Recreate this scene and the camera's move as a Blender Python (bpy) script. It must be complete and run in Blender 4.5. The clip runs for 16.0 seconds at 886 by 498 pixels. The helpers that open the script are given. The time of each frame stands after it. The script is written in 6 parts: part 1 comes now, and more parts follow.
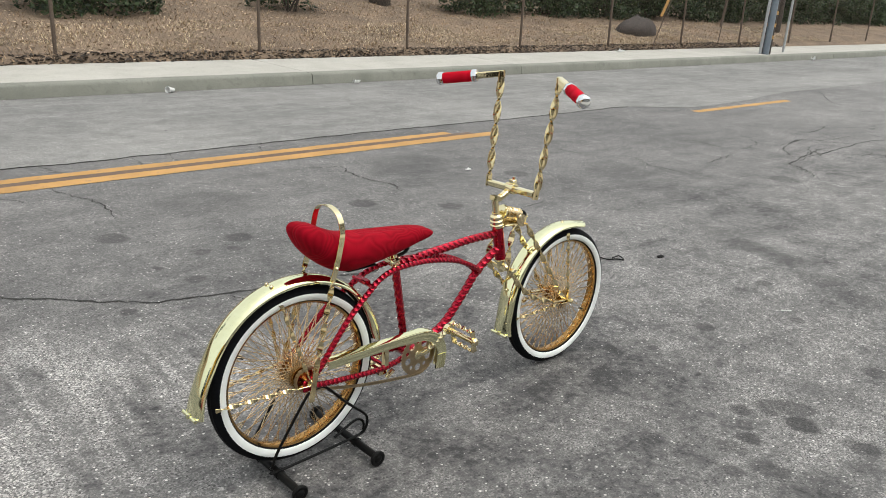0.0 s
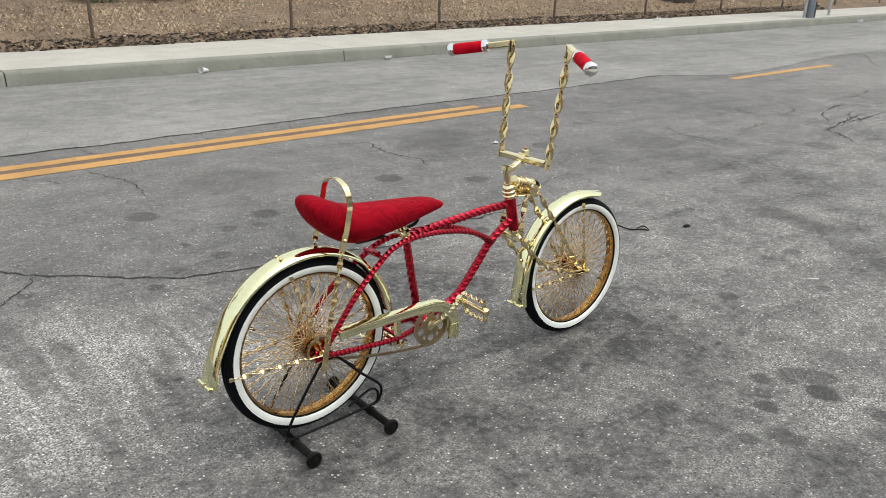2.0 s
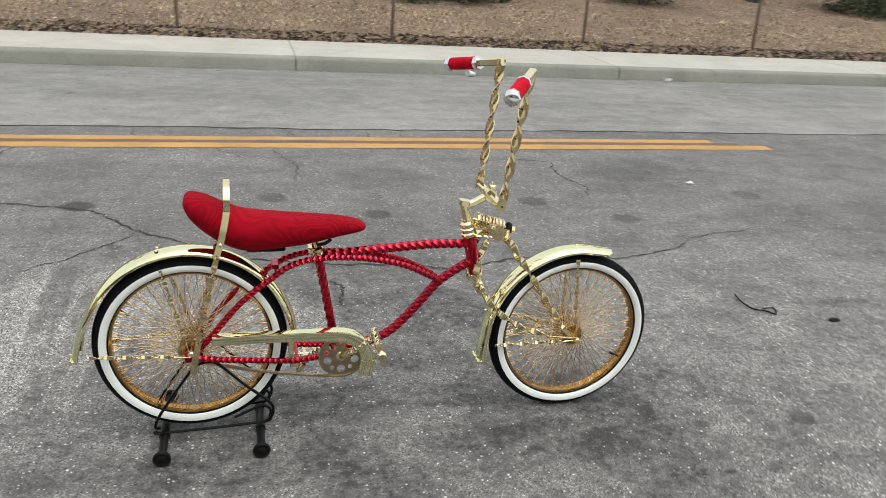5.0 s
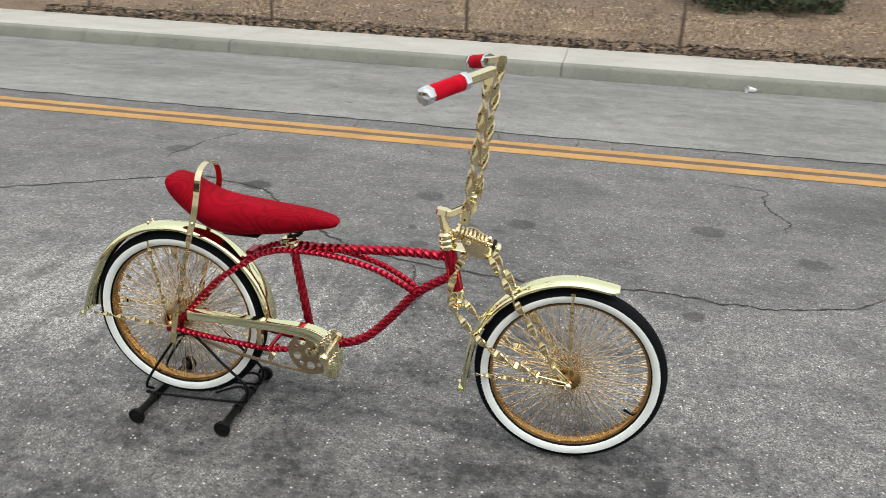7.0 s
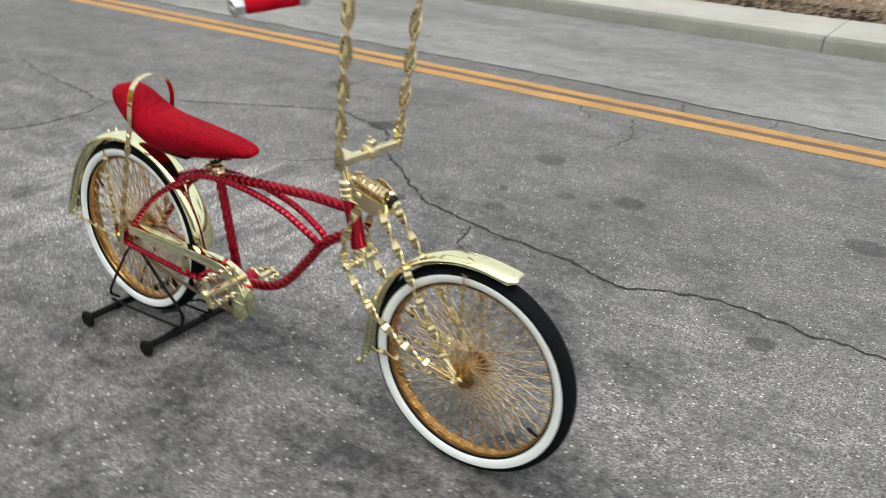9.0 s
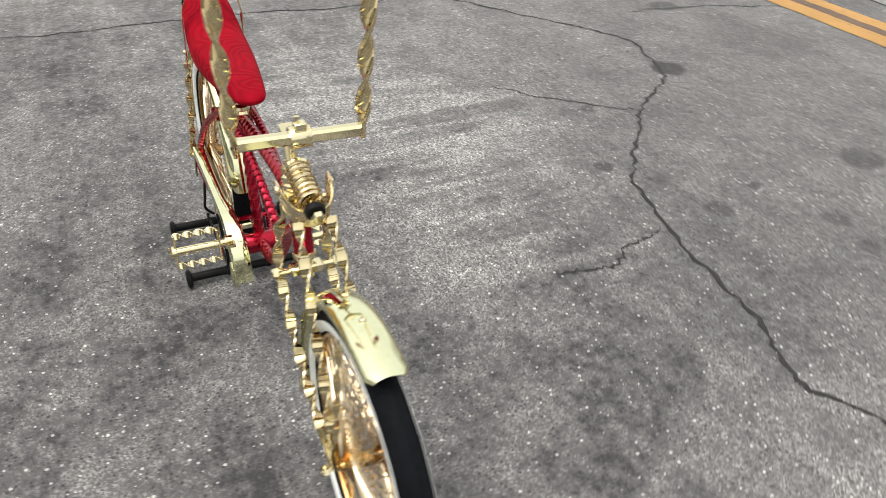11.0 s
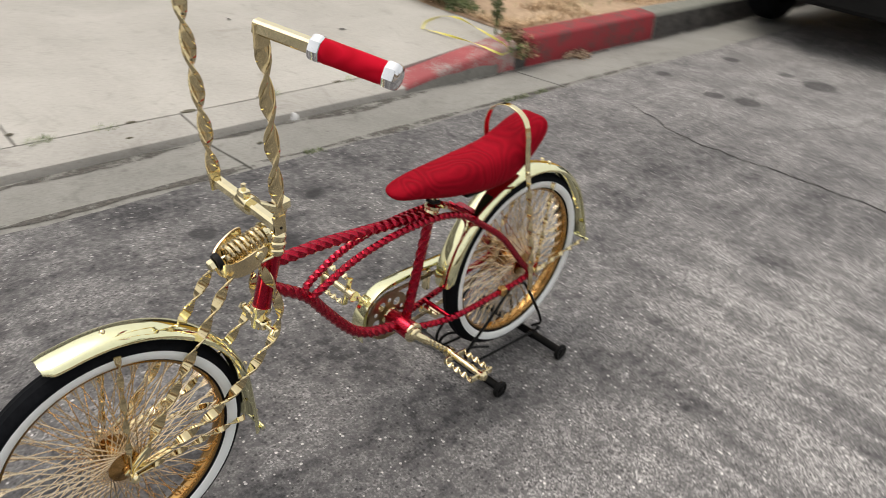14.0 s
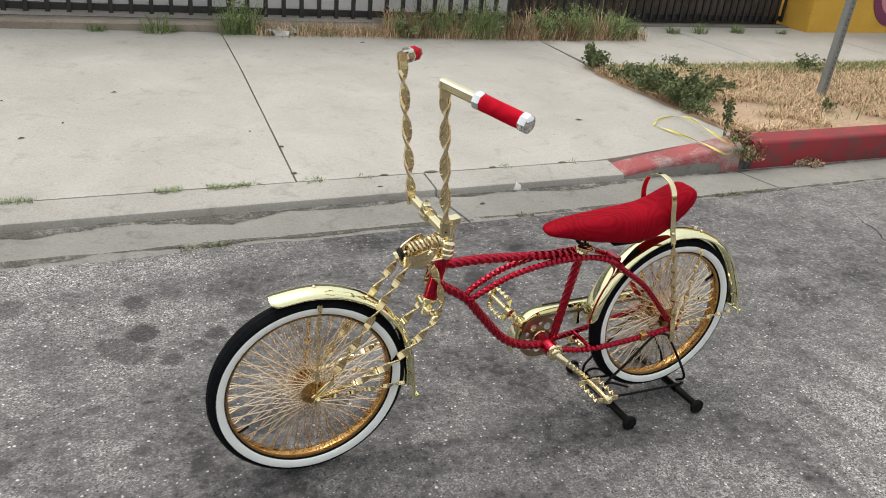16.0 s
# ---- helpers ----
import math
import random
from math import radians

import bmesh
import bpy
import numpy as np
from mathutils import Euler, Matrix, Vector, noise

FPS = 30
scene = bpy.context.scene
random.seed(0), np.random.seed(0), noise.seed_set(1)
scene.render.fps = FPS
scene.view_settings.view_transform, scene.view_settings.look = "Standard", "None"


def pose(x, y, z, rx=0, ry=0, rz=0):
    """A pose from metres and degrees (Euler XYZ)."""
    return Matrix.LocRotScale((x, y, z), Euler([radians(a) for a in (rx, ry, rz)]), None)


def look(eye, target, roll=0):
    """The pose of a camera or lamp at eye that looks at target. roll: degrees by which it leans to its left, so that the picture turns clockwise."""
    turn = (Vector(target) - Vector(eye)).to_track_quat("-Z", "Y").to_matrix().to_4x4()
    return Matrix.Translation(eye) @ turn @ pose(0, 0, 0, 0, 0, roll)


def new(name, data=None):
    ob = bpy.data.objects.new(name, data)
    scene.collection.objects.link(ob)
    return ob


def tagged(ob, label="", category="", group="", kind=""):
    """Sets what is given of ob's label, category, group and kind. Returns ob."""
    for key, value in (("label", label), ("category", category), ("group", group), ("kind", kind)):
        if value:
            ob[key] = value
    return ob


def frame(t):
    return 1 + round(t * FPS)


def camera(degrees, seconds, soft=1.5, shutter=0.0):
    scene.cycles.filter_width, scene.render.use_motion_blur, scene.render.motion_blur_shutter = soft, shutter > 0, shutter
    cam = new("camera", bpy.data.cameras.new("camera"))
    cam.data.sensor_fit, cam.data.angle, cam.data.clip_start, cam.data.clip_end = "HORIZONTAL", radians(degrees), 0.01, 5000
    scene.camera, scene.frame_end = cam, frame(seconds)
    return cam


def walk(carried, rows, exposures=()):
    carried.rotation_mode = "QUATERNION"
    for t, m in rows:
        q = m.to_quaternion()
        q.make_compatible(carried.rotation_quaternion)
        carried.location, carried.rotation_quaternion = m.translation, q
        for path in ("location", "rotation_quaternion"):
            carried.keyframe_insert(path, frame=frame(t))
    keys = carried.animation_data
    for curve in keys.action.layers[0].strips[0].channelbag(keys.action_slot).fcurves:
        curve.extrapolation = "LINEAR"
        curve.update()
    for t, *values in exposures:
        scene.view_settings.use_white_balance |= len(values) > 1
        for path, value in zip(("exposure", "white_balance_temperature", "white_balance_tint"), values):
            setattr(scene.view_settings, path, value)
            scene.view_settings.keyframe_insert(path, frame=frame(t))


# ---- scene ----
cam = camera(58.9, 16.0, soft=0.5, shutter=0.55)
PATH = [
    (0, (0.039, -0.052, 1.297), (1.325, 1.336, 0.65), 3.3),
    (0.5, (0.034, -0.05, 1.297), (1.3, 1.346, 0.626), 2.7),
    (1, (0.041, -0.052, 1.298), (1.281, 1.353, 0.601), 2.0),
    (1.5, (0.045, -0.065, 1.294), (1.268, 1.35, 0.586), 1.7),
    (2, (0.094, -0.125, 1.293), (1.289, 1.313, 0.584), 1.4),
    (2.5, (0.188, -0.233, 1.295), (1.312, 1.266, 0.596), 1.4),
    (3, (0.305, -0.304, 1.316), (1.338, 1.257, 0.612), 2.5),
    (3.5, (0.489, -0.288, 1.292), (1.426, 1.322, 0.566), 5.1),
    (4, (0.716, -0.34, 1.304), (1.496, 1.343, 0.556), 3.8),
    (4.5, (0.994, -0.426, 1.329), (1.613, 1.331, 0.601), 2.7),
    (5, (1.21, -0.393, 1.306), (1.683, 1.415, 0.594), 3.8),
    (5.2, (1.303, -0.364, 1.309), (1.702, 1.457, 0.585), 4.1),
    (7.3, (2.309, -0.238, 1.286), (1.852, 1.569, 0.56), 2.0),
    (7.5, (2.439, -0.224, 1.28), (1.895, 1.561, 0.56), 1.5),
    (8, (2.621, -0.135, 1.293), (1.883, 1.576, 0.566), 1.1),
    (8.5, (2.709, 0.083, 1.251), (1.881, 1.737, 0.49), 2.3),
    (9, (2.851, 0.324, 1.215), (1.897, 1.863, 0.367), 3.6),
    (9.2, (2.926, 0.42, 1.226), (1.912, 1.897, 0.335), 4.0),
    (11.3, (2.966, 1.491, 1.230), (1.411, 2.083, 0.118), 3.9),
    (11.5, (2.93, 1.595, 1.217), (1.342, 2.099, 0.112), 5.2),
    (12, (2.917, 1.823, 1.28), (1.262, 1.949, 0.164), 5.6),
    (12.5, (2.927, 2.108, 1.318), (1.286, 1.777, 0.224), 3.8),
    (13, (2.827, 2.3, 1.315), (1.258, 1.666, 0.25), 4.2),
    (13.5, (2.668, 2.472, 1.335), (1.215, 1.591, 0.284), 5.7),
    (14, (2.512, 2.702, 1.348), (1.25, 1.526, 0.337), 6.3),
    (14.5, (2.423, 2.782, 1.347), (1.347, 1.411, 0.367), 7.1),
    (15, (2.414, 2.994, 1.38), (1.534, 1.459, 0.447), 6.6),
    (15.5, (2.502, 3.14, 1.419), (1.7, 1.531, 0.544), 5.6),
    (16, (2.587, 3.2, 1.413), (1.792, 1.573, 0.563), 5.2),
]
walk(cam, [(t, look(eye, target, roll)) for t, eye, target, roll in PATH], exposures=[(0, 0.35, 6660, 6.5), (5, 0.34, 6640, 6.5), (9, 0.34, 6560, 6.5), (11.5, 0.53, 6850, 9), (14, 0.19, 6930, 12), (15.5, 0.26, 6790, 9.5), (16, 0.25, 6740, 9.5)])

# ---- world, sun ----
world = bpy.data.worlds.new("sky")
scene.world = world
world.use_nodes = True
wn = world.node_tree.nodes
wl = world.node_tree.links
sky = wn.new("ShaderNodeTexSky")
sky.sky_type = 'NISHITA'
sky.sun_disc = False
sky.sun_elevation = radians(70)
sky.sun_rotation = radians(150)
sky.air_density = 1.0
sky.dust_density = 8.0
sky.ozone_density = 1.0
grey = wn.new("ShaderNodeHueSaturation")
grey.inputs["Saturation"].default_value = 0.3
wl.new(sky.outputs[0], grey.inputs["Color"])
veil = wn.new("ShaderNodeMix")
veil.data_type = 'RGBA'
veil.inputs[0].default_value = 0.5
veil.inputs[7].default_value = (7.0, 7.4, 7.75, 1)
wl.new(grey.outputs[0], veil.inputs[6])
wl.new(veil.outputs[2], wn["Background"].inputs["Color"])
wn["Background"].inputs["Strength"].default_value = 0.15
sun = new("sun", bpy.data.lights.new("sun", 'SUN'))
sun.data.energy = 0.5
sun.data.angle = radians(35)
sun.data.color = (1.0, 0.96, 0.9)
sun.matrix_world = look((0, 0, 20), (-1.37, 2.37, 12.48))


# ---- materials ----
def node_mat(name):
    m = bpy.data.materials.new(name)
    m.use_nodes = True
    return m, m.node_tree.nodes, m.node_tree.links, m.node_tree.nodes["Principled BSDF"]


def ramp(nodes, links, source, stops):
    r = nodes.new("ShaderNodeValToRGB")
    while len(r.color_ramp.elements) < len(stops):
        r.color_ramp.elements.new(0.5)
    for e, (p, c) in zip(r.color_ramp.elements, stops):
        e.position = p
        e.color = (*c, 1) if len(c) == 3 else (c[0], c[0], c[0], 1)
    links.new(source, r.inputs[0])
    return r.outputs[0]


def noise_of(nodes, links, coord, scale, detail=3.0, rough=0.55, dist=0.0):
    n = nodes.new("ShaderNodeTexNoise")
    n.inputs["Scale"].default_value = scale
    n.inputs["Detail"].default_value = detail
    n.inputs["Roughness"].default_value = rough
    n.inputs["Distortion"].default_value = dist
    links.new(coord, n.inputs["Vector"])
    return n.outputs[0]


def blend(nodes, links, fac, a, b, how='MIX'):
    m = nodes.new("ShaderNodeMix")
    m.data_type = 'RGBA'
    m.blend_type = how
    for s, v in ((m.inputs[0], fac), (m.inputs[6], a), (m.inputs[7], b)):
        if isinstance(v, (int, float)):
            s.default_value = v
        elif isinstance(v, tuple):
            s.default_value = (*v, 1)
        else:
            links.new(v, s)
    return m.outputs[2]


def calc(nodes, links, op, a, b=0.0):
    m = nodes.new("ShaderNodeMath")
    m.operation = op
    for s, v in ((m.inputs[0], a), (m.inputs[1], b)):
        if isinstance(v, (int, float)):
            s.default_value = v
        else:
            links.new(v, s)
    return m.outputs[0]


def bump_to(nodes, links, b, height, strength, distance=0.01):
    n = nodes.new("ShaderNodeBump")
    n.inputs["Strength"].default_value = strength
    n.inputs["Distance"].default_value = distance
    links.new(height, n.inputs["Height"])
    links.new(n.outputs[0], b.inputs["Normal"])


def surface(name, dark, light, rough=0.6, metal=0.0, fine=60.0, coarse=4.0, bump=0.15, depth=0.003, coat=0.0,
            sheen=0.0, rough_var=0.08, islands=0.0, spec=0.5):
    """A material with grain and larger blotches between two colours."""
    m, n, l, b = node_mat(name)
    at = n.new("ShaderNodeTexCoord").outputs["Object"]
    f = noise_of(n, l, at, fine, 4.0)
    c = noise_of(n, l, at, coarse, 4.0, 0.6)
    mixed = calc(n, l, 'ADD', calc(n, l, 'MULTIPLY', f, 0.5), calc(n, l, 'MULTIPLY', c, 0.5))
    if islands:
        g = n.new("ShaderNodeNewGeometry")
        mixed = calc(n, l, 'ADD', calc(n, l, 'MULTIPLY', mixed, 1 - islands),
                     calc(n, l, 'MULTIPLY', g.outputs["Random Per Island"], islands))
    col = ramp(n, l, mixed, [(0.3, dark), (0.7, light)])
    l.new(col, b.inputs["Base Color"])
    b.inputs["Metallic"].default_value = metal
    b.inputs["Specular IOR Level"].default_value = spec
    l.new(calc(n, l, 'ADD', calc(n, l, 'MULTIPLY', c, rough_var * 2), rough - rough_var), b.inputs["Roughness"])
    b.inputs["Coat Weight"].default_value = coat
    b.inputs["Coat Roughness"].default_value = 0.06
    if sheen:
        b.inputs["Sheen Weight"].default_value = sheen
        b.inputs["Sheen Roughness"].default_value = 0.4
        b.inputs["Sheen Tint"].default_value = (1.0, 0.35, 0.4, 1)
    if bump:
        bump_to(n, l, b, f, bump, depth)
    return m


# worn asphalt with exposed aggregate; stains: (x, y, radius, strength)
STAINS = [(2.525, 0.918, 0.062, 0.62), (2.565, 0.88, 0.066, 0.62), (2.59, 0.845, 0.045, 0.6), (2.03, 0.80, 0.035, 0.6), (2.15, 0.72, 0.045, 0.6), (1.55, 1.0, 0.06, 0.5), (2.49, 0.595, 0.05, 0.6), (2.41, 1.52, 0.035, 0.75),
          (2.49, 0.80, 0.060, 0.9), (2.415, 0.98, 0.036, 0.75), (2.26, 0.868, 0.042, 0.8), (2.33, 0.92, 0.03, 0.45), (2.16, 0.87, 0.055, 0.5), (2.13, 0.735, 0.06, 0.45),
          (0.37, 3.63, 0.085, 0.85), (1.32, 3.75, 0.085, 0.6), (1.85, 3.44, 0.075, 0.7), (2.77, 3.63, 0.09, 0.65), (1.60, 3.33, 0.045, 0.5), (1.75, 3.30, 0.04, 0.45), (-2.42, 0.47, 0.06, 0.8),
          (-1.70, 0.41, 0.05, 0.8), (-1.63, 0.79, 0.06, 0.8), (-1.70, 0.96, 0.08, 0.75), (-2.45, 0.83, 0.05, 0.75), (-2.43, 1.06, 0.11, 0.8),
          (1.235, 0.775, 0.065, 0.8), (1.425, 0.605, 0.05, 0.8), (1.47, 0.79, 0.03, 0.5),
          (0.95, 0.55, 0.06, 0.6), (1.06, 2.84, 0.04, 0.75), (1.42, 3.02, 0.05, 0.6), (0.62, 3.05, 0.035, 0.6), (2.6, 2.59, 0.05, 0.7), (2.88, 1.40, 0.045, 0.6), (2.55, 1.42, 0.03, 0.5),
          (3.2, 3.3, 0.08, 0.55), (-0.4, 4.2, 0.09, 0.6), (4.2, 3.7, 0.1, 0.5), (5.94, 2.52, 0.13, 0.5), (3.3, 1.2, 0.035, 0.5), (3.6, 1.5, 0.04, 0.45), (3.1, 0.8, 0.05, 0.5), (2.9, 0.55, 0.06, 0.45)]


# faint wide films of oil and rubber
FILMS = [(2.50, 0.61, 0.06, 0.55), (2.37, 0.56, 0.05, 0.45), (4.19, 2.09, 0.13, 0.5), (4.08, 1.84, 0.14, 0.6), (4.05, 1.62, 0.13, 0.6), (3.90, 1.36, 0.12, 0.55), (3.79, 1.08, 0.12, 0.5),
         (3.70, 0.80, 0.12, 0.4), (2.1, 0.55, 0.16, 0.35), (0.6, 1.35, 0.14, 0.4), (2.0, 4.1, 0.3, 0.35), (3.6, 4.3, 0.35, 0.35), (0.2, 4.3, 0.3, 0.3), (5.0, 3.4, 0.3, 0.3)]


# ripples of bared stone that run across the lane
RIPPLED = [(0.15, 1.95, 0.35), (0.45, 2.15, 0.42), (0.75, 2.3, 0.42), (1.05, 2.3, 0.4), (0.55, 2.55, 0.32), (1.3, 2.45, 0.35), (0.1, 2.3, 0.3), (-0.15, 2.1, 0.25, 0.7)]


WORN = [(0.55, 2.3, 0.36), (0.8, 2.2, 0.25), (1.1, 2.6, 0.22, 0.6), (1.64, 1.62, 0.18), (1.78, 1.78, 0.22), (2.8, 1.85, 0.24), (3.1, 1.95, 0.3), (2.28, 2.5, 0.22),
        (2.76, 2.2, 0.32), (2.4, 2.0, 0.2), (1.4, 2.13, 0.28), (1.25, 2.47, 0.3), (0.25, 2.05, 0.3),
        (0.4, 2.6, 0.25), (3.4, 1.15, 0.4, 0.9), (-0.3, 1.95, 0.3), (2.7, 1.15, 0.3, 0.5), (-0.5, 2.7, 0.9, 0.5), (-0.4, 3.9, 0.9, 0.35),
        (3.05, 0.9, 0.5, 0.9), (3.25, 1.5, 0.5, 0.8), (2.6, 0.6, 0.4, 0.7)]
# the lane further along has bleached, both ways
WORN += [(-1.9, 1.5, 0.7, 0.9), (-2.3, 1.9, 0.7, 0.9), (-1.4, 2.2, 0.5, 0.9), (-2.5, 1.1, 1.2, 0.9), (-3.3, 1.5, 1.5, 0.9)]
WORN += [(4.6, 1.1, 0.8, 0.7), (6.3, 1.6, 1.2, 0.7), (8.0, 2.6, 1.5, 0.7), (9.8, 4.1, 1.4, 0.9), (11.5, 3.0, 2.2, 0.9), (14.0, 4.0, 2.5, 0.9), (1.2, 4.4, 0.8, 0.4)]


# dull asphalt patches; those round the bicycle paint its shade into the colour
DULL_AND_SHADE = [(1.25, 2.25, 0.3, 0.4), (1.3, 1.75, 0.3, 0.5), (2.1, 1.9, 0.35, 0.25), (1.2, 1.3, 0.35, 0.9), (2.1, 1.4, 0.4, 0.8), (1.85, 1.05, 0.5, 1.0), (1.55, 1.3, 0.45, 1.0), (1.35, 0.85, 0.4, 0.7), (1.75, 1.45, 0.3, 0.6), (1.6, 2.0, 0.3, 0.3), (0.85, 1.95, 0.3, 0.6), (0.7, 1.65, 0.3, 0.6)]


def spots_mask(n, l, at, spots, warp_scale, warp, inner, outer):
    """The strongest of several soft-edged spots (x, y, radius, strength) with ragged outlines."""
    w = n.new("ShaderNodeVectorMath")
    w.operation = 'MULTIPLY_ADD'
    wt = n.new("ShaderNodeTexNoise")
    wt.inputs["Scale"].default_value = warp_scale
    wt.inputs["Detail"].default_value = 5.0
    l.new(at, wt.inputs["Vector"])
    l.new(wt.outputs["Color"], w.inputs[0])
    w.inputs[1].default_value = (warp[0], warp[1], 0)
    l.new(at, w.inputs[2])
    flat = n.new("ShaderNodeVectorMath")
    flat.operation = 'MULTIPLY'
    l.new(w.outputs[0], flat.inputs[0])
    flat.inputs[1].default_value = (1.0, 1.0, 0.0)
    total = None
    for spot in spots:
        x, y, r = spot[:3]
        d = n.new("ShaderNodeVectorMath")
        d.operation = 'DISTANCE'
        l.new(flat.outputs[0], d.inputs[0])
        d.inputs[1].default_value = (x + warp[0] / 2, y + warp[1] / 2, 0)
        mr = n.new("ShaderNodeMapRange")
        mr.inputs[1].default_value = r * inner
        mr.inputs[2].default_value = r * outer
        mr.inputs[3].default_value = spot[3] if len(spot) > 3 else 1.0
        mr.inputs[4].default_value = 0.0
        l.new(d.outputs["Value"], mr.inputs[0])
        total = mr.outputs[0] if total is None else calc(n, l, 'MAXIMUM', total, mr.outputs[0])
    return total


def cells(n, l, at, scale):
    """Rounded grains: distance from the middle of each, and two random values."""
    v = n.new("ShaderNodeTexVoronoi")
    v.inputs["Scale"].default_value = scale
    l.new(at, v.inputs["Vector"])
    sep = n.new("ShaderNodeSeparateColor")
    l.new(v.outputs["Color"], sep.inputs[0])
    return v.outputs["Distance"], sep.outputs[0], sep.outputs[1]


def asphalt(name, low, high, exposed, stains=(), worn=()):
    m, n, l, b = node_mat(name)
    at = n.new("ShaderNodeTexCoord").outputs["Object"]

    def mul(a, c):
        return calc(n, l, 'MULTIPLY', a, c)

    def add(a, c):
        return calc(n, l, 'ADD', a, c)
    broad = noise_of(n, l, at, 0.6, 5.0, 0.6, 0.4)
    mid = noise_of(n, l, at, 4.5, 7.0, 0.72, 0.3)
    small = noise_of(n, l, at, 34.0, 5.0, 0.7)
    along = n.new("ShaderNodeVectorMath")
    along.operation = 'MULTIPLY'
    l.new(at, along.inputs[0])
    along.inputs[1].default_value = (0.3, 1.7, 1.0)
    streak = noise_of(n, l, along.outputs[0], 2.6, 6.0, 0.68, 0.3)
    tone = add(add(mul(broad, 0.24), mul(streak, 0.19)), add(mul(mid, 0.30), mul(small, 0.27)))
    # the wheel tracks are mottled, the middle of the road is worn more evenly
    across = n.new("ShaderNodeSeparateXYZ")
    l.new(at, across.inputs[0])
    calm = n.new("ShaderNodeMapRange")
    calm.inputs[1].default_value = 2.1
    calm.inputs[2].default_value = 3.3
    calm.inputs[3].default_value = 1.0
    calm.inputs[4].default_value = 0.5 if worn else 1.0
    l.new(across.outputs[1], calm.inputs[0])
    tone = add(mul(add(tone, -0.487), calm.outputs[0]), 0.487)
    if not worn:
        # dirt washed towards the kerb
        dirt = n.new("ShaderNodeMapRange")
        dirt.inputs[1].default_value = 6.7
        dirt.inputs[2].default_value = 7.2
        dirt.inputs[4].default_value = -0.035
        l.new(add(across.outputs[1], mul(streak, 0.9)), dirt.inputs[0])
        dirt.inputs[3].default_value = 0.0
        tone = add(tone, dirt.outputs[0])
    if worn:
        tone = add(tone, mul(spots_mask(n, l, at, worn, 5.0, (0.5, 0.3), 0.1, 1.5), 0.04))
        across_lane = n.new("ShaderNodeVectorMath")
        across_lane.operation = 'MULTIPLY'
        l.new(at, across_lane.inputs[0])
        across_lane.inputs[1].default_value = (8.5, 0.9, 1.0)
        ripple = noise_of(n, l, across_lane.outputs[0], 1.0, 2.5, 0.55, 0.35)
        ripple = add(mul(ramp(n, l, ripple, [(0.40, (0.0,)), (0.60, (1.0,))]), 0.125), -0.030)
        tone = add(tone, mul(ripple, spots_mask(n, l, at, RIPPLED, 4.0, (0.25, 0.25), 0.3, 1.25)))
        # darker tone for dull asphalt and the painted shade under the bicycle
        tone = add(tone, mul(spots_mask(n, l, at, DULL_AND_SHADE, 4.0, (0.5, 0.4), 0.2, 1.4), -0.038))
    col = ramp(n, l, tone, [(0.415, low), (0.5, tuple(p * 0.55 + q * 0.45 for p, q in zip(low, high))), (0.60, high)])
    wear = ramp(n, l, tone, [(0.455, (0.2,)), (0.57, (1.0,))])
    # binder grain, stones laid bare, bright chips and pits
    _, g0, g1 = cells(n, l, at, 230.0)
    col = blend(n, l, mul(wear, 1.0 * exposed), col, ramp(n, l, g0, [(0.0, (0.36, 0.36, 0.36)), (0.6, (0.90, 0.90, 0.90)), (1.0, (2.08, 2.06, 2.02))]), 'MULTIPLY')
    d, s0, s1 = cells(n, l, at, 105.0)
    round_stone = ramp(n, l, d, [(0.30, (1.0,)), (0.48, (0.0,))])
    pale = mul(ramp(n, l, s0, [(0.60, (0.0,)), (0.80, (1.0,))]), round_stone)
    col = blend(n, l, mul(mul(pale, wear), 0.72 * exposed), col, ramp(n, l, s1, [(0.0, (0.21, 0.207, 0.20)), (1.0, (0.42, 0.41, 0.39))]))
    dark = mul(ramp(n, l, s0, [(0.14, (1.0,)), (0.26, (0.0,))]), round_stone)
    col = blend(n, l, mul(dark, 0.74 * exposed), col, (0.035, 0.034, 0.035))
    d2, c0, c1 = cells(n, l, at, 78.0)
    chip = mul(ramp(n, l, c0, [(0.83, (0.0,)), (0.87, (1.0,))]), ramp(n, l, add(d2, mul(c1, 0.17)), [(0.26, (1.0,)), (0.36, (0.0,))]))
    col = blend(n, l, mul(mul(chip, add(mul(wear, 0.6), 0.4)), 0.95 * exposed), col, (0.80, 0.78, 0.745))
    # oil and damp stains
    if stains:
        films = mul(spots_mask(n, l, at, FILMS, 11.0, (0.10, 0.07), 0.6, 1.12), add(mul(small, 0.5), 0.6))
        col = blend(n, l, mul(films, 0.95), col, (0.042, 0.042, 0.043))
        total = mul(spots_mask(n, l, at, stains, 18.0, (0.055, 0.04), 0.76, 1.08), add(mul(small, 0.4), 0.75))
        col = blend(n, l, mul(total, 0.92), col, (0.03, 0.03, 0.031))
    dw = n.new("ShaderNodeVectorMath")
    dw.operation = 'MULTIPLY_ADD'
    dn = n.new("ShaderNodeTexNoise")
    dn.inputs["Scale"].default_value = 14.0
    l.new(at, dn.inputs["Vector"])
    l.new(dn.outputs["Color"], dw.inputs[0])
    dw.inputs[1].default_value = (0.12, 0.06, 0.0)
    l.new(at, dw.inputs[2])
    for scale, far in ((1.9, 0.055), (4.3, 0.06)):
        sd, r0, r1 = cells(n, l, dw.outputs[0], scale)
        spot = mul(ramp(n, l, add(sd, mul(r1, 0.05)), [(far, (1.0,)), (far + 0.03, (0.0,))]), ramp(n, l, r0, [(0.3, (0.0,)), (0.8, (1.0,))]))
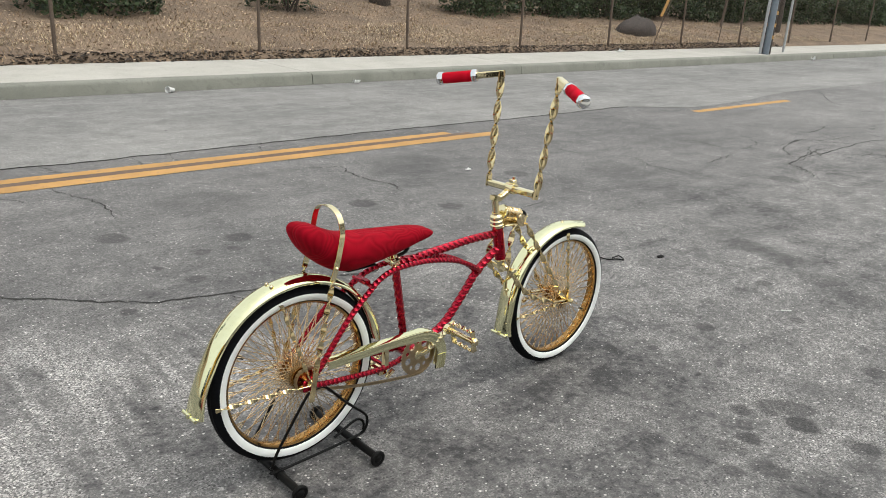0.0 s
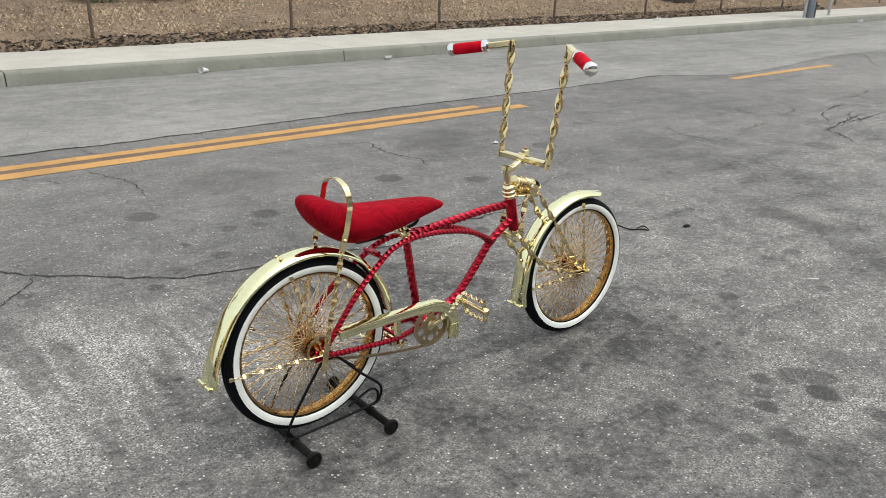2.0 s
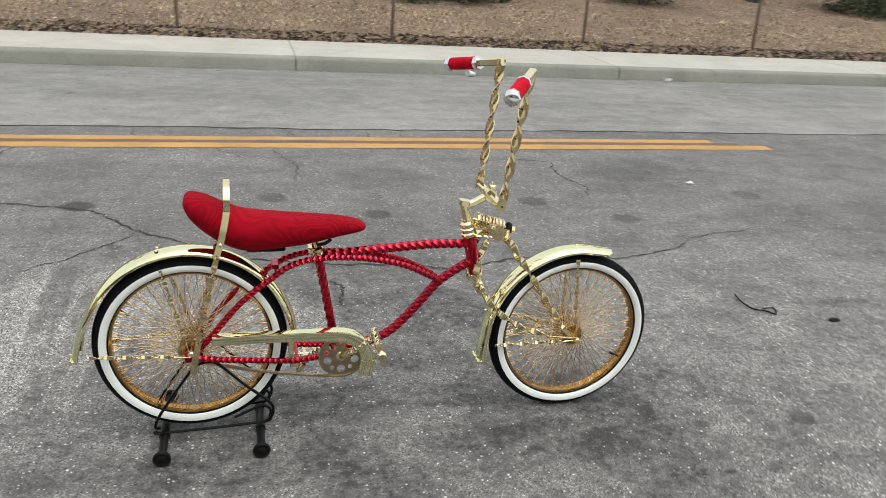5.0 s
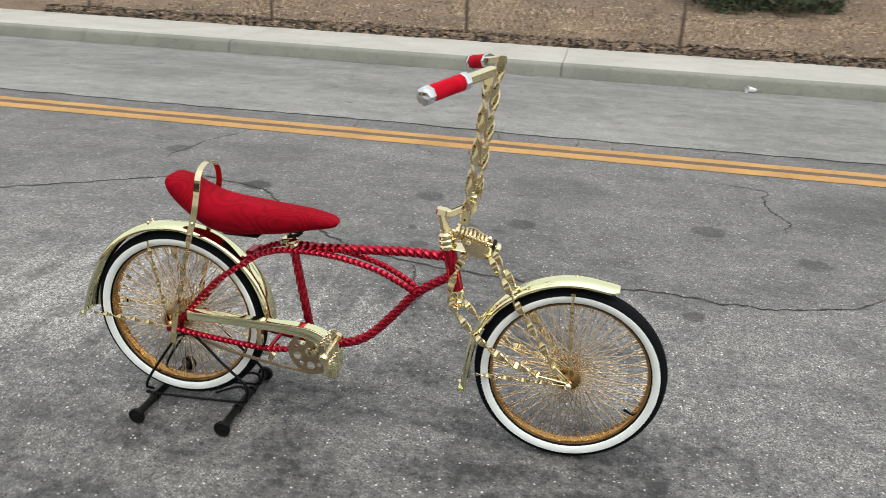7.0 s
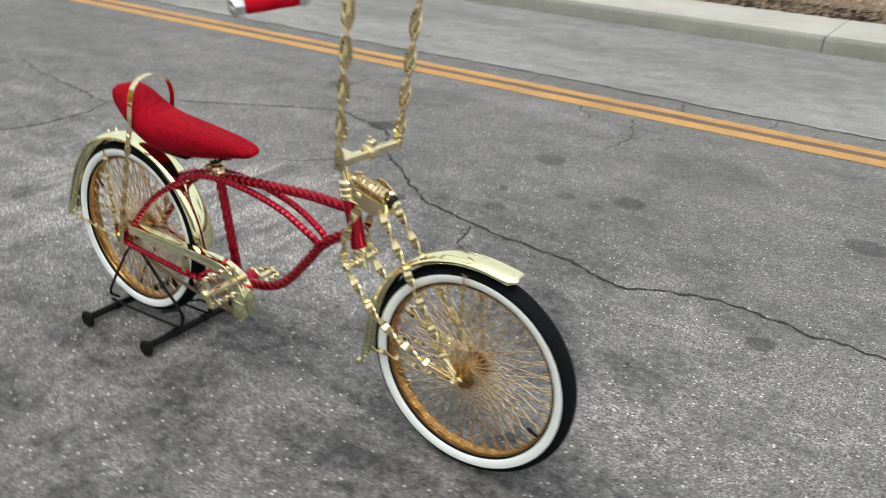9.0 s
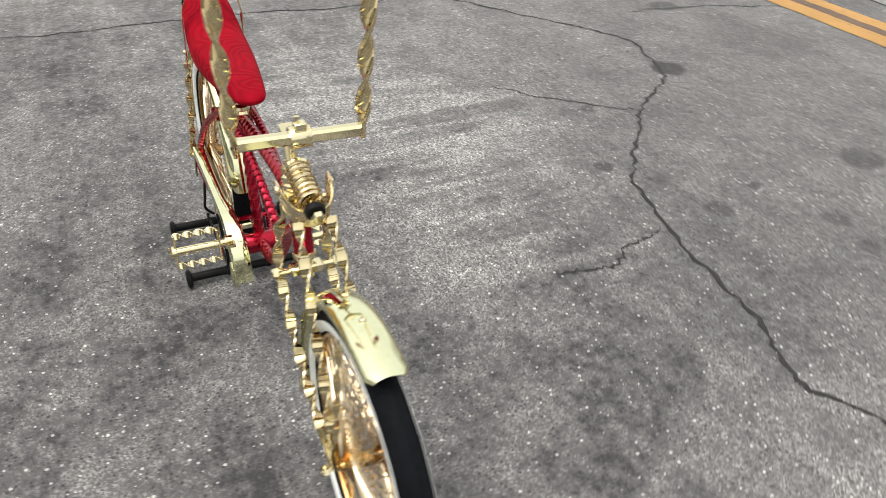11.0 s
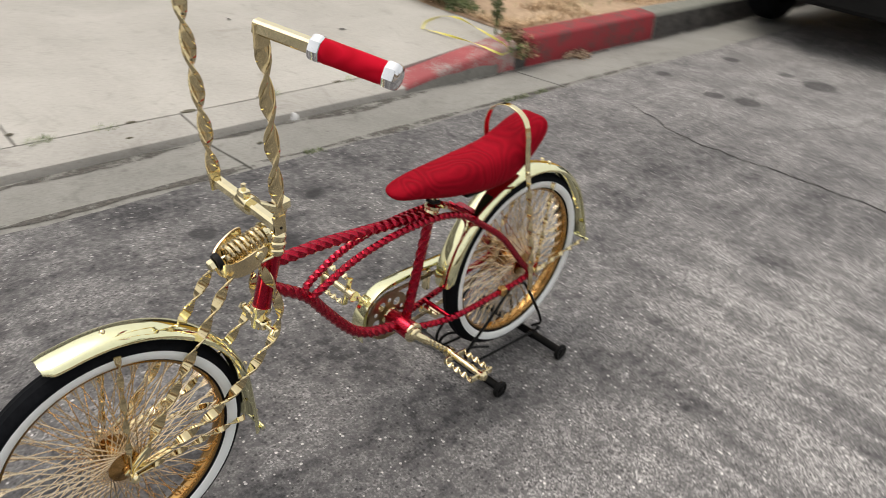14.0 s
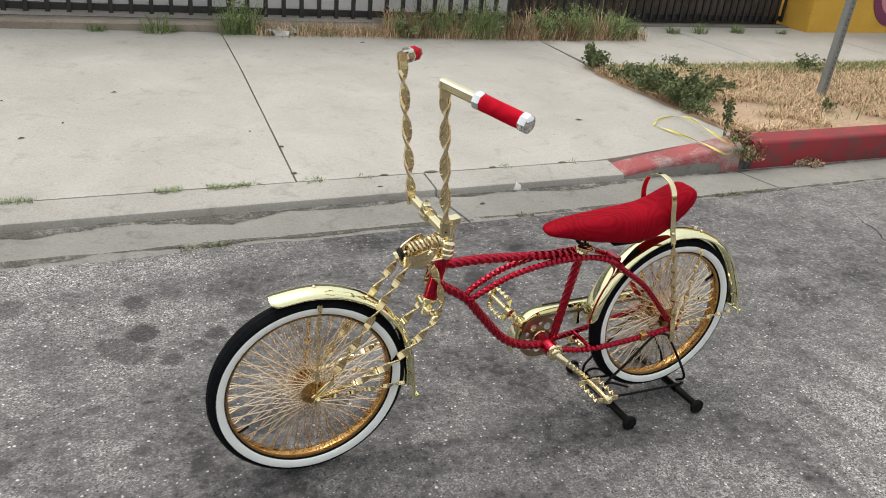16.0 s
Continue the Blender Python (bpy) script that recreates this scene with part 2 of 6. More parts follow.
        col = blend(n, l, mul(spot, 0.78), col, (0.03, 0.03, 0.031))
    col = blend(n, l, 1.0, col, (1.0, 0.982, 0.985), 'MULTIPLY')
    l.new(col, b.inputs["Base Color"])
    b.inputs["Roughness"].default_value = 0.84
    b.inputs["Specular IOR Level"].default_value = 0.3
    h = add(add(mul(d, -0.6), mul(g1, 0.25)), mul(small, 0.7))
    bump_to(n, l, b, h, 0.5, 0.005)
    return m


def concrete(name, dark, light, stain):
    m, n, l, b = node_mat(name)
    at = n.new("ShaderNodeTexCoord").outputs["Object"]
    f = noise_of(n, l, at, 90.0, 5.0, 0.65)
    c = noise_of(n, l, at, 1.6, 6.0, 0.62, 0.5)
    t = calc(n, l, 'ADD', calc(n, l, 'MULTIPLY', f, 0.45), calc(n, l, 'MULTIPLY', c, 0.55))
    col = ramp(n, l, t, [(0.33, dark), (0.66, light)])
    st = ramp(n, l, noise_of(n, l, at, 5.0, 6.0, 0.7, 1.2), [(0.56, (0.0,)), (0.74, (1.0,))])
    col = blend(n, l, calc(n, l, 'MULTIPLY', st, 0.55), col, stain)
    v = n.new("ShaderNodeTexVoronoi")
    v.inputs["Scale"].default_value = 170.0
    l.new(at, v.inputs["Vector"])
    s = n.new("ShaderNodeSeparateColor")
    l.new(v.outputs["Color"], s.inputs[0])
    pits = ramp(n, l, s.outputs[0], [(0.9, (0.0,)), (0.97, (1.0,))])
    d, r0, r1 = cells(n, l, at, 11.0)
    speck = calc(n, l, 'MULTIPLY', ramp(n, l, d, [(0.05, (1.0,)), (0.11, (0.0,))]), ramp(n, l, r0, [(0.72, (0.0,)), (0.8, (1.0,))]))
    col = blend(n, l, calc(n, l, 'MULTIPLY', speck, 0.7), col, stain)
    col = blend(n, l, calc(n, l, 'MULTIPLY', pits, 0.3), col, stain)
    l.new(col, b.inputs["Base Color"])
    b.inputs["Roughness"].default_value = 0.88
    bump_to(n, l, b, f, 0.35, 0.004)
    return m


def worn_paint(name, colour, under, amount, scale=14.0):
    """Paint that has flaked and scuffed down to what lies under it."""
    m, n, l, b = node_mat(name)
    at = n.new("ShaderNodeTexCoord").outputs["Object"]
    a = noise_of(n, l, at, scale, 6.0, 0.7)
    f = noise_of(n, l, at, 120.0, 4.0, 0.7)
    t = calc(n, l, 'ADD', calc(n, l, 'MULTIPLY', a, 0.6), calc(n, l, 'MULTIPLY', f, 0.4))
    gone = ramp(n, l, t, [(amount, (0.0,)), (amount + 0.07, (1.0,))])
    shade = ramp(n, l, noise_of(n, l, at, 3.0, 5.0), [(0.3, tuple(0.72 * v for v in colour)), (0.7, colour)])
    col = blend(n, l, calc(n, l, 'MULTIPLY', gone, 0.85), shade, under)
    l.new(col, b.inputs["Base Color"])
    b.inputs["Roughness"].default_value = 0.68
    bump_to(n, l, b, t, 0.3, 0.004)
    return m


def velvet(name, dark, light):
    """Crushed velvet with swirling nap."""
    m, n, l, b = node_mat(name)
    at = n.new("ShaderNodeTexCoord").outputs["Object"]
    swirl = noise_of(n, l, at, 7.5, 0.6, 0.5, 0.8)
    nap = calc(n, l, 'PINGPONG', calc(n, l, 'MULTIPLY', swirl, 15.0), 0.5)
    nap = calc(n, l, 'MULTIPLY', nap, 2.0)
    c = noise_of(n, l, at, 9.0, 4.0)
    f = noise_of(n, l, at, 500.0, 2.0)
    t = calc(n, l, 'ADD', calc(n, l, 'MULTIPLY', nap, 0.28), calc(n, l, 'MULTIPLY', c, 0.72))
    l.new(ramp(n, l, t, [(0.2, dark), (0.75, light)]), b.inputs["Base Color"])
    b.inputs["Roughness"].default_value = 0.8
    b.inputs["Specular IOR Level"].default_value = 0.08
    b.inputs["Sheen Weight"].default_value = 0.06
    b.inputs["Sheen Roughness"].default_value = 0.35
    b.inputs["Sheen Tint"].default_value = (1.0, 0.12, 0.16, 1)
    h = calc(n, l, 'ADD', nap, calc(n, l, 'MULTIPLY', f, 0.3))
    bump_to(n, l, b, h, 0.38, 0.0025)
    return m


def flake(name, dark, light):
    """Candy paint over metal flake, under clear lacquer."""
    m, n, l, b = node_mat(name)
    at = n.new("ShaderNodeTexCoord").outputs["Object"]
    v = n.new("ShaderNodeTexVoronoi")
    v.inputs["Scale"].default_value = 900.0
    l.new(at, v.inputs["Vector"])
    s = n.new("ShaderNodeSeparateColor")
    l.new(v.outputs["Color"], s.inputs[0])
    c = noise_of(n, l, at, 30.0, 3.0)
    t = calc(n, l, 'ADD', calc(n, l, 'MULTIPLY', s.outputs[0], 0.6), calc(n, l, 'MULTIPLY', c, 0.4))
    l.new(ramp(n, l, t, [(0.25, dark), (0.75, light)]), b.inputs["Base Color"])
    b.inputs["Metallic"].default_value = 0.88
    b.inputs["Roughness"].default_value = 0.2
    b.inputs["Coat Weight"].default_value = 0.3
    b.inputs["Coat Roughness"].default_value = 0.07
    return m


def grime(name, dark, light, cover):
    """Thin ragged dirt with gaps in it."""
    m, n, l, b = node_mat(name)
    at = n.new("ShaderNodeTexCoord").outputs["Object"]
    f = noise_of(n, l, at, 55.0, 5.0, 0.7)
    c = noise_of(n, l, at, 7.0, 6.0, 0.72, 0.6)
    l.new(ramp(n, l, f, [(0.35, dark), (0.65, light)]), b.inputs["Base Color"])
    b.inputs["Roughness"].default_value = 0.9
    t = calc(n, l, 'ADD', calc(n, l, 'MULTIPLY', c, 0.65), calc(n, l, 'MULTIPLY', f, 0.35))
    l.new(ramp(n, l, t, [(cover - 0.05, (0.0,)), (cover + 0.07, (0.92,))]), b.inputs["Alpha"])
    return m


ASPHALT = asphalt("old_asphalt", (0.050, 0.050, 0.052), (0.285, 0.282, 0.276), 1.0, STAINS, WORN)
ASPHALT_NEW = asphalt("pale_asphalt", (0.165, 0.165, 0.161), (0.325, 0.322, 0.312), 0.6)
TAR = surface("crack_filth", (0.012, 0.012, 0.012), (0.04, 0.038, 0.035), 0.9, fine=80, bump=0.4)
YELLOW = worn_paint("road_paint", (0.52, 0.285, 0.085), (0.12, 0.105, 0.085), 0.565)
YELLOW_GAP = surface("paint_shadow", (0.09, 0.062, 0.05), (0.18, 0.12, 0.085), 0.85)
WALK = concrete("walk_concrete", (0.35, 0.335, 0.30), (0.50, 0.48, 0.44), (0.23, 0.215, 0.18))
GUTTER = concrete("gutter_concrete", (0.17, 0.167, 0.15), (0.30, 0.293, 0.268), (0.085, 0.08, 0.07))
LIP_CONCRETE = concrete("lip_concrete", (0.30, 0.288, 0.26), (0.45, 0.432, 0.395), (0.16, 0.15, 0.13))
KERB = concrete("kerb_concrete", (0.155, 0.16, 0.135), (0.27, 0.27, 0.235), (0.08, 0.08, 0.065))
WORN_RED = worn_paint("scuffed_red_paint", (0.40, 0.085, 0.09), (0.33, 0.30, 0.275), 0.495, 5.0)
RED_KERB = worn_paint("red_kerb_paint", (0.33, 0.026, 0.036), (0.12, 0.055, 0.05), 0.485, 11.0)
SILT = grime("gutter_silt", (0.04, 0.036, 0.032), (0.14, 0.13, 0.112), 0.48)
CLOD = surface("dead_moss", (0.06, 0.055, 0.035), (0.20, 0.18, 0.13), 0.95, fine=120, coarse=30, bump=0.6)
BLACK_GRIME = surface("kerb_grime", (0.02, 0.02, 0.02), (0.14, 0.13, 0.12), 0.9, fine=40, coarse=9)
DIRT = surface("leaf_dirt", (0.07, 0.048, 0.034), (0.30, 0.215, 0.145), 0.95, fine=35, coarse=1.3, bump=0.8, depth=0.02)
STRAW_EARTH = surface("dry_earth", (0.26, 0.18, 0.115), (0.56, 0.41, 0.275), 0.95, fine=40, coarse=2.5, bump=0.7, depth=0.01)
STRAW = surface("dry_grass", (0.36, 0.24, 0.13), (0.88, 0.68, 0.45), 0.9, fine=8, islands=0.6, bump=0)
LITTER = surface("dead_leaves", (0.15, 0.095, 0.06), (0.58, 0.44, 0.31), 0.9, fine=8, islands=0.75, bump=0)
LEAF = surface("weed_leaves", (0.045, 0.07, 0.024), (0.18, 0.215, 0.085), 0.7, fine=8, islands=0.6, bump=0)
HEDGE = surface("hedge_leaves", (0.008, 0.022, 0.008), (0.05, 0.085, 0.028), 0.65, fine=8, islands=0.6, bump=0)
GRASSY = surface("grass_green", (0.10, 0.155, 0.05), (0.34, 0.41, 0.18), 0.8, fine=8, islands=0.6, bump=0)
BARK = surface("bark", (0.02, 0.015, 0.012), (0.075, 0.058, 0.045), 0.95, fine=40, coarse=6, bump=0.9, depth=0.02)
BLACK_STEEL = surface("black_steel", (0.012, 0.012, 0.013), (0.03, 0.03, 0.03), 0.5, fine=90)
GREY_SHEET = surface("grey_sheet", (0.66, 0.65, 0.65), (0.80, 0.79, 0.78), 0.7, fine=20, coarse=2)
CONDUIT = surface("painted_conduit", (0.14, 0.17, 0.20), (0.22, 0.26, 0.30), 0.55, metal=0.2, fine=40, coarse=6)
STRAW_PALE = surface("bleached_grass", (0.34, 0.26, 0.17), (0.70, 0.575, 0.41), 0.9, fine=8, islands=0.6, bump=0)
STRAW_DARK = surface("brown_grass", (0.14, 0.09, 0.05), (0.46, 0.32, 0.19), 0.9, fine=8, islands=0.6, bump=0)
OLD_GALV = surface("weathered_galvanised", (0.20, 0.215, 0.21), (0.32, 0.335, 0.33), 0.55, metal=0.3, fine=40, coarse=9)
SILL = concrete("sill_concrete", (0.22, 0.19, 0.155), (0.40, 0.35, 0.29), (0.12, 0.10, 0.08))
GALV = surface("galvanised", (0.34, 0.35, 0.36), (0.52, 0.53, 0.54), 0.5, metal=0.4, fine=40, coarse=12)
# rusty steel; also colours the sheet that stands in for shade behind the gate
RUST_AND_YARD_SHADE = surface("rusty_post_and_yard_shade", (0.06, 0.04, 0.03), (0.17, 0.13, 0.10), 0.85, fine=60, coarse=5)
STUCCO = surface("yellow_stucco", (0.58, 0.33, 0.04), (0.80, 0.48, 0.08), 0.9, fine=60, coarse=3, bump=0.8, depth=0.01)
STUCCO_GREY = surface("grey_stucco", (0.26, 0.25, 0.23), (0.36, 0.35, 0.32), 0.9, fine=50, coarse=2)
PINK = surface("mural_pink", (0.5, 0.2, 0.27), (0.65, 0.3, 0.36), 0.85, fine=50)
PURPLE = surface("mural_purple", (0.16, 0.03, 0.08), (0.24, 0.06, 0.12), 0.85, fine=50)
GOLD = surface("pale_gold_plate", (0.80, 0.70, 0.43), (0.88, 0.79, 0.52), 0.06, metal=1.0, fine=70, coarse=9, bump=0.015, rough_var=0.03)
FENDER_GOLD = surface("light_gold_plate", (0.83, 0.81, 0.50), (0.89, 0.88, 0.58), 0.07, metal=1.0, fine=70, coarse=7, bump=0.015, rough_var=0.04)
BRASS = surface("deep_gold_plate", (0.48, 0.27, 0.09), (0.66, 0.41, 0.155), 0.2, metal=1.0, fine=80, coarse=14, bump=0.03)
SPRING_GOLD = surface("satin_gold", (0.72, 0.58, 0.34), (0.84, 0.71, 0.46), 0.26, metal=1.0, fine=80, coarse=14, bump=0.02)
CHAIN_GOLD = surface("dull_chain_gold", (0.34, 0.26, 0.16), (0.52, 0.42, 0.28), 0.32, metal=1.0, fine=80, coarse=14, bump=0.03)
RIM_GOLD = surface("polished_rim_gold", (0.40, 0.225, 0.08), (0.55, 0.34, 0.135), 0.16, metal=1.0, fine=80, coarse=10, bump=0.02, rough_var=0.05)
SPOKE = surface("spoke_gold", (0.74, 0.60, 0.40), (0.90, 0.77, 0.57), 0.2, metal=1.0, fine=90, coarse=20, bump=0.0)
CHROME = surface("chrome", (0.72, 0.73, 0.75), (0.82, 0.83, 0.84), 0.08, metal=1.0, fine=60, bump=0.01, rough_var=0.03)
TWIST_GOLD = surface("twisted_gold", (0.66, 0.54, 0.30), (0.80, 0.68, 0.42), 0.07, metal=1.0, fine=70, coarse=9, bump=0.015, rough_var=0.03)
CANDY = flake("candy_red_flake", (0.22, 0.001, 0.012), (0.56, 0.006, 0.036))
VELVET = velvet("red_velvet", (0.175, 0.001, 0.006), (0.34, 0.0026, 0.014))
GRIP_VELVET = velvet("bright_red_velvet", (0.36, 0.002, 0.010), (0.60, 0.006, 0.026))
RUBBER = surface("tyre_rubber", (0.003, 0.0035, 0.0045), (0.008, 0.009, 0.011), 0.72, spec=0.08, fine=120, coarse=15, bump=0.1)
WHITEWALL = surface("whitewall_rubber", (0.85, 0.89, 0.87), (0.92, 0.95, 0.93), 0.45, fine=60, coarse=7, bump=0.03)
BLACK_PAINT = surface("black_enamel", (0.003, 0.003, 0.003), (0.007, 0.007, 0.007), 0.3, fine=70, spec=0.16)
BLACK_PLASTIC = surface("black_plastic", (0.004, 0.004, 0.004), (0.012, 0.012, 0.012), 0.5, spec=0.14, fine=70)
TAPE = surface("yellow_tape", (0.62, 0.55, 0.10), (0.78, 0.72, 0.22), 0.4, fine=30)
PAPER = surface("white_paper", (0.62, 0.62, 0.61), (0.78, 0.78, 0.76), 0.8, fine=30)
HOLE = surface("hole_shadow", (0.01, 0.01, 0.01), (0.02, 0.02, 0.02), 0.9, bump=0)
STONE = surface("dark_boulder", (0.03, 0.024, 0.022), (0.09, 0.075, 0.068), 0.9, fine=20, coarse=3, bump=0.8, depth=0.02)
CAR_PAINT = surface("dark_car_paint", (0.006, 0.007, 0.008), (0.012, 0.013, 0.015), 0.25, fine=50, coat=0.9, bump=0)
GLASS = surface("dark_glass", (0.01, 0.012, 0.013), (0.02, 0.022, 0.024), 0.05, fine=30, bump=0)
LAMP = surface("lamp_lens", (0.4, 0.4, 0.42), (0.6, 0.6, 0.62), 0.12, fine=30, bump=0)


# ---- shape kit ----
class Geo:
    """Points and faces that become one mesh."""

    def __init__(self):
        self.v, self.f = [], []

    def add(self, verts, faces):
        k = len(self.v)
        self.v.extend([tuple(p) for p in verts])
        self.f.extend([tuple(i + k for i in f) for f in faces])
        return self

    def join(self, other):
        return self.add(other.v, other.f)

    def moved(self, m):
        g = Geo()
        g.v = [tuple(m @ Vector(p)) for p in self.v]
        g.f = list(self.f)
        return g

    def mesh(self, name, material, angle=38):
        me = bpy.data.meshes.new(name)
        me.from_pydata(self.v, [], self.f)
        me.materials.append(material)
        if angle:
            me.polygons.foreach_set("use_smooth", [True] * len(me.polygons))
            me.set_sharp_from_angle(angle=radians(angle))
        me.update()
        return me


def part(name, geo, material, parent=None, label="", at=None, angle=38):
    """Links a shape as one mesh object under a thing or a part."""
    data = geo if isinstance(geo, bpy.types.Mesh) else geo.mesh(name, material, angle)
    ob = new(name, data)
    if parent is not None:
        ob.parent = parent
    if at is not None:
        ob.matrix_basis = at
    if label:
        tagged(ob, label)
    return ob


def thing(name, label, category, at, group="", kind=""):
    e = new(name)
    e.empty_display_size = 0.1
    e.matrix_basis = at
    return tagged(e, label, category, group, kind)


def circle(r, n=10, ry=None):
    return [(r * math.cos(2 * math.pi * i / n), (ry or r) * math.sin(2 * math.pi * i / n)) for i in range(n)]


def rounded(w, h, c):
    """A rectangle with cut corners."""
    return [(w - c, -h), (w, -h + c), (w, h - c), (w - c, h), (-w + c, h), (-w, h - c), (-w, -h + c), (-w + c, -h)]


def spline(pts, per=8):
    """A smooth path through points."""
    p = [Vector(q) for q in pts]
    p = [2 * p[0] - p[1]] + p + [2 * p[-1] - p[-2]]
    out = []
    for i in range(1, len(p) - 2):
        for k in range(per):
            t = k / per
            a, b, c, d = p[i - 1], p[i], p[i + 1], p[i + 2]
            out.append(0.5 * (2 * b + (c - a) * t + (2 * a - 5 * b + 4 * c - d) * t * t + (3 * b - a - 3 * c + d) * t ** 3))
    out.append(p[-2])
    return out


def line(a, b, n=1):
    a, b = Vector(a), Vector(b)
    return [a.lerp(b, i / n) for i in range(n + 1)]


def sweep(path, prof, twist=0.0, size=None, closed=False, normals=None, caps=True):
    """Draws a profile along a path. twist: radians a metre. size: scale by the way along (0 to 1)."""
    path = [Vector(p) for p in path]
    n = len(path)
    tang = []
    for i in range(n):
        a = path[i - 1] if (i > 0 or closed) else path[i]
        b = path[(i + 1) % n] if (i < n - 1 or closed) else path[i]
        tang.append((b - a).normalized())
    up = Vector((0, 1, 0)) if abs(tang[0].y) < 0.8 else Vector((0, 0, 1))
    nor = (up - tang[0] * up.dot(tang[0])).normalized()
    g, run = Geo(), 0.0
    total = sum((path[i + 1] - path[i]).length for i in range(n - 1))
    rings = []
    for i in range(n):
        if i:
            run += (path[i] - path[i - 1]).length
        if normals:
            nor = Vector(normals[i])
        nor = (nor - tang[i] * nor.dot(tang[i])).normalized()
        side = tang[i].cross(nor)
        a = twist * run
        c, s = math.cos(a), math.sin(a)
        k = size(run / max(total, 1e-9)) if size else 1.0
        rings.append([path[i] + nor * ((u * c - w * s) * k) + side * ((u * s + w * c) * k) for u, w in prof])
    m = len(prof)
    verts = [p for r in rings for p in r]
    faces = []
    for i in range(n if closed else n - 1):
        j = (i + 1) % n
        for q in range(m):
            faces.append((i * m + q, i * m + (q + 1) % m, j * m + (q + 1) % m, j * m + q))
    if caps and not closed:
        faces.append(tuple(reversed(range(m))))
        faces.append(tuple((n - 1) * m + q for q in range(m)))
    return g.add(verts, faces)


def rod(a, b, r, n=10):
    return sweep(line(a, b), circle(r, n))


def twisted(a, b, w, h, turn, n=None):
    """A flat bar twisted along its length; turn: metres for one full turn. Its ends are left flat."""
    a, b = Vector(a), Vector(b)
    n = n or max(8, int((b - a).length / turn * 28))
    return sweep(line(a, b, n), rounded(w / 2, h / 2, min(w, h) * 0.3), 2 * math.pi / turn)


def lathe(prof, n=24, m=None):
    """Turns (radius, height) pairs round z; m moves the result."""
    g = Geo()
    k = len(prof)
    verts = [(r * math.cos(2 * math.pi * i / n), r * math.sin(2 * math.pi * i / n), h) for i in range(n) for r, h in prof]
    faces = []
    for i in range(n):
        j = (i + 1) % n
        for q in range(k - 1):
            faces.append((i * k + q, j * k + q, j * k + q + 1, i * k + q + 1))
    g.add(verts, faces)
    if prof[0][0] > 1e-6:
        g.f.append(tuple(reversed([i * k for i in range(n)])))
    if prof[-1][0] > 1e-6:
        g.f.append(tuple(i * k + k - 1 for i in range(n)))
    return g.moved(m) if m is not None else g


def ring_lathe(prof, n=64, m=None):
    """Turns a closed loop of (radius, height) round z."""
    k = len(prof)
    g = Geo()
    g.add([(r * math.cos(2 * math.pi * i / n), r * math.sin(2 * math.pi * i / n), h) for i in range(n) for r, h in prof],
          [(i * k + q, ((i + 1) % n) * k + q, ((i + 1) % n) * k + (q + 1) % k, i * k + (q + 1) % k) for i in range(n) for q in range(k)])
    return g.moved(m) if m is not None else g


def box(cx, cy, cz, sx, sy, sz, c=0.0):
    """A block with cut edges round its upright sides and top."""
    x, y, z = sx / 2, sy / 2, sz / 2
    c = c or min(x, y, z) * 0.12
    g = Geo()
    low, mid = rounded(x, y, c), rounded(x - c, y - c, c * 0.5)
    rows = [(mid, -z), (low, -z + c), (low, z - c), (mid, z)]
    g.add([(cx + u, cy + w, cz + h) for pr, h in rows for u, w in pr],
          [(r * 8 + q, r * 8 + (q + 1) % 8, r * 8 + 8 + (q + 1) % 8, r * 8 + 8 + q) for r in range(3) for q in range(8)]
          + [tuple(reversed(range(8))), tuple(24 + q for q in range(8))])
    return g


def axis_y(x, y, z):
    """A pose that turns the z axis of a lathe into y."""
    return Matrix.Translation((x, y, z)) @ Matrix.Rotation(radians(-90), 4, 'X')


def aim(a, b):
    """A pose at a whose z axis points to b."""
    return Matrix.Translation(a) @ (Vector(b) - Vector(a)).to_track_quat('Z', 'Y').to_matrix().to_4x4()


# ---- the street ----
rnd = random.Random(7)


def patch(name, x0, x1, y0, y1, nx, ny, height, material, label="", kind="structure", category="", edge=None, parent=None):
    """A sheet over a rectangle, with its height given by a function; edge may shift each point sideways."""
    verts, faces = [], []
    for j in range(ny + 1):
        for i in range(nx + 1):
            x, y = x0 + (x1 - x0) * i / nx, y0 + (y1 - y0) * j / ny
            if edge:
                x, y = edge(x, y, i, j)
            verts.append((x, y, height(x, y)))
    for j in range(ny):
        for i in range(nx):
            a = j * (nx + 1) + i
            faces.append((a, a + 1, a + nx + 2, a + nx + 1))
    g = Geo().add(verts, faces)
    ob = part(name, g, material, parent)
    return tagged(ob, label, category, "", kind if parent is None else "")


def wob(x, y, s, k):
    return k * noise.noise(Vector((x * s, y * s, 3.1)))


# one sheet of earth to the horizon
patch("ground", -2500, 2500, -2500, 2500, 8, 8, lambda x, y: -0.12, STRAW_EARTH, "dry earth reaching to the horizon", category="ground")

NX = 900


def road_edge(x, y, i, j):
    return (x, 0.27 + wob(x, 0, 2.2, 0.03) + wob(x, 0, 9, 0.014)) if j == 0 else (x, y)


def ease(v):
    v = max(0.0, min(1.0, v))
    return v * v * (3 - 2 * v)


def road_z(x, y):
    """Sunk a little where the bicycle stands and in a hollow before it; beyond the middle it falls to the far kerb."""
    sunk = 0.0126 * ease((1.45 - abs(x - 1.6)) / 0.6) * ease((0.9 - abs(y - 1.6)) / 0.6)
    hollow = 0.027 * ease((0.95 - abs(x - 2.75)) / 0.6) * ease((0.52 - abs(y - 0.84)) / 0.42)
    return -sunk - hollow - 0.027 * max(0.0, y - 5.6)


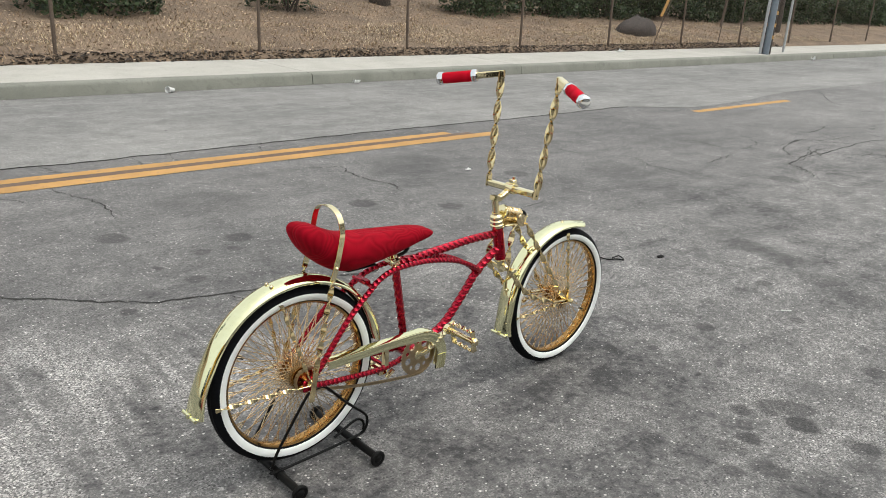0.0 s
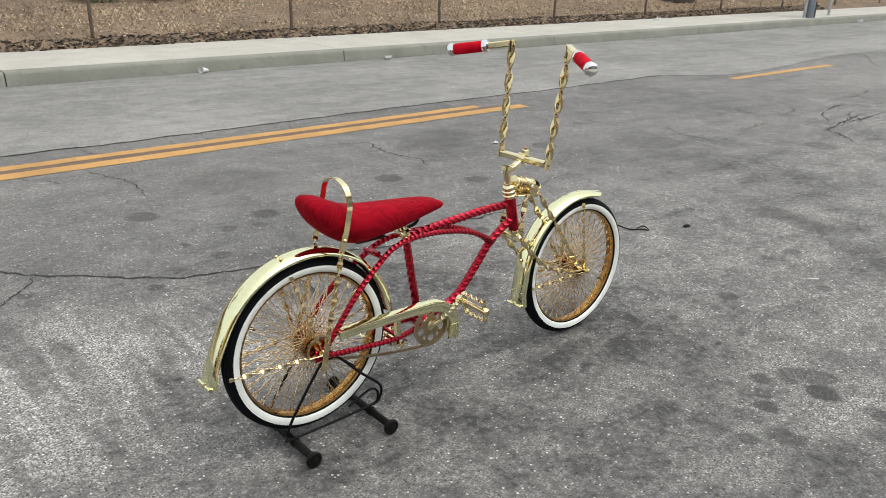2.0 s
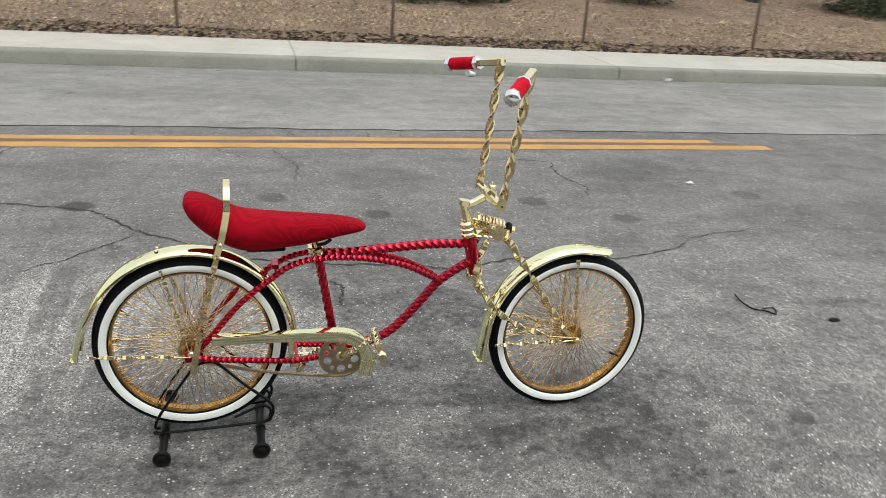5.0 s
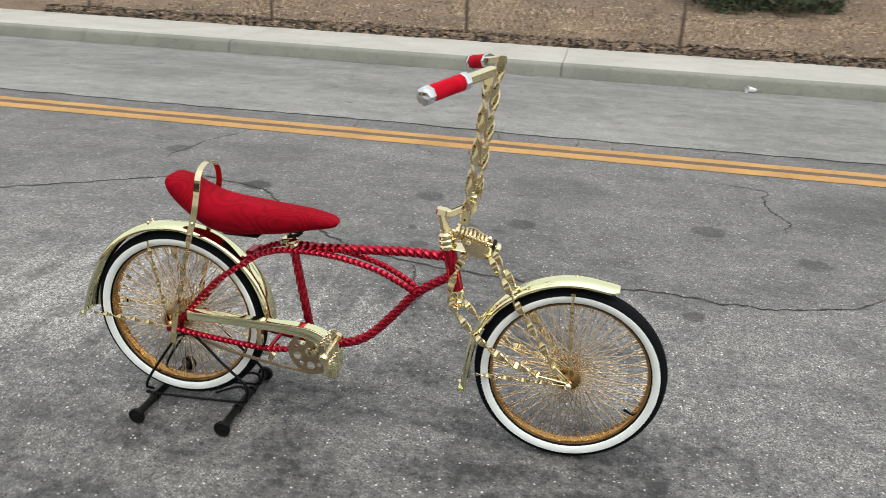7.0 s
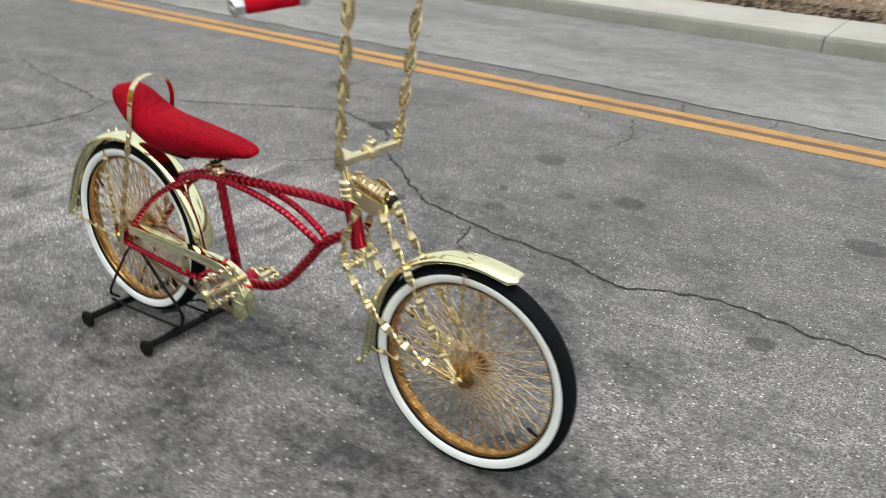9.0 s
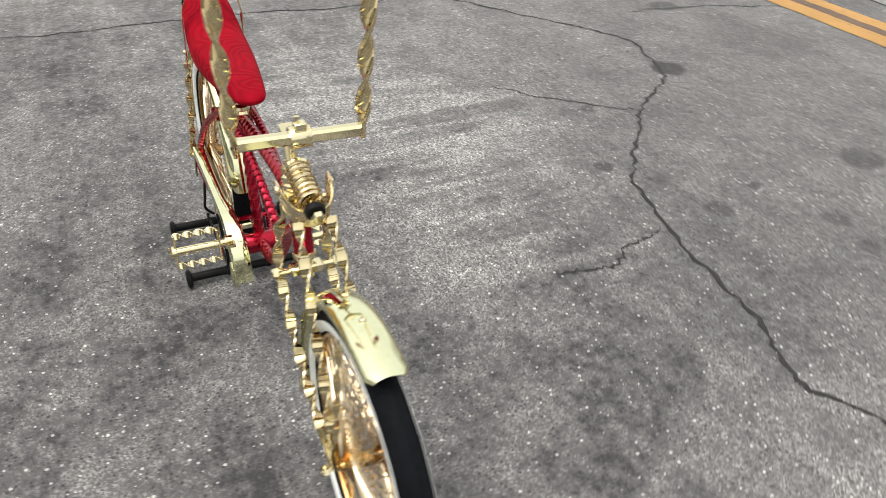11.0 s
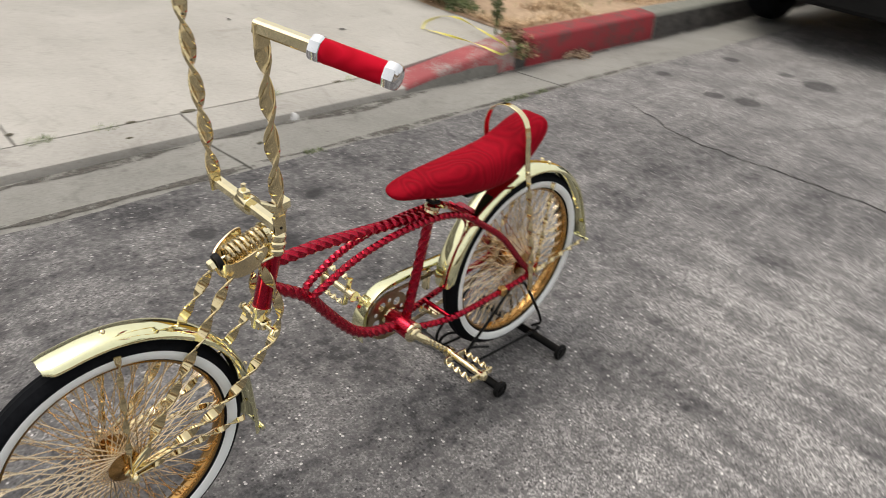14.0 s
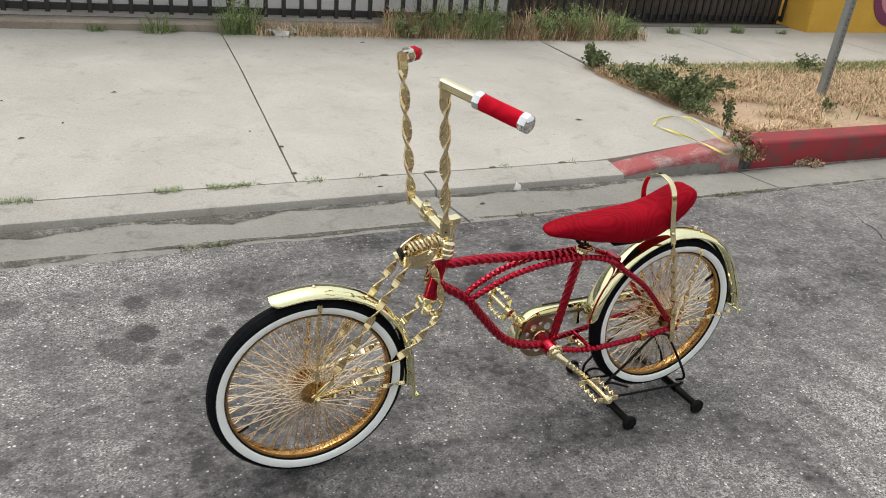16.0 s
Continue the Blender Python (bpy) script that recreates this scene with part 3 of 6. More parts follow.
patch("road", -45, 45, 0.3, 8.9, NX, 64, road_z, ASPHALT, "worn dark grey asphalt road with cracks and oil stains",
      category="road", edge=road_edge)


def lane_low(x):
    drift = -0.40 * ease((x - 7.8) / 1.0) + 0.28 * ease((x - 9.2) / 3.0)
    return 5.42 + drift + wob(x, 1, 0.5, 0.06) + wob(x, 1, 4, 0.035) + wob(x, 1, 15, 0.02)


patch("road_far_lane", -45, 45, 5.4, 8.84, NX, 26, lambda x, y: road_z(x, y) + 0.004, ASPHALT_NEW, "paler relaid asphalt strip along the far lane",
      category="road", edge=lambda x, y, i, j: (x, lane_low(x)) if j == 0 else (x, y))


# cracks: dark jagged ribbons that follow a few bends
def crack(points, width, seed):
    r = random.Random(seed)
    path = spline([(x, y, 0) for x, y in points], 14)
    left, right = [], []
    off = 0.0
    for i, p in enumerate(path):
        q = path[min(i + 1, len(path) - 1)] - path[max(i - 1, 0)]
        side = Vector((-q.y, q.x, 0)).normalized()
        off = 0.6 * off + r.uniform(-0.012, 0.012)
        end = min(1.0, 0.25 + 6 * min(i + 1, len(path) - i) / len(path))
        w = width * 0.75 * end * r.uniform(0.3, 1.35) / 2
        left.append(p + side * (off + w))
        right.append(p + side * (off - w))
    n = len(path)
    return Geo().add([(v.x, v.y, 0.0022) for v in left + right], [(i, n + i, n + i + 1, i + 1) for i in range(n - 1)])


CRACKS = [([(-4.2, 3.1), (-2.6, 3.2), (-1.8, 3.05), (-1.42, 2.97), (-1.03, 2.92), (-0.92, 3.04), (-0.77, 3.2), (-0.4, 3.44), (-0.2, 3.58), (0.0, 3.67), (0.36, 3.6), (0.53, 3.46), (0.72, 3.24), (1.04, 2.97), (1.37, 2.8), (1.87, 2.75), (2.12, 2.67), (2.4, 2.78),
            (2.75, 2.75), (3.1, 2.78), (3.45, 3.0), (3.9, 3.1)], 0.018)]
# branches of the long crack
CRACKS += [([(1.45, 2.78), (1.5, 2.63), (1.56, 2.5), (1.53, 2.36)], 0.012), ([(-1.0, 2.92), (-0.88, 2.6), (-0.93, 2.18), (-0.93, 1.8), (-0.88, 1.4), (-0.9, 1.0), (-1.05, 0.6)], 0.014),
           ([(0.72, 3.24), (0.6, 3.1), (0.45, 2.93), (0.3, 2.8)], 0.010), ([(-3.4, 1.2), (-2.2, 1.5), (-1.3, 1.25)], 0.008), ([(-5.0, 2.2), (-3.0, 2.3), (-1.9, 2.1)], 0.009)]
# short cracks by the centre lines
CRACKS += [([(2.98, 4.56), (3.12, 4.5), (3.2, 4.46), (3.13, 4.22), (3.2, 3.92), (3.16, 3.72)], 0.014), ([(1.36, 4.86), (1.42, 4.6), (1.48, 4.44), (1.48, 4.08)], 0.011),
           ([(-0.38, 3.95), (-0.35, 4.35), (-0.22, 4.8), (-0.16, 5.3)], 0.011), ([(1.45, 5.45), (1.5, 5.3), (1.54, 5.1)], 0.010), ([(0.41, 5.44), (0.43, 5.18), (0.40, 4.84)], 0.010),
           ([(6.60, 2.82), (6.87, 2.81), (7.37, 2.94), (7.73, 2.93)], 0.012), ([(6.60, 2.82), (6.43, 2.62), (6.28, 2.44)], 0.010), ([(5.88, 3.16), (6.11, 3.19), (6.49, 3.27)], 0.009), ([(5.53, 3.62), (5.37, 3.33), (5.30, 3.01)], 0.008), ([(7.53, 3.21), (7.83, 3.30), (7.95, 3.29)], 0.010), ([(6.48, 2.45), (6.55, 2.36)], 0.010), ([(5.16, 4.10), (5.24, 3.92)], 0.007),
           ([(2.07, 5.4), (2.05, 5.15)], 0.010), ([(2.34, 5.41), (2.3, 5.15)], 0.008), ([(3.03, 5.36), (2.95, 5.12)], 0.009), ([(2.78, 5.36), (2.93, 5.26)], 0.008), ([(4.17, 5.41), (4.29, 5.14)], 0.009),
           ([(5.2, 4.37), (5.18, 4.11), (5.22, 3.9)], 0.009), ([(0.99, 4.84), (1.2, 4.55)], 0.008), ([(4.95, 5.34), (4.98, 5.1), (4.94, 4.9)], 0.009)]
# crazed patch further along the lane
CRACKS += [([(7.67, 3.27), (7.91, 3.23), (8.05, 3.12)], 0.02), ([(7.55, 2.95), (7.02, 2.87), (6.58, 2.78), (6.49, 2.63), (6.26, 2.43)], 0.022), ([(6.9, 2.84), (7.72, 2.86), (8.46, 2.88), (8.8, 2.8)], 0.02),
           ([(7.49, 2.81), (7.53, 2.65), (7.85, 2.57)], 0.018), ([(12.6, 5.3), (12.3, 5.0), (11.4, 4.5), (11.2, 4.25)], 0.018), ([(8.36, 3.59), (8.4, 3.43), (9.1, 3.54)], 0.018),
           ([(5.52, 3.59), (5.46, 3.48)], 0.012), ([(5.38, 3.27), (5.39, 3.03)], 0.012), ([(6.0, 3.17), (6.4, 3.21)], 0.012)]
web = random.Random(77)
for k in range(18):
    cx, cy = web.uniform(6.6, 9.6), web.uniform(2.4, 3.5)
    a = web.uniform(0, 6.28)
    pts = [(cx, cy)]
    for j in range(3):
        a += web.uniform(-0.7, 0.7)
        pts.append((pts[-1][0] + 0.22 * math.cos(a), pts[-1][1] + 0.14 * math.sin(a)))
    CRACKS.append((pts, 0.014))
for k, (pts, w) in enumerate(CRACKS):
    tagged(part("crack", crack(pts, w, k), TAR), "open jagged crack in the asphalt", "crack", "", "structure")


def seam():
    g = Geo()
    xs = [-52 + 0.06 * i for i in range(1000)]
    g.add([(x, lane_low(x) + 0.011 * max(-0.3, 0.1 + noise.noise(Vector((x * 3, 0, 0))) + 0.6 * noise.noise(Vector((x * 13, 0, 0)))), 0.0062) for x in xs]
          + [(x, lane_low(x) - 0.010 * (0.2 + abs(noise.noise(Vector((x * 5, 4, 0))))), 0.0022) for x in xs],
          [(1000 + i, 1000 + i + 1, i + 1, i) for i in range(999)])
    return g


tagged(part("road_seam", seam(), TAR), "dark open seam between old and relaid asphalt", "seam", "", "structure")


def stripe(x0, x1, y0, y1, material, name, label, z=0.003):
    n = max(2, int((x1 - x0) / 0.05))
    v = []
    for s, y in ((0, y0), (1, y1)):
        v += [(x0 + (x1 - x0) * i / n, y + wob(x0 + (x1 - x0) * i / n, s * 9 + y, 8, 0.008) + wob(x0 + (x1 - x0) * i / n, s * 5 + y, 31, 0.009), z) for i in range(n + 1)]
    ob = part(name, Geo().add(v, [(i, i + 1, n + 2 + i, n + 1 + i) for i in range(n)]), material)
    return tagged(ob, label, "road marking", "", "structure")


stripe(-45, 5.2, 4.842, 4.975, YELLOW, "yellow_line", "worn orange-yellow centre line painted on asphalt")
stripe(-45, 4.8, 5.058, 5.16, YELLOW, "yellow_line", "worn orange-yellow centre line painted on asphalt")
stripe(-45, 5.0, 4.975, 5.058, YELLOW_GAP, "paint_gap", "dark strip between the two centre lines", 0.0025)
stripe(8.45, 10.8, 4.76, 4.87, YELLOW, "yellow_dash", "single worn yellow lane dash")
stripe(15.5, 18.5, 4.76, 4.87, YELLOW, "yellow_dash", "single worn yellow lane dash")


# far kerb, walk and bank
def extrude_x(prof, x0, x1, nx=1):
    """A slab with the outline (y, z), drawn from x0 to x1."""
    g = Geo()
    m = len(prof)
    for i in range(nx + 1):
        g.v += [(x0 + (x1 - x0) * i / nx, y, z) for y, z in prof]
    g.f = [(i * m + q, (i + 1) * m + q, (i + 1) * m + (q + 1) % m, i * m + (q + 1) % m) for i in range(nx) for q in range(m)]
    g.f += [tuple(range(m)), tuple(reversed([nx * m + q for q in range(m)]))]
    return g


far_kerb = thing("far_kerb", "grey concrete kerb in long cast lengths", "kerb", Matrix.Identity(4), kind="structure")
KERB_PROF = [(y + 0.58, z - 0.085) for y, z in ((8.20, -0.08), (8.225, 0.113), (8.24, 0.133), (8.265, 0.142), (8.39, 0.145), (8.39, -0.08))]
far_walk = thing("far_pavement", "pale concrete footway slabs behind the kerb", "pavement", Matrix.Identity(4), kind="structure")
WALK_PROF = [(8.976, -0.14), (8.976, 0.057), (8.982, 0.062), (10.40, 0.070), (10.41, 0.066), (10.41, -0.14)]
x = -38.25
while x < 44:
    part("kerb_stone", extrude_x(KERB_PROF, x + 0.006, x + 3.994), KERB, far_kerb)
    part("slab", extrude_x(WALK_PROF, x + 0.004, x + 3.996), WALK, far_walk)
    x += 4.0


def bank_height(x, y):
    d = y - 10.25
    # past six metres an added rise, out of view, blocks the low sky
    base = 0.02 + 0.40 * d if d < 0.3 else (0.14 + 0.12 * (d - 0.3) if d < 6 else 0.824 + 0.45 * (d - 6))
    return min(base, 5.0) + (wob(x, y, 1.1, 0.05) + wob(x, y, 4, 0.02)) * min(1.0, max(0.0, d))


patch("bank", -30, 60, 10.25, 30.0, 240, 60, bank_height, DIRT, "brown earth bank with dry grass and leaf litter", category="bank")


def scatter_blades(name, label, category, material, count, place, height, spread, width, seed, kind="stuff", flat=0.0):
    """Many bent blades of grass, each of two pieces."""
    r = random.Random(seed)
    g = Geo()
    for _ in range(count):
        p = place(r)
        if p is None:
            continue
        a = r.uniform(0, 2 * math.pi)
        h = height * r.uniform(0.35, 1.15)
        lean = spread * r.uniform(0.2, 1.2) * h
        d = Vector((math.cos(a), math.sin(a), 0))
        s = Vector((-d.y, d.x, 0)) * width * r.uniform(0.5, 1.3) / 2
        p = Vector(p)
        q = p + d * lean * 0.4 + Vector((0, 0, h * (0.6 - flat * 0.4)))
        t = p + d * lean + Vector((0, 0, h * (1.0 - flat)))
        g.add([p - s, p + s, q + s * 0.8, q - s * 0.8, t], [(0, 1, 2, 3), (3, 2, 4)])
    return tagged(part(name, g, material, angle=0), label, category, "", kind)


def on_bank(r):
    x, y = r.uniform(-6, 24), 10.45 + 5.3 * r.random() ** 1.2
    if noise.noise(Vector((x * 0.6, y * 1.1, 9))) < -0.12:
        return None
    return (x, y, bank_height(x, y) - 0.005)


def on_band(r):
    x, y = r.uniform(-4, 26), 10.75 + 2.1 * r.random()
    if noise.noise(Vector((x * 0.35, y * 0.9, 4))) + noise.noise(Vector((x * 2.1, y * 2.5, 6))) * 0.6 < -0.02:
        return None
    return (x, y, bank_height(x, y) - 0.005)


scatter_blades("bank_grass", "short dry straw-coloured grass on the bank", "dry grass", STRAW_DARK, 15000, on_bank, 0.055, 1.2, 0.012, 3)
scatter_blades("bank_straw", "pale trodden straw in a band along the bank", "dry grass", STRAW_PALE, 30000, on_band, 0.05, 1.6, 0.011, 5)
LEAF_PTS = lambda r: ((lambda x, y: (x, y, bank_height(x, y) + 0.004))(r.uniform(-6, 22), 10.4 + 5.7 * r.random() ** 1.1))
scatter_blades("foot_litter", "dark brown leaf litter along the back of the footway", "leaf litter", BARK, 6000,
               lambda r: ((lambda x, y: (x, y, bank_height(x, y) + 0.004))(r.uniform(-6, 22), 10.36 + 0.34 * r.random() ** 1.2)), 0.04, 2.0, 0.04, 6, flat=0.6)
scatter_blades("leaf_litter", "fallen brown leaves scattered over the bank", "leaf litter", LITTER, 16000, LEAF_PTS, 0.03, 2.2, 0.04, 4, flat=0.7)


def leafy(centres, per, size, seed, upright=0.0, flatten=0.75):
    """Leaves in clumps round centres (x, y, z, radius)."""
    r = random.Random(seed)
    g = Geo()
    for x, y, z, rad in centres:
        for _ in range(per):
            d = Vector((r.gauss(0, 1), r.gauss(0, 1), r.gauss(0, 1))).normalized() * rad * r.uniform(0.55, 1.05) ** 0.6
            p = Vector((x + d.x, y + d.y, z + d.z * flatten))
            a = Vector((r.gauss(0, 1), r.gauss(0, 1), r.gauss(0, 0.7) + upright)).normalized()
            b = a.orthogonal().normalized()
            b.rotate(Matrix.Rotation(r.uniform(0, 6.28), 3, a))
            s = size * r.uniform(0.6, 1.4)
            g.add([p - a * s, p + b * s * 0.42, p + a * s, p - b * s * 0.42], [(0, 1, 2, 3)])
    return g


def hedge(x, y, w, seed):
    r = random.Random(seed)
    z = bank_height(x, y)
    e = thing("hedge_bush", "dense dark green rounded hedge bush on the bank", "bush", Matrix.Translation((x, y, z)), "bushes on the bank")
    stems = Geo()
    for k in range(5):
        stems.join(sweep(spline([(r.uniform(-.1, .1), r.uniform(-.1, .1), -0.05), (r.uniform(-.3, .3) * w, r.uniform(-.2, .2), 0.4), (r.uniform(-.6, .6) * w, r.uniform(-.4, .4), 0.9)], 3), circle(0.02, 5)))
    part("stem", stems, BARK, e)
    cs = [(r.uniform(-0.8, 0.8) * w, r.uniform(-0.55, 0.55), r.uniform(0.0, 1.1), r.uniform(0.28, 0.45)) for _ in range(int(24 * w))]
    part("crown", leafy(cs, 210, 0.048, seed), HEDGE, e, angle=0)


HEDGES = [(4.8, 13.75, 1.55), (8.6, 14.0, 0.75), (-4.5, 15.2, 1.7), (-9.5, 15.4, 2.0)] + [(14.3 + 2.3 * k, 14.3 - 0.05 * min(k, 8), 1.5) for k in range(13)]
for k, (x, y, w) in enumerate(HEDGES):
    hedge(x, y, w, 50 + k)


def tree(x, y, seed, h=7.0):
    r = random.Random(seed)
    z = bank_height(x, y)
    e = thing("tree", "dark-barked street tree standing on the bank", "tree", Matrix.Translation((x, y, z)), "trees on the bank")
    wood = sweep(spline([(0, 0, -0.2), (0.05, 0, 1.5), (-0.1, 0.1, 3.0), (0.1, 0, h * 0.75)], 6), circle(0.22, 10), size=lambda t: 1.25 - 0.85 * t)
    cs = []
    for k in range(9):
        a = k * 2.4
        tip = (math.cos(a) * r.uniform(1, 2.2), math.sin(a) * r.uniform(1, 2.2), h * r.uniform(0.6, 1.0))
        wood.join(sweep(spline([(0, 0.05, h * r.uniform(0.35, 0.6)), (tip[0] * 0.5, tip[1] * 0.5, tip[2] * 0.85), tip], 4), circle(0.06, 6), size=lambda t: 1.2 - 0.9 * t))
        cs += [(tip[0] + r.uniform(-.6, .6), tip[1] + r.uniform(-.6, .6), tip[2] + r.uniform(-.5, .6), r.uniform(0.4, 0.8)) for _ in range(3)]
    part("trunk", wood, BARK, e)
    part("crown", leafy(cs, 110, 0.09, seed + 1), HEDGE, e, angle=0)


tree(11.7, 15.2, 81)
tree(25.2, 12.3, 82, 8.0)
tree(-7.5, 16.5, 83, 7.5)

# chain-link fence on the bank's foot
fence = thing("chain_link_fence", "rusty wire mesh fence on thin steel posts", "fence", Matrix.Identity(4))
post_geo = sweep(line((0, 0, -0.15), (0, 0, 1.9), 4), circle(0.024, 10)).join(lathe([(0.028, 1.9), (0.03, 1.92), (0.0, 1.95)], 10))
post_mesh = post_geo.mesh("post", RUST_AND_YARD_SHADE)
for x in (-8.1, -5.3, -2.45, 0.35, 3.17, 6.0, 8.84, 11.65, 14.45, 17.3, 20.1, 22.9, 25.7, 28.5):
    part("post", post_mesh, RUST_AND_YARD_SHADE, fence, at=Matrix.Translation((x, 10.62 + wob(x, 3, 2, 0.05), bank_height(x, 10.6))) @ Matrix.Rotation(radians(rnd.uniform(-1.5, 1.5)), 4, 'Y'))


def mesh_wire():
    g = Geo()
    for k in range(-20, 470):
        x = -8 + 0.078 * k
        for s in (1, -1):
            a, b = Vector((x, 10.58 + 0.004 * s, 0.12)), Vector((x + s * 1.05, 10.58 + 0.004 * s, 1.95))
            d = Vector((0.0013, 0, 0))
            e = Vector((0, 0.0013, 0))
            g.add([a - d, a + d, a + e, b - d, b + d, b + e], [(0, 1, 4, 3), (1, 2, 5, 4), (2, 0, 3, 5)])
    return g


part("wire_mesh", mesh_wire(), RUST_AND_YARD_SHADE, fence, "thin rusty diamond wire mesh", angle=0)["kind"] = "stuff"


# boulder, poles and rubbish by the far walk
def lump(w, d, h, seed, n=14):
    g = Geo()
    rows = 8
    for j in range(rows + 1):
        t = math.pi * 0.5 * j / rows
        for i in range(n):
            a = 2 * math.pi * i / n
            k = 1 + 0.22 * noise.noise(Vector((math.cos(a) * 1.3, math.sin(a) * 1.3, t * 1.2 + seed)))
            g.v.append((w * k * math.cos(a) * math.cos(t), d * k * math.sin(a) * math.cos(t), h * k * math.sin(t)))
    g.f = [(j * n + i, j * n + (i + 1) % n, (j + 1) * n + (i + 1) % n, (j + 1) * n + i) for j in range(rows) for i in range(n)]
    return g


bz = bank_height(17.4, 12.3)
tagged(part("boulder", lump(0.62, 0.5, 0.5, 2), STONE, at=Matrix.Translation((17.4, 12.0, bz - 0.15))), "rounded dark brown boulder on the dry bank", "boulder")

pole = thing("utility_pole", "dark wooden utility pole with steel conduits and yellow bands", "utility pole", Matrix.Translation((18.6, 9.12, 0.06)) @ Matrix.Rotation(radians(2.0), 4, 'Y'))
part("shaft", sweep(line((0, 0, -0.14), (0, 0, 8.5), 8), circle(0.13, 14), size=lambda t: 1.0 - 0.25 * t), BARK, pole)
part("conduit", rod((-0.16, -0.1, -0.14), (-0.16, -0.1, 4.0), 0.075, 12), CONDUIT, pole, "blue-grey steel conduit")
part("conduit", rod((-0.27, -0.02, -0.14), (-0.27, -0.02, 4.0), 0.035, 10), GALV, pole, "thin steel conduit")
for z in (0.35, 0.62, 0.9):
    part("band", ring_lathe([(0.134, z), (0.138, z), (0.138, z + 0.08), (0.134, z + 0.08)], 14), YELLOW, pole, "yellow reflective band")
for bx, by, bz, tx, tz in ((16.3, 10.7, 0.5, 17.4, 2.4), (19.15, 10.7, 0.2, 19.5, 2.6)):
    guy = thing("guy_wire", "slanting steel guy wire in a yellow guard", "guy wire", Matrix.Translation((bx, by, bz)), "guy wires")
    part("wire", rod((0, 0, -0.35), (tx - bx, 0, tz - bz), 0.012, 6), RUST_AND_YARD_SHADE, guy)
    part("guard", rod(((tx - bx) * 0.15, 0, (tz - bz) * 0.15), ((tx - bx) * 0.98, 0, (tz - bz) * 0.98), 0.034, 10), RUST_AND_YARD_SHADE if bx > 18 else YELLOW, guy, "faded guard sleeve")
post = thing("sign_post", "thin grey steel sign post on the footway", "sign post", Matrix.Translation((19.8, 9.25, 0.06)))
part("shaft", rod((0, 0, -0.14), (0.06, 0, 2.6), 0.03, 10), GALV, post)
part("sign_plate", box(0.055, -0.035, 2.35, 0.3, 0.006, 0.45, 0.002), GALV, post, "plain grey sign plate seen edge-on")


def crumple(w, h, seed, n=7):
    """A creased scrap of paper."""
    r = random.Random(seed)
    v = [(w * (i / n - 0.5) + r.uniform(-.1, .1) * w, w * 0.7 * (j / n - 0.5) + r.uniform(-.1, .1) * w, 0.004 + abs(r.gauss(0, 1)) * h) for j in range(n + 1) for i in range(n + 1)]
    return Geo().add(v, [(j * (n + 1) + i, j * (n + 1) + i + 1, (j + 1) * (n + 1) + i + 1, (j + 1) * (n + 1) + i) for j in range(n) for i in range(n)])


for k, (x, y, z, w, h) in enumerate([(6.34, 8.65, road_z(0, 8.65) + 0.005, 0.09, 0.028), (14.2, 10.1, 0.066, 0.15, 0.03), (20.2, 8.65, road_z(0, 8.65) + 0.005, 0.13, 0.03), (3.95, 3.95, 0.0, 0.04, 0.006)]):
    tagged(part("paper_scrap", crumple(w, h, k), PAPER, at=Matrix.Translation((x, y, z)), angle=0), "crumpled white paper litter lying by the kerb", "litter", "paper litter")

cup = thing("paper_cup", "crushed white paper cup lying by the far kerb", "cup", Matrix.Translation((3.79, 8.70, road_z(0, 8.70) + 0.004 + 0.032)) @ Matrix.Rotation(radians(25), 4, 'Z') @ Matrix.Rotation(radians(-82), 4, 'Y') @ Matrix.Diagonal((0.8, 0.8, 0.8, 1)))
part("wall", lathe([(0.026, -0.06), (0.045, 0.06), (0.047, 0.06), (0.046, 0.064), (0.043, 0.06), (0.024, -0.058), (0.0, -0.058), (0.0, -0.06)], 18), PAPER, cup)
part("rim", ring_lathe([(0.044, 0.061), (0.048, 0.061), (0.048, 0.066), (0.044, 0.066)], 18), PAPER, cup)
tagged(part("black_strap", sweep(spline([(3.215, 2.289, 0.006), (3.19, 2.206, 0.012), (3.206, 2.149, 0.006), (3.246, 2.115, 0.008), (3.275, 2.088, 0.006), (3.29, 2.13, 0.012), (3.25, 2.14, 0.006)], 8), circle(0.0035, 6)), BLACK_PLASTIC), "thin black plastic strap curled on the asphalt", "litter")
tagged(part("rubber_scrap", lump(0.028, 0.014, 0.012, 5), BLACK_PLASTIC, at=Matrix.Translation((3.498, 2.017, 0.0))), "small flat black rubber scrap on the road", "litter")
tagged(part("paper_stick", rod((3.325, 1.28, 0.004), (3.36, 1.254, 0.004), 0.003, 8), PAPER), "small white paper stick lying on the road", "litter")

# ---- near side: gutter, driveway apron, red kerb, verge ----
gutter = thing("gutter", "grey stained concrete gutter strip with joints", "gutter", Matrix.Identity(4), kind="structure")
GUT = [(-0.16, -0.09), (-0.16, -0.026), (-0.02, -0.02), (0.2, -0.006), (0.34, -0.004), (0.34, -0.09)]
for a, b in ((-26, -7), (-7, -0.955), (-0.943, 1.015), (1.027, 7.0), (7.01, 26)):
    part("gutter_length", extrude_x(GUT, a, b, 4), GUTTER, gutter)


def clamp(v):
    return max(0.0, min(1.0, v))


def apron_z(x, y):
    base = 0.038 + 0.112 * clamp((-y - 0.3) / 1.8) + 0.03 * clamp((-y - 2.1) / 0.9)
    wing = clamp((-x - 0.1) / 0.95) * clamp((y + 2.2) / 0.6)
    return base + (max(base, 0.135) - base) * wing


apron = thing("driveway_apron", "pale concrete driveway apron with joints and grime", "driveway", Matrix.Identity(4), kind="structure")


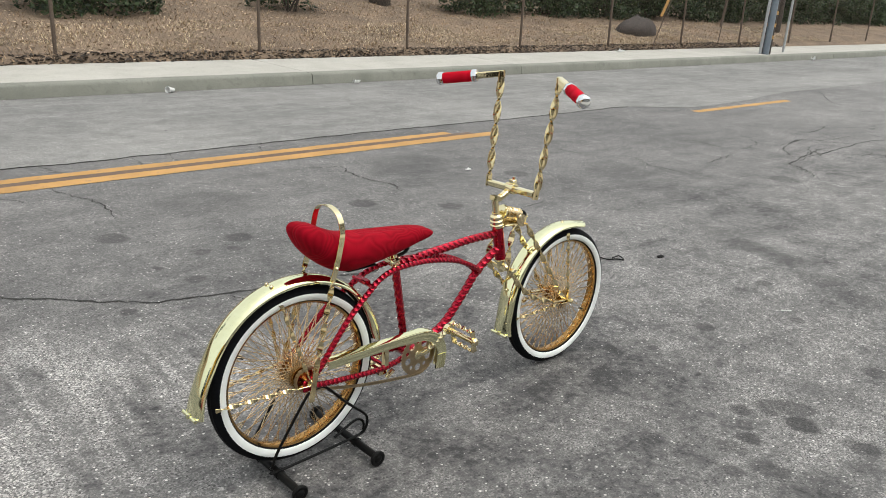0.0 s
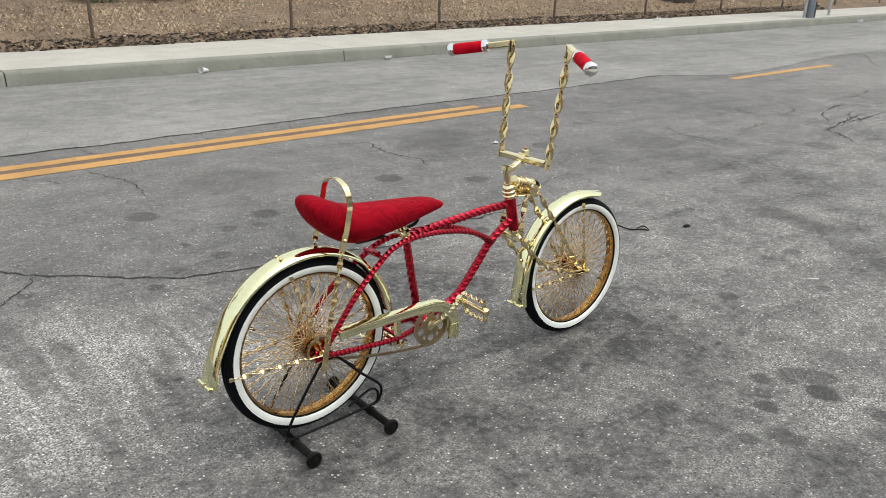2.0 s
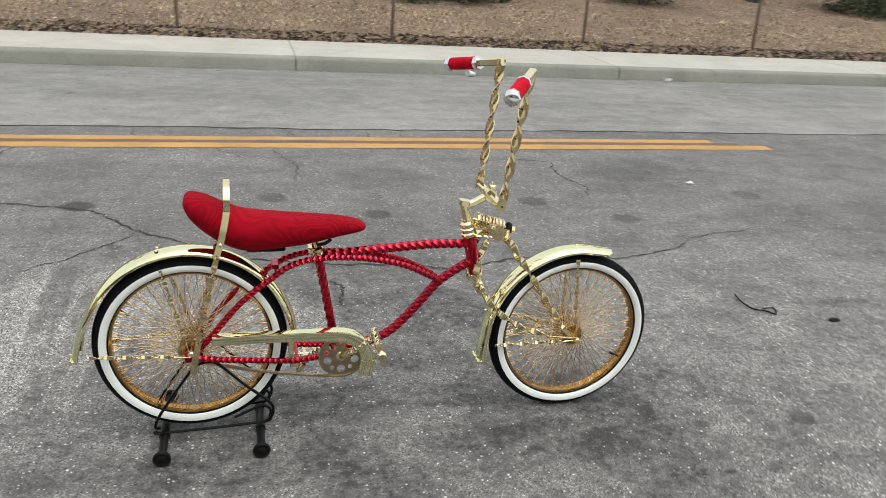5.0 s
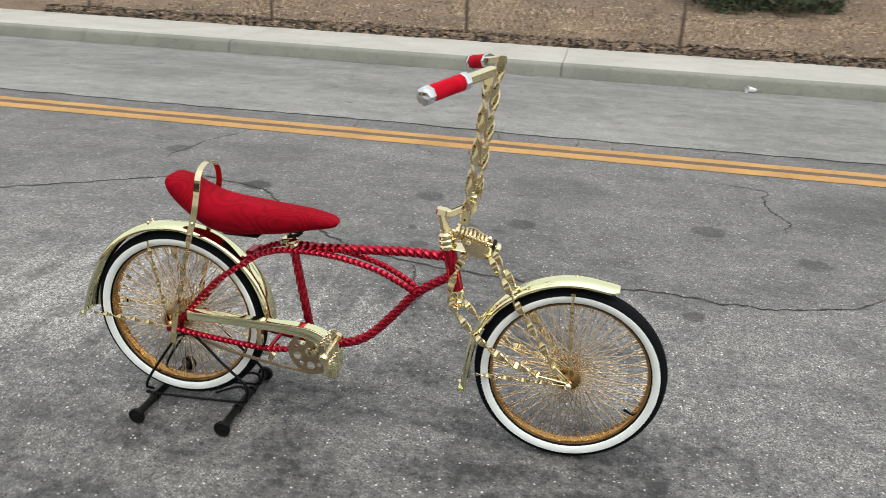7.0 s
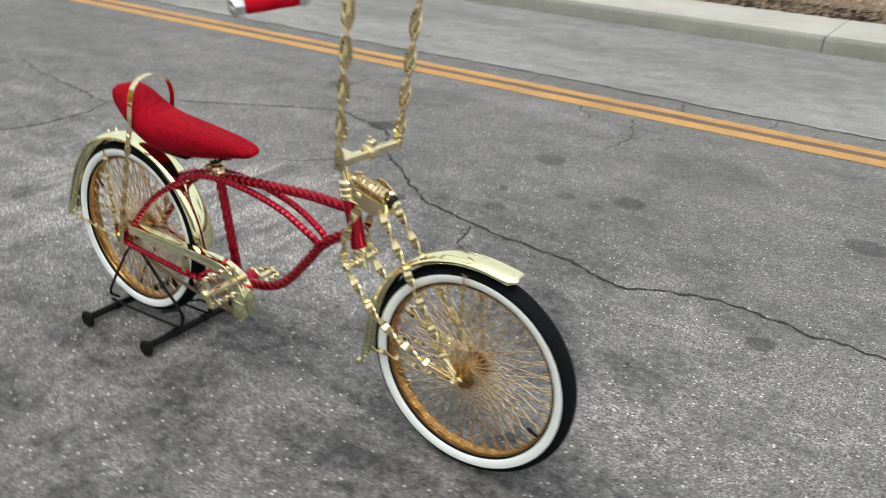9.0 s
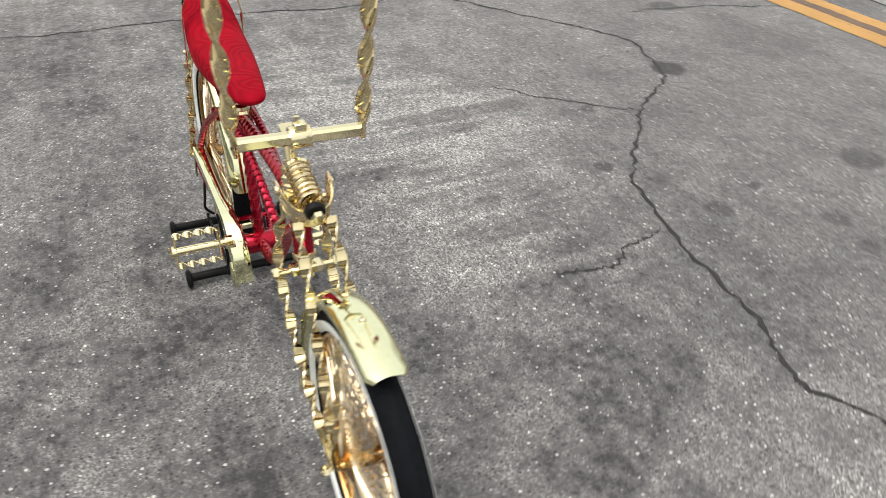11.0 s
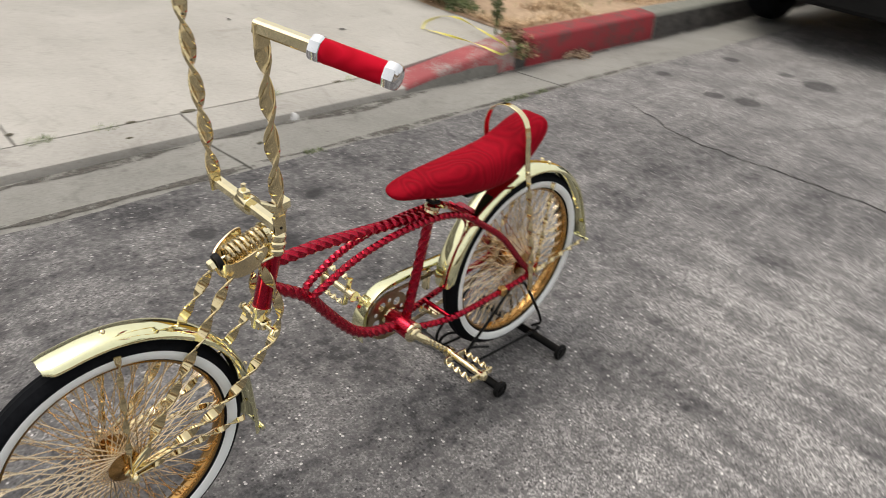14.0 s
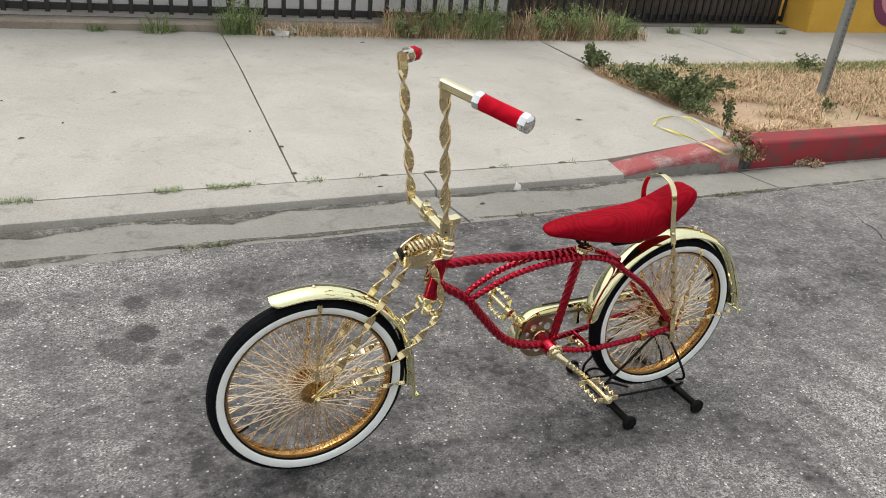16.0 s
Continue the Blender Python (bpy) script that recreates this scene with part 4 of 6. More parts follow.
def slab(name, x0, x1, y0, y1, material, parent, top=apron_z, nx=10, ny=12, skew=0.0):
    """A slab with a rounded rim; skew leans its long sides along y."""
    g = Geo()
    for j in range(ny + 1):
        for i in range(nx + 1):
            y = y0 + (y1 - y0) * j / ny
            x = x0 + (x1 - x0) * i / nx + skew * (y1 - y) / (y1 - y0)
            rim = 0.004 if i in (0, nx) or j in (0, ny) else 0.0
            g.v.append((x, y, top(x, y) - rim + wob(x, y, 3, 0.0025)))
    w = nx + 1
    g.f = [(j * w + i, j * w + i + 1, (j + 1) * w + i + 1, (j + 1) * w + i) for j in range(ny) for i in range(nx)]
    rim = [i for i in range(w)] + [j * w + nx for j in range(1, ny + 1)] + [ny * w + i for i in reversed(range(nx))] + [j * w for j in reversed(range(1, ny))]
    k = len(g.v)
    g.v += [(g.v[i][0], g.v[i][1], g.v[i][2] - 0.14) for i in rim]
    g.f += [(rim[q], k + q, k + (q + 1) % len(rim), rim[(q + 1) % len(rim)]) for q in range(len(rim))]
    return part(name, g, material, parent, angle=50)


# lip along the gutter
LIP = [(-0.128, -0.06), (-0.130, -0.004), (-0.135, 0.008), (-0.146, 0.0135), (-0.302, 0.035), (-0.302, -0.06)]
for a, b in ((-0.12, 1.02), (1.03, 5.5)):
    part("lip", extrude_x(LIP, a, b, 3), LIP_CONCRETE, apron)
slab("slab", -1.07, 1.685, -3.8, -0.312, WALK, apron, skew=-0.167, nx=16, ny=16)
slab("slab", 1.695, 4.4, -3.8, -0.312, WALK, apron, skew=-0.167, nx=12, ny=14)
slab("slab", 4.41, 6.4, -3.8, -0.312, WALK, apron, skew=-0.167, nx=6, ny=8)
walk_near = thing("near_pavement", "pale concrete footway slabs behind the verge", "pavement", Matrix.Identity(4), kind="structure")
x = -1.2
for k in range(14):
    slab("slab", x - 1.9, x - 0.008, -3.71, -2.12, WALK, walk_near, top=lambda x, y: 0.15 + 0.03 * clamp((-y - 2.1) / 0.9), nx=6, ny=4)
    x -= 1.9
slab("slab", 6.41, 20, -3.8, -0.312, WALK, walk_near, skew=-0.167, nx=4, ny=8)


# kerb: a ramp that rises out of the apron, then full height; red, then bare
def near_kerb(x0, x1, h0, h1, n, seed):
    g = Geo()
    for i in range(n + 1):
        x = x0 + (x1 - x0) * i / n
        h = h0 + (h1 - h0) * (i / n) ** 0.9
        j = 0.004 * noise.noise(Vector((x * 9, seed, 0)))
        g.v += [(x, y + j * k, z) for y, z, k in ((-0.14, -0.06, 0), (-0.147, h - 0.022, 1), (-0.157, h - 0.006, 1), (-0.172, h, 1), (-0.298, h + 0.004, 0), (-0.302, -0.06, 0))]
    g.f = [(i * 6 + q, i * 6 + (q + 1) % 6, (i + 1) * 6 + (q + 1) % 6, (i + 1) * 6 + q) for i in range(n) for q in range(6)]
    g.f += [tuple(range(6)), tuple(reversed([n * 6 + q for q in range(6)]))]
    return g


red_kerb = thing("red_kerb", "concrete kerb painted worn no-parking red", "kerb", Matrix.Identity(4), kind="structure")
part("ramp_kerb", near_kerb(-0.13, -0.97, 0.012, 0.135, 14, 1), WORN_RED, red_kerb, "red-painted kerb end sloping down to the driveway")
part("kerb_stone", near_kerb(-1.07, -2.42, 0.142, 0.148, 12, 2), RED_KERB, red_kerb)
part("broken_end", near_kerb(-0.972, -1.068, 0.12, 0.10, 4, 3), BLACK_GRIME, red_kerb, "broken blackened kerb end")
def bare_face(n=24):
    top, low = [], []
    for i in range(n + 1):
        t = i / n
        x = -0.125 - 0.70 * t
        h = 0.012 + 0.123 * ((-x - 0.13) / 0.84 if x < -0.13 else 0.0) ** 0.9
        f = 1.0 - 0.5 * t ** 1.4 + 0.12 * noise.noise(Vector((x * 11, 2, 0)))
        z = max(-0.024, -0.03 + (h - 0.022 + 0.03) * min(1.0, f))
        top.append((x, -0.1415 + 0.002, z))
        low.append((x, -0.1365, -0.032))
    return Geo().add(top + low, [(i, i + 1, n + 2 + i, n + 1 + i) for i in range(n)])


part("bare_face", bare_face(), GUTTER, red_kerb, "grey face where the red paint has gone")
bare = thing("near_kerb", "bare grey concrete kerb", "kerb", Matrix.Identity(4), kind="structure")
part("kerb_stone", near_kerb(-2.424, -8.0, 0.148, 0.15, 12, 4), KERB, bare)
part("kerb_stone", near_kerb(-8.01, -26.0, 0.15, 0.15, 12, 5), KERB, bare)
part("kerb_stone", near_kerb(20.0, 5.51, 0.15, 0.15, 12, 6), KERB, bare)

part("sooty_face", Geo().add([(x, y, z) for x in (-2.43, -4.0, -6.0, -8.0) for y, z in ((-0.1365, -0.03), (-0.1435, 0.122))], [(2 * i, 2 * i + 2, 2 * i + 3, 2 * i + 1) for i in range(3)]), BLACK_GRIME, bare, "sooty blackened kerb face")
patch("verge", -26, -1.075, -2.115, -0.304, 160, 14, lambda x, y: 0.135 + wob(x, y, 2, 0.02) + wob(x, y, 9, 0.008), STRAW_EARTH,
      "dry bare earth verge between kerb and footway", category="verge")


def on_verge(r):
    x, y = -1.12 - 5.5 * r.random() ** 1.3, r.uniform(-2.08, -0.34)
    if (x + 1.5) ** 2 / 0.16 + (y + 0.72) ** 2 / 0.15 < 0.5 + 0.5 * r.random() + noise.noise(Vector((x * 4, y * 4, 7))):
        return None
    if noise.noise(Vector((x * 1.5, y * 1.5, 2))) < -0.3:
        return None
    return (x, y, 0.13)


scatter_blades("verge_grass", "dry straw-blond matted grass on the verge", "dry grass", STRAW, 34000, on_verge, 0.085, 1.7, 0.0055, 11, flat=0.45)
scatter_blades("verge_brown_grass", "brown dead grass among the blond straw", "dry grass", STRAW_DARK, 9000, on_verge, 0.08, 1.5, 0.005, 14, flat=0.4)
scatter_blades("verge_green_grass", "sparse green grass among the dry straw", "grass", GRASSY, 6500,
               lambda r: (-1.6 - 5 * r.random() ** 0.7, (-2.0 + 0.25 * r.random()) if r.random() < 0.6 else r.uniform(-2, -0.4), 0.13), 0.07, 1.0, 0.005, 12)


scatter_blades("verge_edge_grass", "low green grass along the verge's back edge", "grass", GRASSY, 5000,
               lambda r: (-1.3 - 5.5 * r.random(), -2.07 + 0.16 * r.random() ** 1.5, 0.13), 0.06, 1.0, 0.005, 13)


def weed(x, y, z, r0, h, n, leaf, seed, material=LEAF, label="leafy green weed growing at the concrete's edge"):
    """A weed: thin stalks with many small leaves."""
    r = random.Random(seed)
    e = thing("weed", label, "weed", Matrix.Translation((x, y, z)), "weeds")
    stalks, cs = Geo(), []
    for _ in range(n):
        a, l = r.uniform(0, 6.28), r.uniform(0.25, 1.0)
        tip = Vector((math.cos(a) * r0 * l, math.sin(a) * r0 * l, h * r.uniform(0.45, 1.0) * (1.15 - 0.5 * l)))
        stalks.join(sweep(spline([(tip.x * 0.2, tip.y * 0.2, -0.02), (tip.x * 0.55, tip.y * 0.55, tip.z * 0.6), tip], 3), circle(0.003, 4)))
        cs += [(tip.x * s, tip.y * s, tip.z * (0.25 + 0.75 * s), leaf * 2.2) for s in (0.45, 0.75, 1.0)]
    part("stem", stalks, material, e, angle=0)
    part("foliage", leafy(cs, 13, leaf, seed + 1, 0.5, 1.0), material, e, angle=0)


for k, (x, y, r0, h, n, lf) in enumerate([(-1.17, -2.08, 0.13, 0.2, 16, 0.018), (-1.25, -1.75, 0.2, 0.12, 16, 0.014), (-1.22, -1.4, 0.22, 0.17, 24, 0.017),
                                          (-1.3, -1.12, 0.26, 0.22, 36, 0.018), (-1.18, -0.95, 0.2, 0.17, 26, 0.016), (-1.12, -0.78, 0.14, 0.09, 12, 0.013),
                                          (-2.0, -2.05, 0.12, 0.1, 6, 0.012), (-3.3, -1.9, 0.2, 0.14, 8, 0.014), (-1.9, -1.35, 0.12, 0.1, 12, 0.01), (-2.3, -0.75, 0.1, 0.07, 8, 0.009), (-2.9, -0.6, 0.12, 0.08, 9, 0.01)]):
    weed(x, y, 0.14, r0, h, n, lf, 200 + k)
weed(-1.04, -0.21, 0.0, 0.13, 0.19, 70, 0.011, 230, STRAW_DARK, "dry brown weed in the gap of the broken kerb")
weed(-0.98, -0.2, 0.0, 0.1, 0.17, 30, 0.010, 231, GRASSY, "yellow-green weed clump in the gap of the kerb")
weed(-1.0, -0.34, 0.12, 0.05, 0.34, 5, 0.014, 232, LEAF, "tall thin green weed behind the kerb")
weed(-1.55, -0.13, -0.02, 0.14, 0.035, 14, 0.01, 233, LITTER, "low dry weed at the foot of the red kerb")


def tufts(name, spots, height, label, material=GRASSY, seed=31):
    g = Geo()
    r = random.Random(seed)
    for x, y, z, w, n in spots:
        for _ in range(n):
            a = r.uniform(0, 6.28)
            p = Vector((x + r.uniform(-w, w), y + r.uniform(-0.025, 0.025), z - 0.01))
            h = height * r.uniform(0.3, 1.1)
            d = Vector((math.cos(a), math.sin(a), 0))
            s = Vector((-d.y, d.x, 0)) * 0.003
            g.add([p - s, p + s, p + d * h * 0.9 + Vector((0, 0, h))], [(0, 1, 2)])
    return tagged(part(name, g, material, angle=0), label, "grass", "", "stuff")


tufts("joint_grass", [(2.9, -0.31, 0.036, 0.08, 260), (2.28, -0.31, 0.036, 0.06, 260), (2.02, -0.31, 0.036, 0.09, 420), (1.9, -0.31, 0.036, 0.05, 60), (1.6, -0.31, 0.036, 0.05, 90),
                      (1.35, -0.31, 0.036, 0.04, 50), (0.55, -0.31, 0.036, 0.03, 40), (0.1, -0.31, 0.036, 0.03, 40)], 0.026, "short green grass in the driveway joint")
tufts("gutter_grass", [(2.2, 0.24, 0.0, 0.1, 260), (0.72, 0.25, 0.0, 0.05, 120), (-0.55, 0.24, 0.0, 0.09, 200), (-0.75, 0.24, 0.0, 0.05, 120), (3.1, 0.2, 0.0, 0.15, 200)], 0.02,
      "short green grass along the gutter's edge", LEAF, 32)

for k, (x, y, z, w) in enumerate([(0.98, -0.312, 0.036, 0.05), (0.62, -0.312, 0.036, 0.03), (0.18, -0.312, 0.036, 0.035), (1.24, -0.312, 0.036, 0.03), (2.55, -0.13, -0.026, 0.06), (2.42, -0.12, -0.026, 0.045), (2.3, -0.11, -0.024, 0.035), (0.85, 0.04, -0.012, 0.02),
                                  (1.3, -0.2, 0.02, 0.02), (1.66, -0.75, apron_z(1.66, -0.75), 0.02), (1.68, -0.4, apron_z(1.68, -0.4), 0.022)]):
    tagged(part("dirt_clod", lump(w * 0.75, w * 0.3, 0.006, 40 + k, 14), CLOD, at=Matrix.Translation((x, y, z))), "small dark clod of dirt and dead moss on the concrete", "dirt", "dirt clods")


# dark silt along the gutter's foot and the apron's joint
def silt(x0, x1, y, w, z, seed):
    n = int((x1 - x0) / 0.02)
    top, low = [], []
    for i in range(n + 1):
        x = x0 + (x1 - x0) * i / n
        k = max(0.12, 0.5 + noise.noise(Vector((x * 2.2, seed, 0))) * 0.8 + noise.noise(Vector((x * 9, seed, 5))) * 0.22 + noise.noise(Vector((x * 45, seed, 2))) * 0.12) * min(1.0, 8 * min(i, n - i) / n)
        top.append((x, y + w * k, z(y + w * k)))
        low.append((x, y - 0.012 * min(1, k * 2), z(y - 0.012)))
    return Geo().add(top + low, [(n + 1 + i, n + 2 + i, i + 1, i) for i in range(n)])


def gutter_z(y):
    return (-0.026 + 0.006 * clamp((y + 0.16) / 0.14) + 0.014 * clamp((y + 0.02) / 0.22)) + 0.0025


for k, (x0, x1, y, w) in enumerate([(-6.0, -0.2, -0.118, 0.035), (-0.3, 1.0, -0.112, 0.075), (1.04, 1.8, -0.11, 0.09), (1.75, 3.2, -0.108, 0.12), (3.1, 5.4, -0.112, 0.08), (-2.0, 0.9, 0.225, 0.05), (0.8, 2.2, 0.215, 0.05), (1.9, 4.2, 0.2, 0.065)]):
    tagged(part("gutter_silt", silt(x0, x1, y, w, gutter_z, k), SILT), "dark damp silt lying along the gutter", "silt", "", "structure")
for k, (x0, x1) in enumerate([(-26, -2.0), (-2.0, 3.0), (3.0, 9.0), (9.0, 26.0)]):
    tagged(part("gutter_silt", silt(x0, x1, 8.777, -0.06, lambda y: road_z(0, y) + 0.0065, 20 + k), SILT), "dark dirt along the foot of the far kerb", "silt", "", "structure")

# caution tape
tape_path = spline([(-0.69, -0.64, 0.115), (-0.80, -0.72, 0.128), (-0.95, -0.73, 0.14), (-0.93, -0.58, 0.165), (-0.90, -0.45, 0.165), (-0.865, -0.27, 0.155), (-0.855, -0.13, 0.135), (-0.86, -0.112, 0.105), (-0.82, -0.115, 0.092),
                    (-0.77, -0.125, 0.110), (-0.745, -0.22, 0.124), (-0.735, -0.35, 0.124), (-0.72, -0.52, 0.118), (-0.70, -0.62, 0.116)], 8)
tagged(part("tape_loop", sweep(tape_path, rounded(0.0062, 0.0006, 0.0002), 9.0), TAPE), "yellow plastic tape lying in a loose loop over the kerb", "tape")
tagged(part("paper_lump", lump(0.035, 0.03, 0.035, 9), PAPER, at=Matrix.Translation((0.56, -0.15, -0.024))), "crumpled white paper lump in the gutter", "litter")

# sign post on the verge
spost = thing("verge_sign_post", "perforated galvanised square sign post leaning on the verge", "sign post", Matrix.Translation((-2.62, -1.07, 0.13)) @ Matrix.Rotation(radians(-3), 4, 'Y'))
part("shaft", sweep(line((0, 0, -0.13), (0, 0, 2.4), 2), rounded(0.028, 0.028, 0.004)), OLD_GALV, spost)
hole_mesh = lathe([(0.0058, -0.001), (0.0058, 0.0008), (0.0, 0.0009)], 8).mesh("hole", HOLE)
for k in range(26):
    part("hole", hole_mesh, HOLE, spost, at=Matrix.Translation((0, 0.028, 0.03 + 0.04 * k)) @ Matrix.Rotation(radians(-90), 4, 'X'))

FENCE_TURN = radians(-3.7)


def fence_y(x):
    """The line of the fence's foot, a little askew to the kerb."""
    return -3.10 - 0.065 * max(0.0, x + 1.0)


# steel picket fence with sheet behind, on a low concrete sill
sill = tagged(part("fence_sill", extrude_x([(0.0, -0.02), (0.0, 0.23), (-0.02, 0.25), (-0.25, 0.25), (-0.25, -0.02)], 0.0, 21, 8), SILL, at=Matrix.Translation((-1.0, -3.10, 0)) @ Matrix.Rotation(FENCE_TURN, 4, 'Z')), "low rough concrete sill below the fence", "sill", "", "structure")
tagged(part("yard", extrude_x([(-3.72, -0.1), (-3.72, 0.19), (-4.3, 0.19), (-4.3, -0.1)], -26, -1.004, 4), KERB), "concrete strip before the gate", "pavement", "", "structure")


def picket_fence(name, x0, x1, y, z, step, label, sheet, w=0.016, turn=0.0):
    e = thing(name, label, "fence", Matrix.Translation((x0, y, z)) @ Matrix.Rotation(turn, 4, 'Z'))
    n = int((x1 - x0) / step)
    pm = sweep(line((0, 0, 0.0), (0, 0, 1.75), 2), rounded(w, w, 0.002)).mesh("picket", BLACK_STEEL)
    for k in range(n + 1):
        part("picket", pm, BLACK_STEEL, e, at=Matrix.Translation((k * step, 0, 0.04)))
    for h in (0.075, 1.7):
        part("rail", box((x1 - x0) / 2, -0.002 - w - 0.02, h, x1 - x0 + 0.05, 0.035, 0.05, 0.003), BLACK_STEEL, e)
    if sheet:
        g = Geo()
        m = int((x1 - x0) / 0.05)
        g.v = [(k * 0.05, -0.075 + 0.006 * (k % 2), h) for h in (0.0, 1.8) for k in range(m + 1)]
        g.f = [(k, k + 1, m + 2 + k, m + 1 + k) for k in range(m)]
        g.v += [(px, py - 0.012, pz) for px, py, pz in g.v]
        k0 = 2 * (m + 1)
        g.f += [(k0 + k + 1, k0 + k, k0 + m + 1 + k, k0 + m + 2 + k) for k in range(m)]
        part("sheet", g, GREY_SHEET, e, "grey ribbed sheet behind the bars")
    return e


picket_fence("picket_fence", -1.0, 9.0, -3.21, 0.25, 0.145, "black steel picket fence backed by grey sheeting", True, turn=FENCE_TURN)
picket_fence("yard_gate", -4.95, -1.15, -3.80, 0.19, 0.1, "black steel barred gate leading to a dark yard", False, 0.013)
# added sheet whose dark colour stands in for the shaded yard behind the bars
tagged(part("yard_shade_sheet", box(-3.05, -3.90, 1.1, 3.86, 0.03, 1.86, 0.005), RUST_AND_YARD_SHADE), "dark sheet added to stand in for shade in the yard", "wall", "", "structure")
# added wall, out of view, so the metal mirrors it instead of open sky
tagged(part("unseen_wall", box(6.0, -7.2, 2.2, 21.6, 0.3, 4.6, 0.03), STUCCO_GREY), "plain pale wall added out of view to close off the sky", "wall", "", "structure")


def grass_clump(x, y, z, r0, h, n, seed, material, label):
    """Upright wispy blades, each bent over in three pieces, with finer side shoots."""
    r = random.Random(seed)
    g = Geo()
    for _ in range(n):
        a, k = r.uniform(0, 6.28), r.random() ** 0.7
        p = Vector((math.cos(a) * r0 * k * 0.8, math.sin(a) * r0 * k * 0.5, -0.02))
        d = Vector((math.cos(a) + r.uniform(-.5, .5), math.sin(a) + r.uniform(-.5, .5), 0))
        t = h * r.uniform(0.3, 1.1) * (1.1 - 0.5 * k)
        s = Vector((-d.y, d.x, 0)).normalized() * r.uniform(0.0018, 0.004)
        q = [p, p + d * t * 0.08 + Vector((0, 0, t * 0.4)), p + d * t * 0.22 + Vector((0, 0, t * 0.75)), p + d * t * r.uniform(0.3, 0.6) + Vector((0, 0, t))]
        g.add([q[0] - s, q[0] + s, q[1] + s, q[1] - s, q[2] + s * 0.7, q[2] - s * 0.7, q[3]], [(0, 1, 2, 3), (3, 2, 4, 5), (5, 4, 6)])
        for j in range(3):
            b = q[1].lerp(q[3], r.random())
            c = b + Vector((r.gauss(0, 1), r.gauss(0, 1), r.uniform(0.2, 1.2))).normalized() * r.uniform(0.012, 0.035)
            g.add([b - s * 1.2, b + s * 1.2, c], [(0, 1, 2)])
    return tagged(part("grass_clump", g, material, at=Matrix.Translation((x, y, z)), angle=0), label, "weed", "grass clumps at the fence")


CLUMPS = [(2.45, 0.08, 0.11, 0), (2.02, 0.16, 0.2, 0), (1.9, 0.1, 0.1, 0), (1.46, 0.15, 0.34, 0), (1.33, 0.14, 0.3, 0), (0.9, 0.1, 0.15, 0), (0.72, 0.12, 0.1, 0), (0.35, 0.08, 0.1, 0), (0.14, 0.16, 0.3, 2), (-0.05, 0.18, 0.34, 1), (-0.25, 0.2, 0.4, 0),
          (-0.45, 0.18, 0.34, 2), (-0.62, 0.2, 0.42, 0), (-0.8, 0.2, 0.36, 0), (-0.98, 0.18, 0.3, 1), (-1.15, 0.2, 0.34, 2), (-1.35, 0.18, 0.36, 0), (-1.55, 0.2, 0.3, 1), (-1.72, 0.2, 0.38, 0), (-1.9, 0.18, 0.32, 2), (-2.1, 0.2, 0.34, 0), (-2.3, 0.14, 0.24, 0),
          (-3.0, 0.1, 0.12, 0), (-3.35, 0.12, 0.14, 0), (-3.9, 0.1, 0.14, 0), (-4.5, 0.08, 0.08, 0)]
for k, (x, r0, h, tone) in enumerate(CLUMPS):
    grass_clump(x, (fence_y(x) + 0.03 if x > -2.6 else -3.35) + 0.03 * math.sin(k * 2.3), 0.17, r0, h, int(60 + 900 * r0 * h ** 0.5), 260 + k, (GRASSY, STRAW_DARK, STRAW)[tone],
                ("wispy green grass clump at the fence's foot", "dead brown grass clump at the fence's foot", "tall blond dry grass clump at the fence's foot")[tone])
for k, (x, r0, h) in enumerate(((1.42, 0.14, 0.3), (0.05, 0.2, 0.26), (-0.35, 0.22, 0.3), (-0.72, 0.2, 0.36), (-1.25, 0.22, 0.3), (-1.62, 0.24, 0.34), (-2.05, 0.22, 0.28))):
    weed(x, fence_y(x) + 0.05, 0.17, r0, h, 22, 0.012, 300 + k, GRASSY, "feathery light green weed at the fence's foot")
scatter_blades("fence_straw", "dry straw grass along the fence's foot", "dry grass", STRAW, 4200, lambda r: (lambda x: (x, fence_y(x) + 0.04 + 0.1 * r.gauss(0, 0.6), 0.17))(r.uniform(-2.4, 1.3)), 0.12, 0.9, 0.005, 41)
for k, (x, y, w) in enumerate(((2.42, -1.7, 0.022), (2.70, -1.22, 0.016), (3.0, -1.6, 0.02), (2.89, -1.03, 0.024), (1.78, -0.98, 0.012), (0.5, -2.87, 0.03), (0.2, -1.3, 0.025), (-0.3, -0.9, 0.03))):
    tagged(part("fallen_leaf", Geo().add([(-w, 0, 0.004), (0, -w * 0.35, 0.009), (w, 0, 0.003), (0, w * 0.4, 0.006), (0, 0, 0.004)], [(0, 1, 4), (1, 2, 4), (2, 3, 4), (3, 0, 4)]), BARK,
                at=Matrix.Translation((x, y, apron_z(x, y))) @ Matrix.Rotation(k * 1.3, 4, 'Z'), angle=0), "small dry brown leaf lying on the concrete", "leaf", "fallen leaves")
tagged(part("white_bag", crumple(0.22, 0.035, 14), PAPER, at=Matrix.Translation((1.08, fence_y(1.08) + 0.05, 0.178))), "crumpled white plastic bag at the fence", "litter")

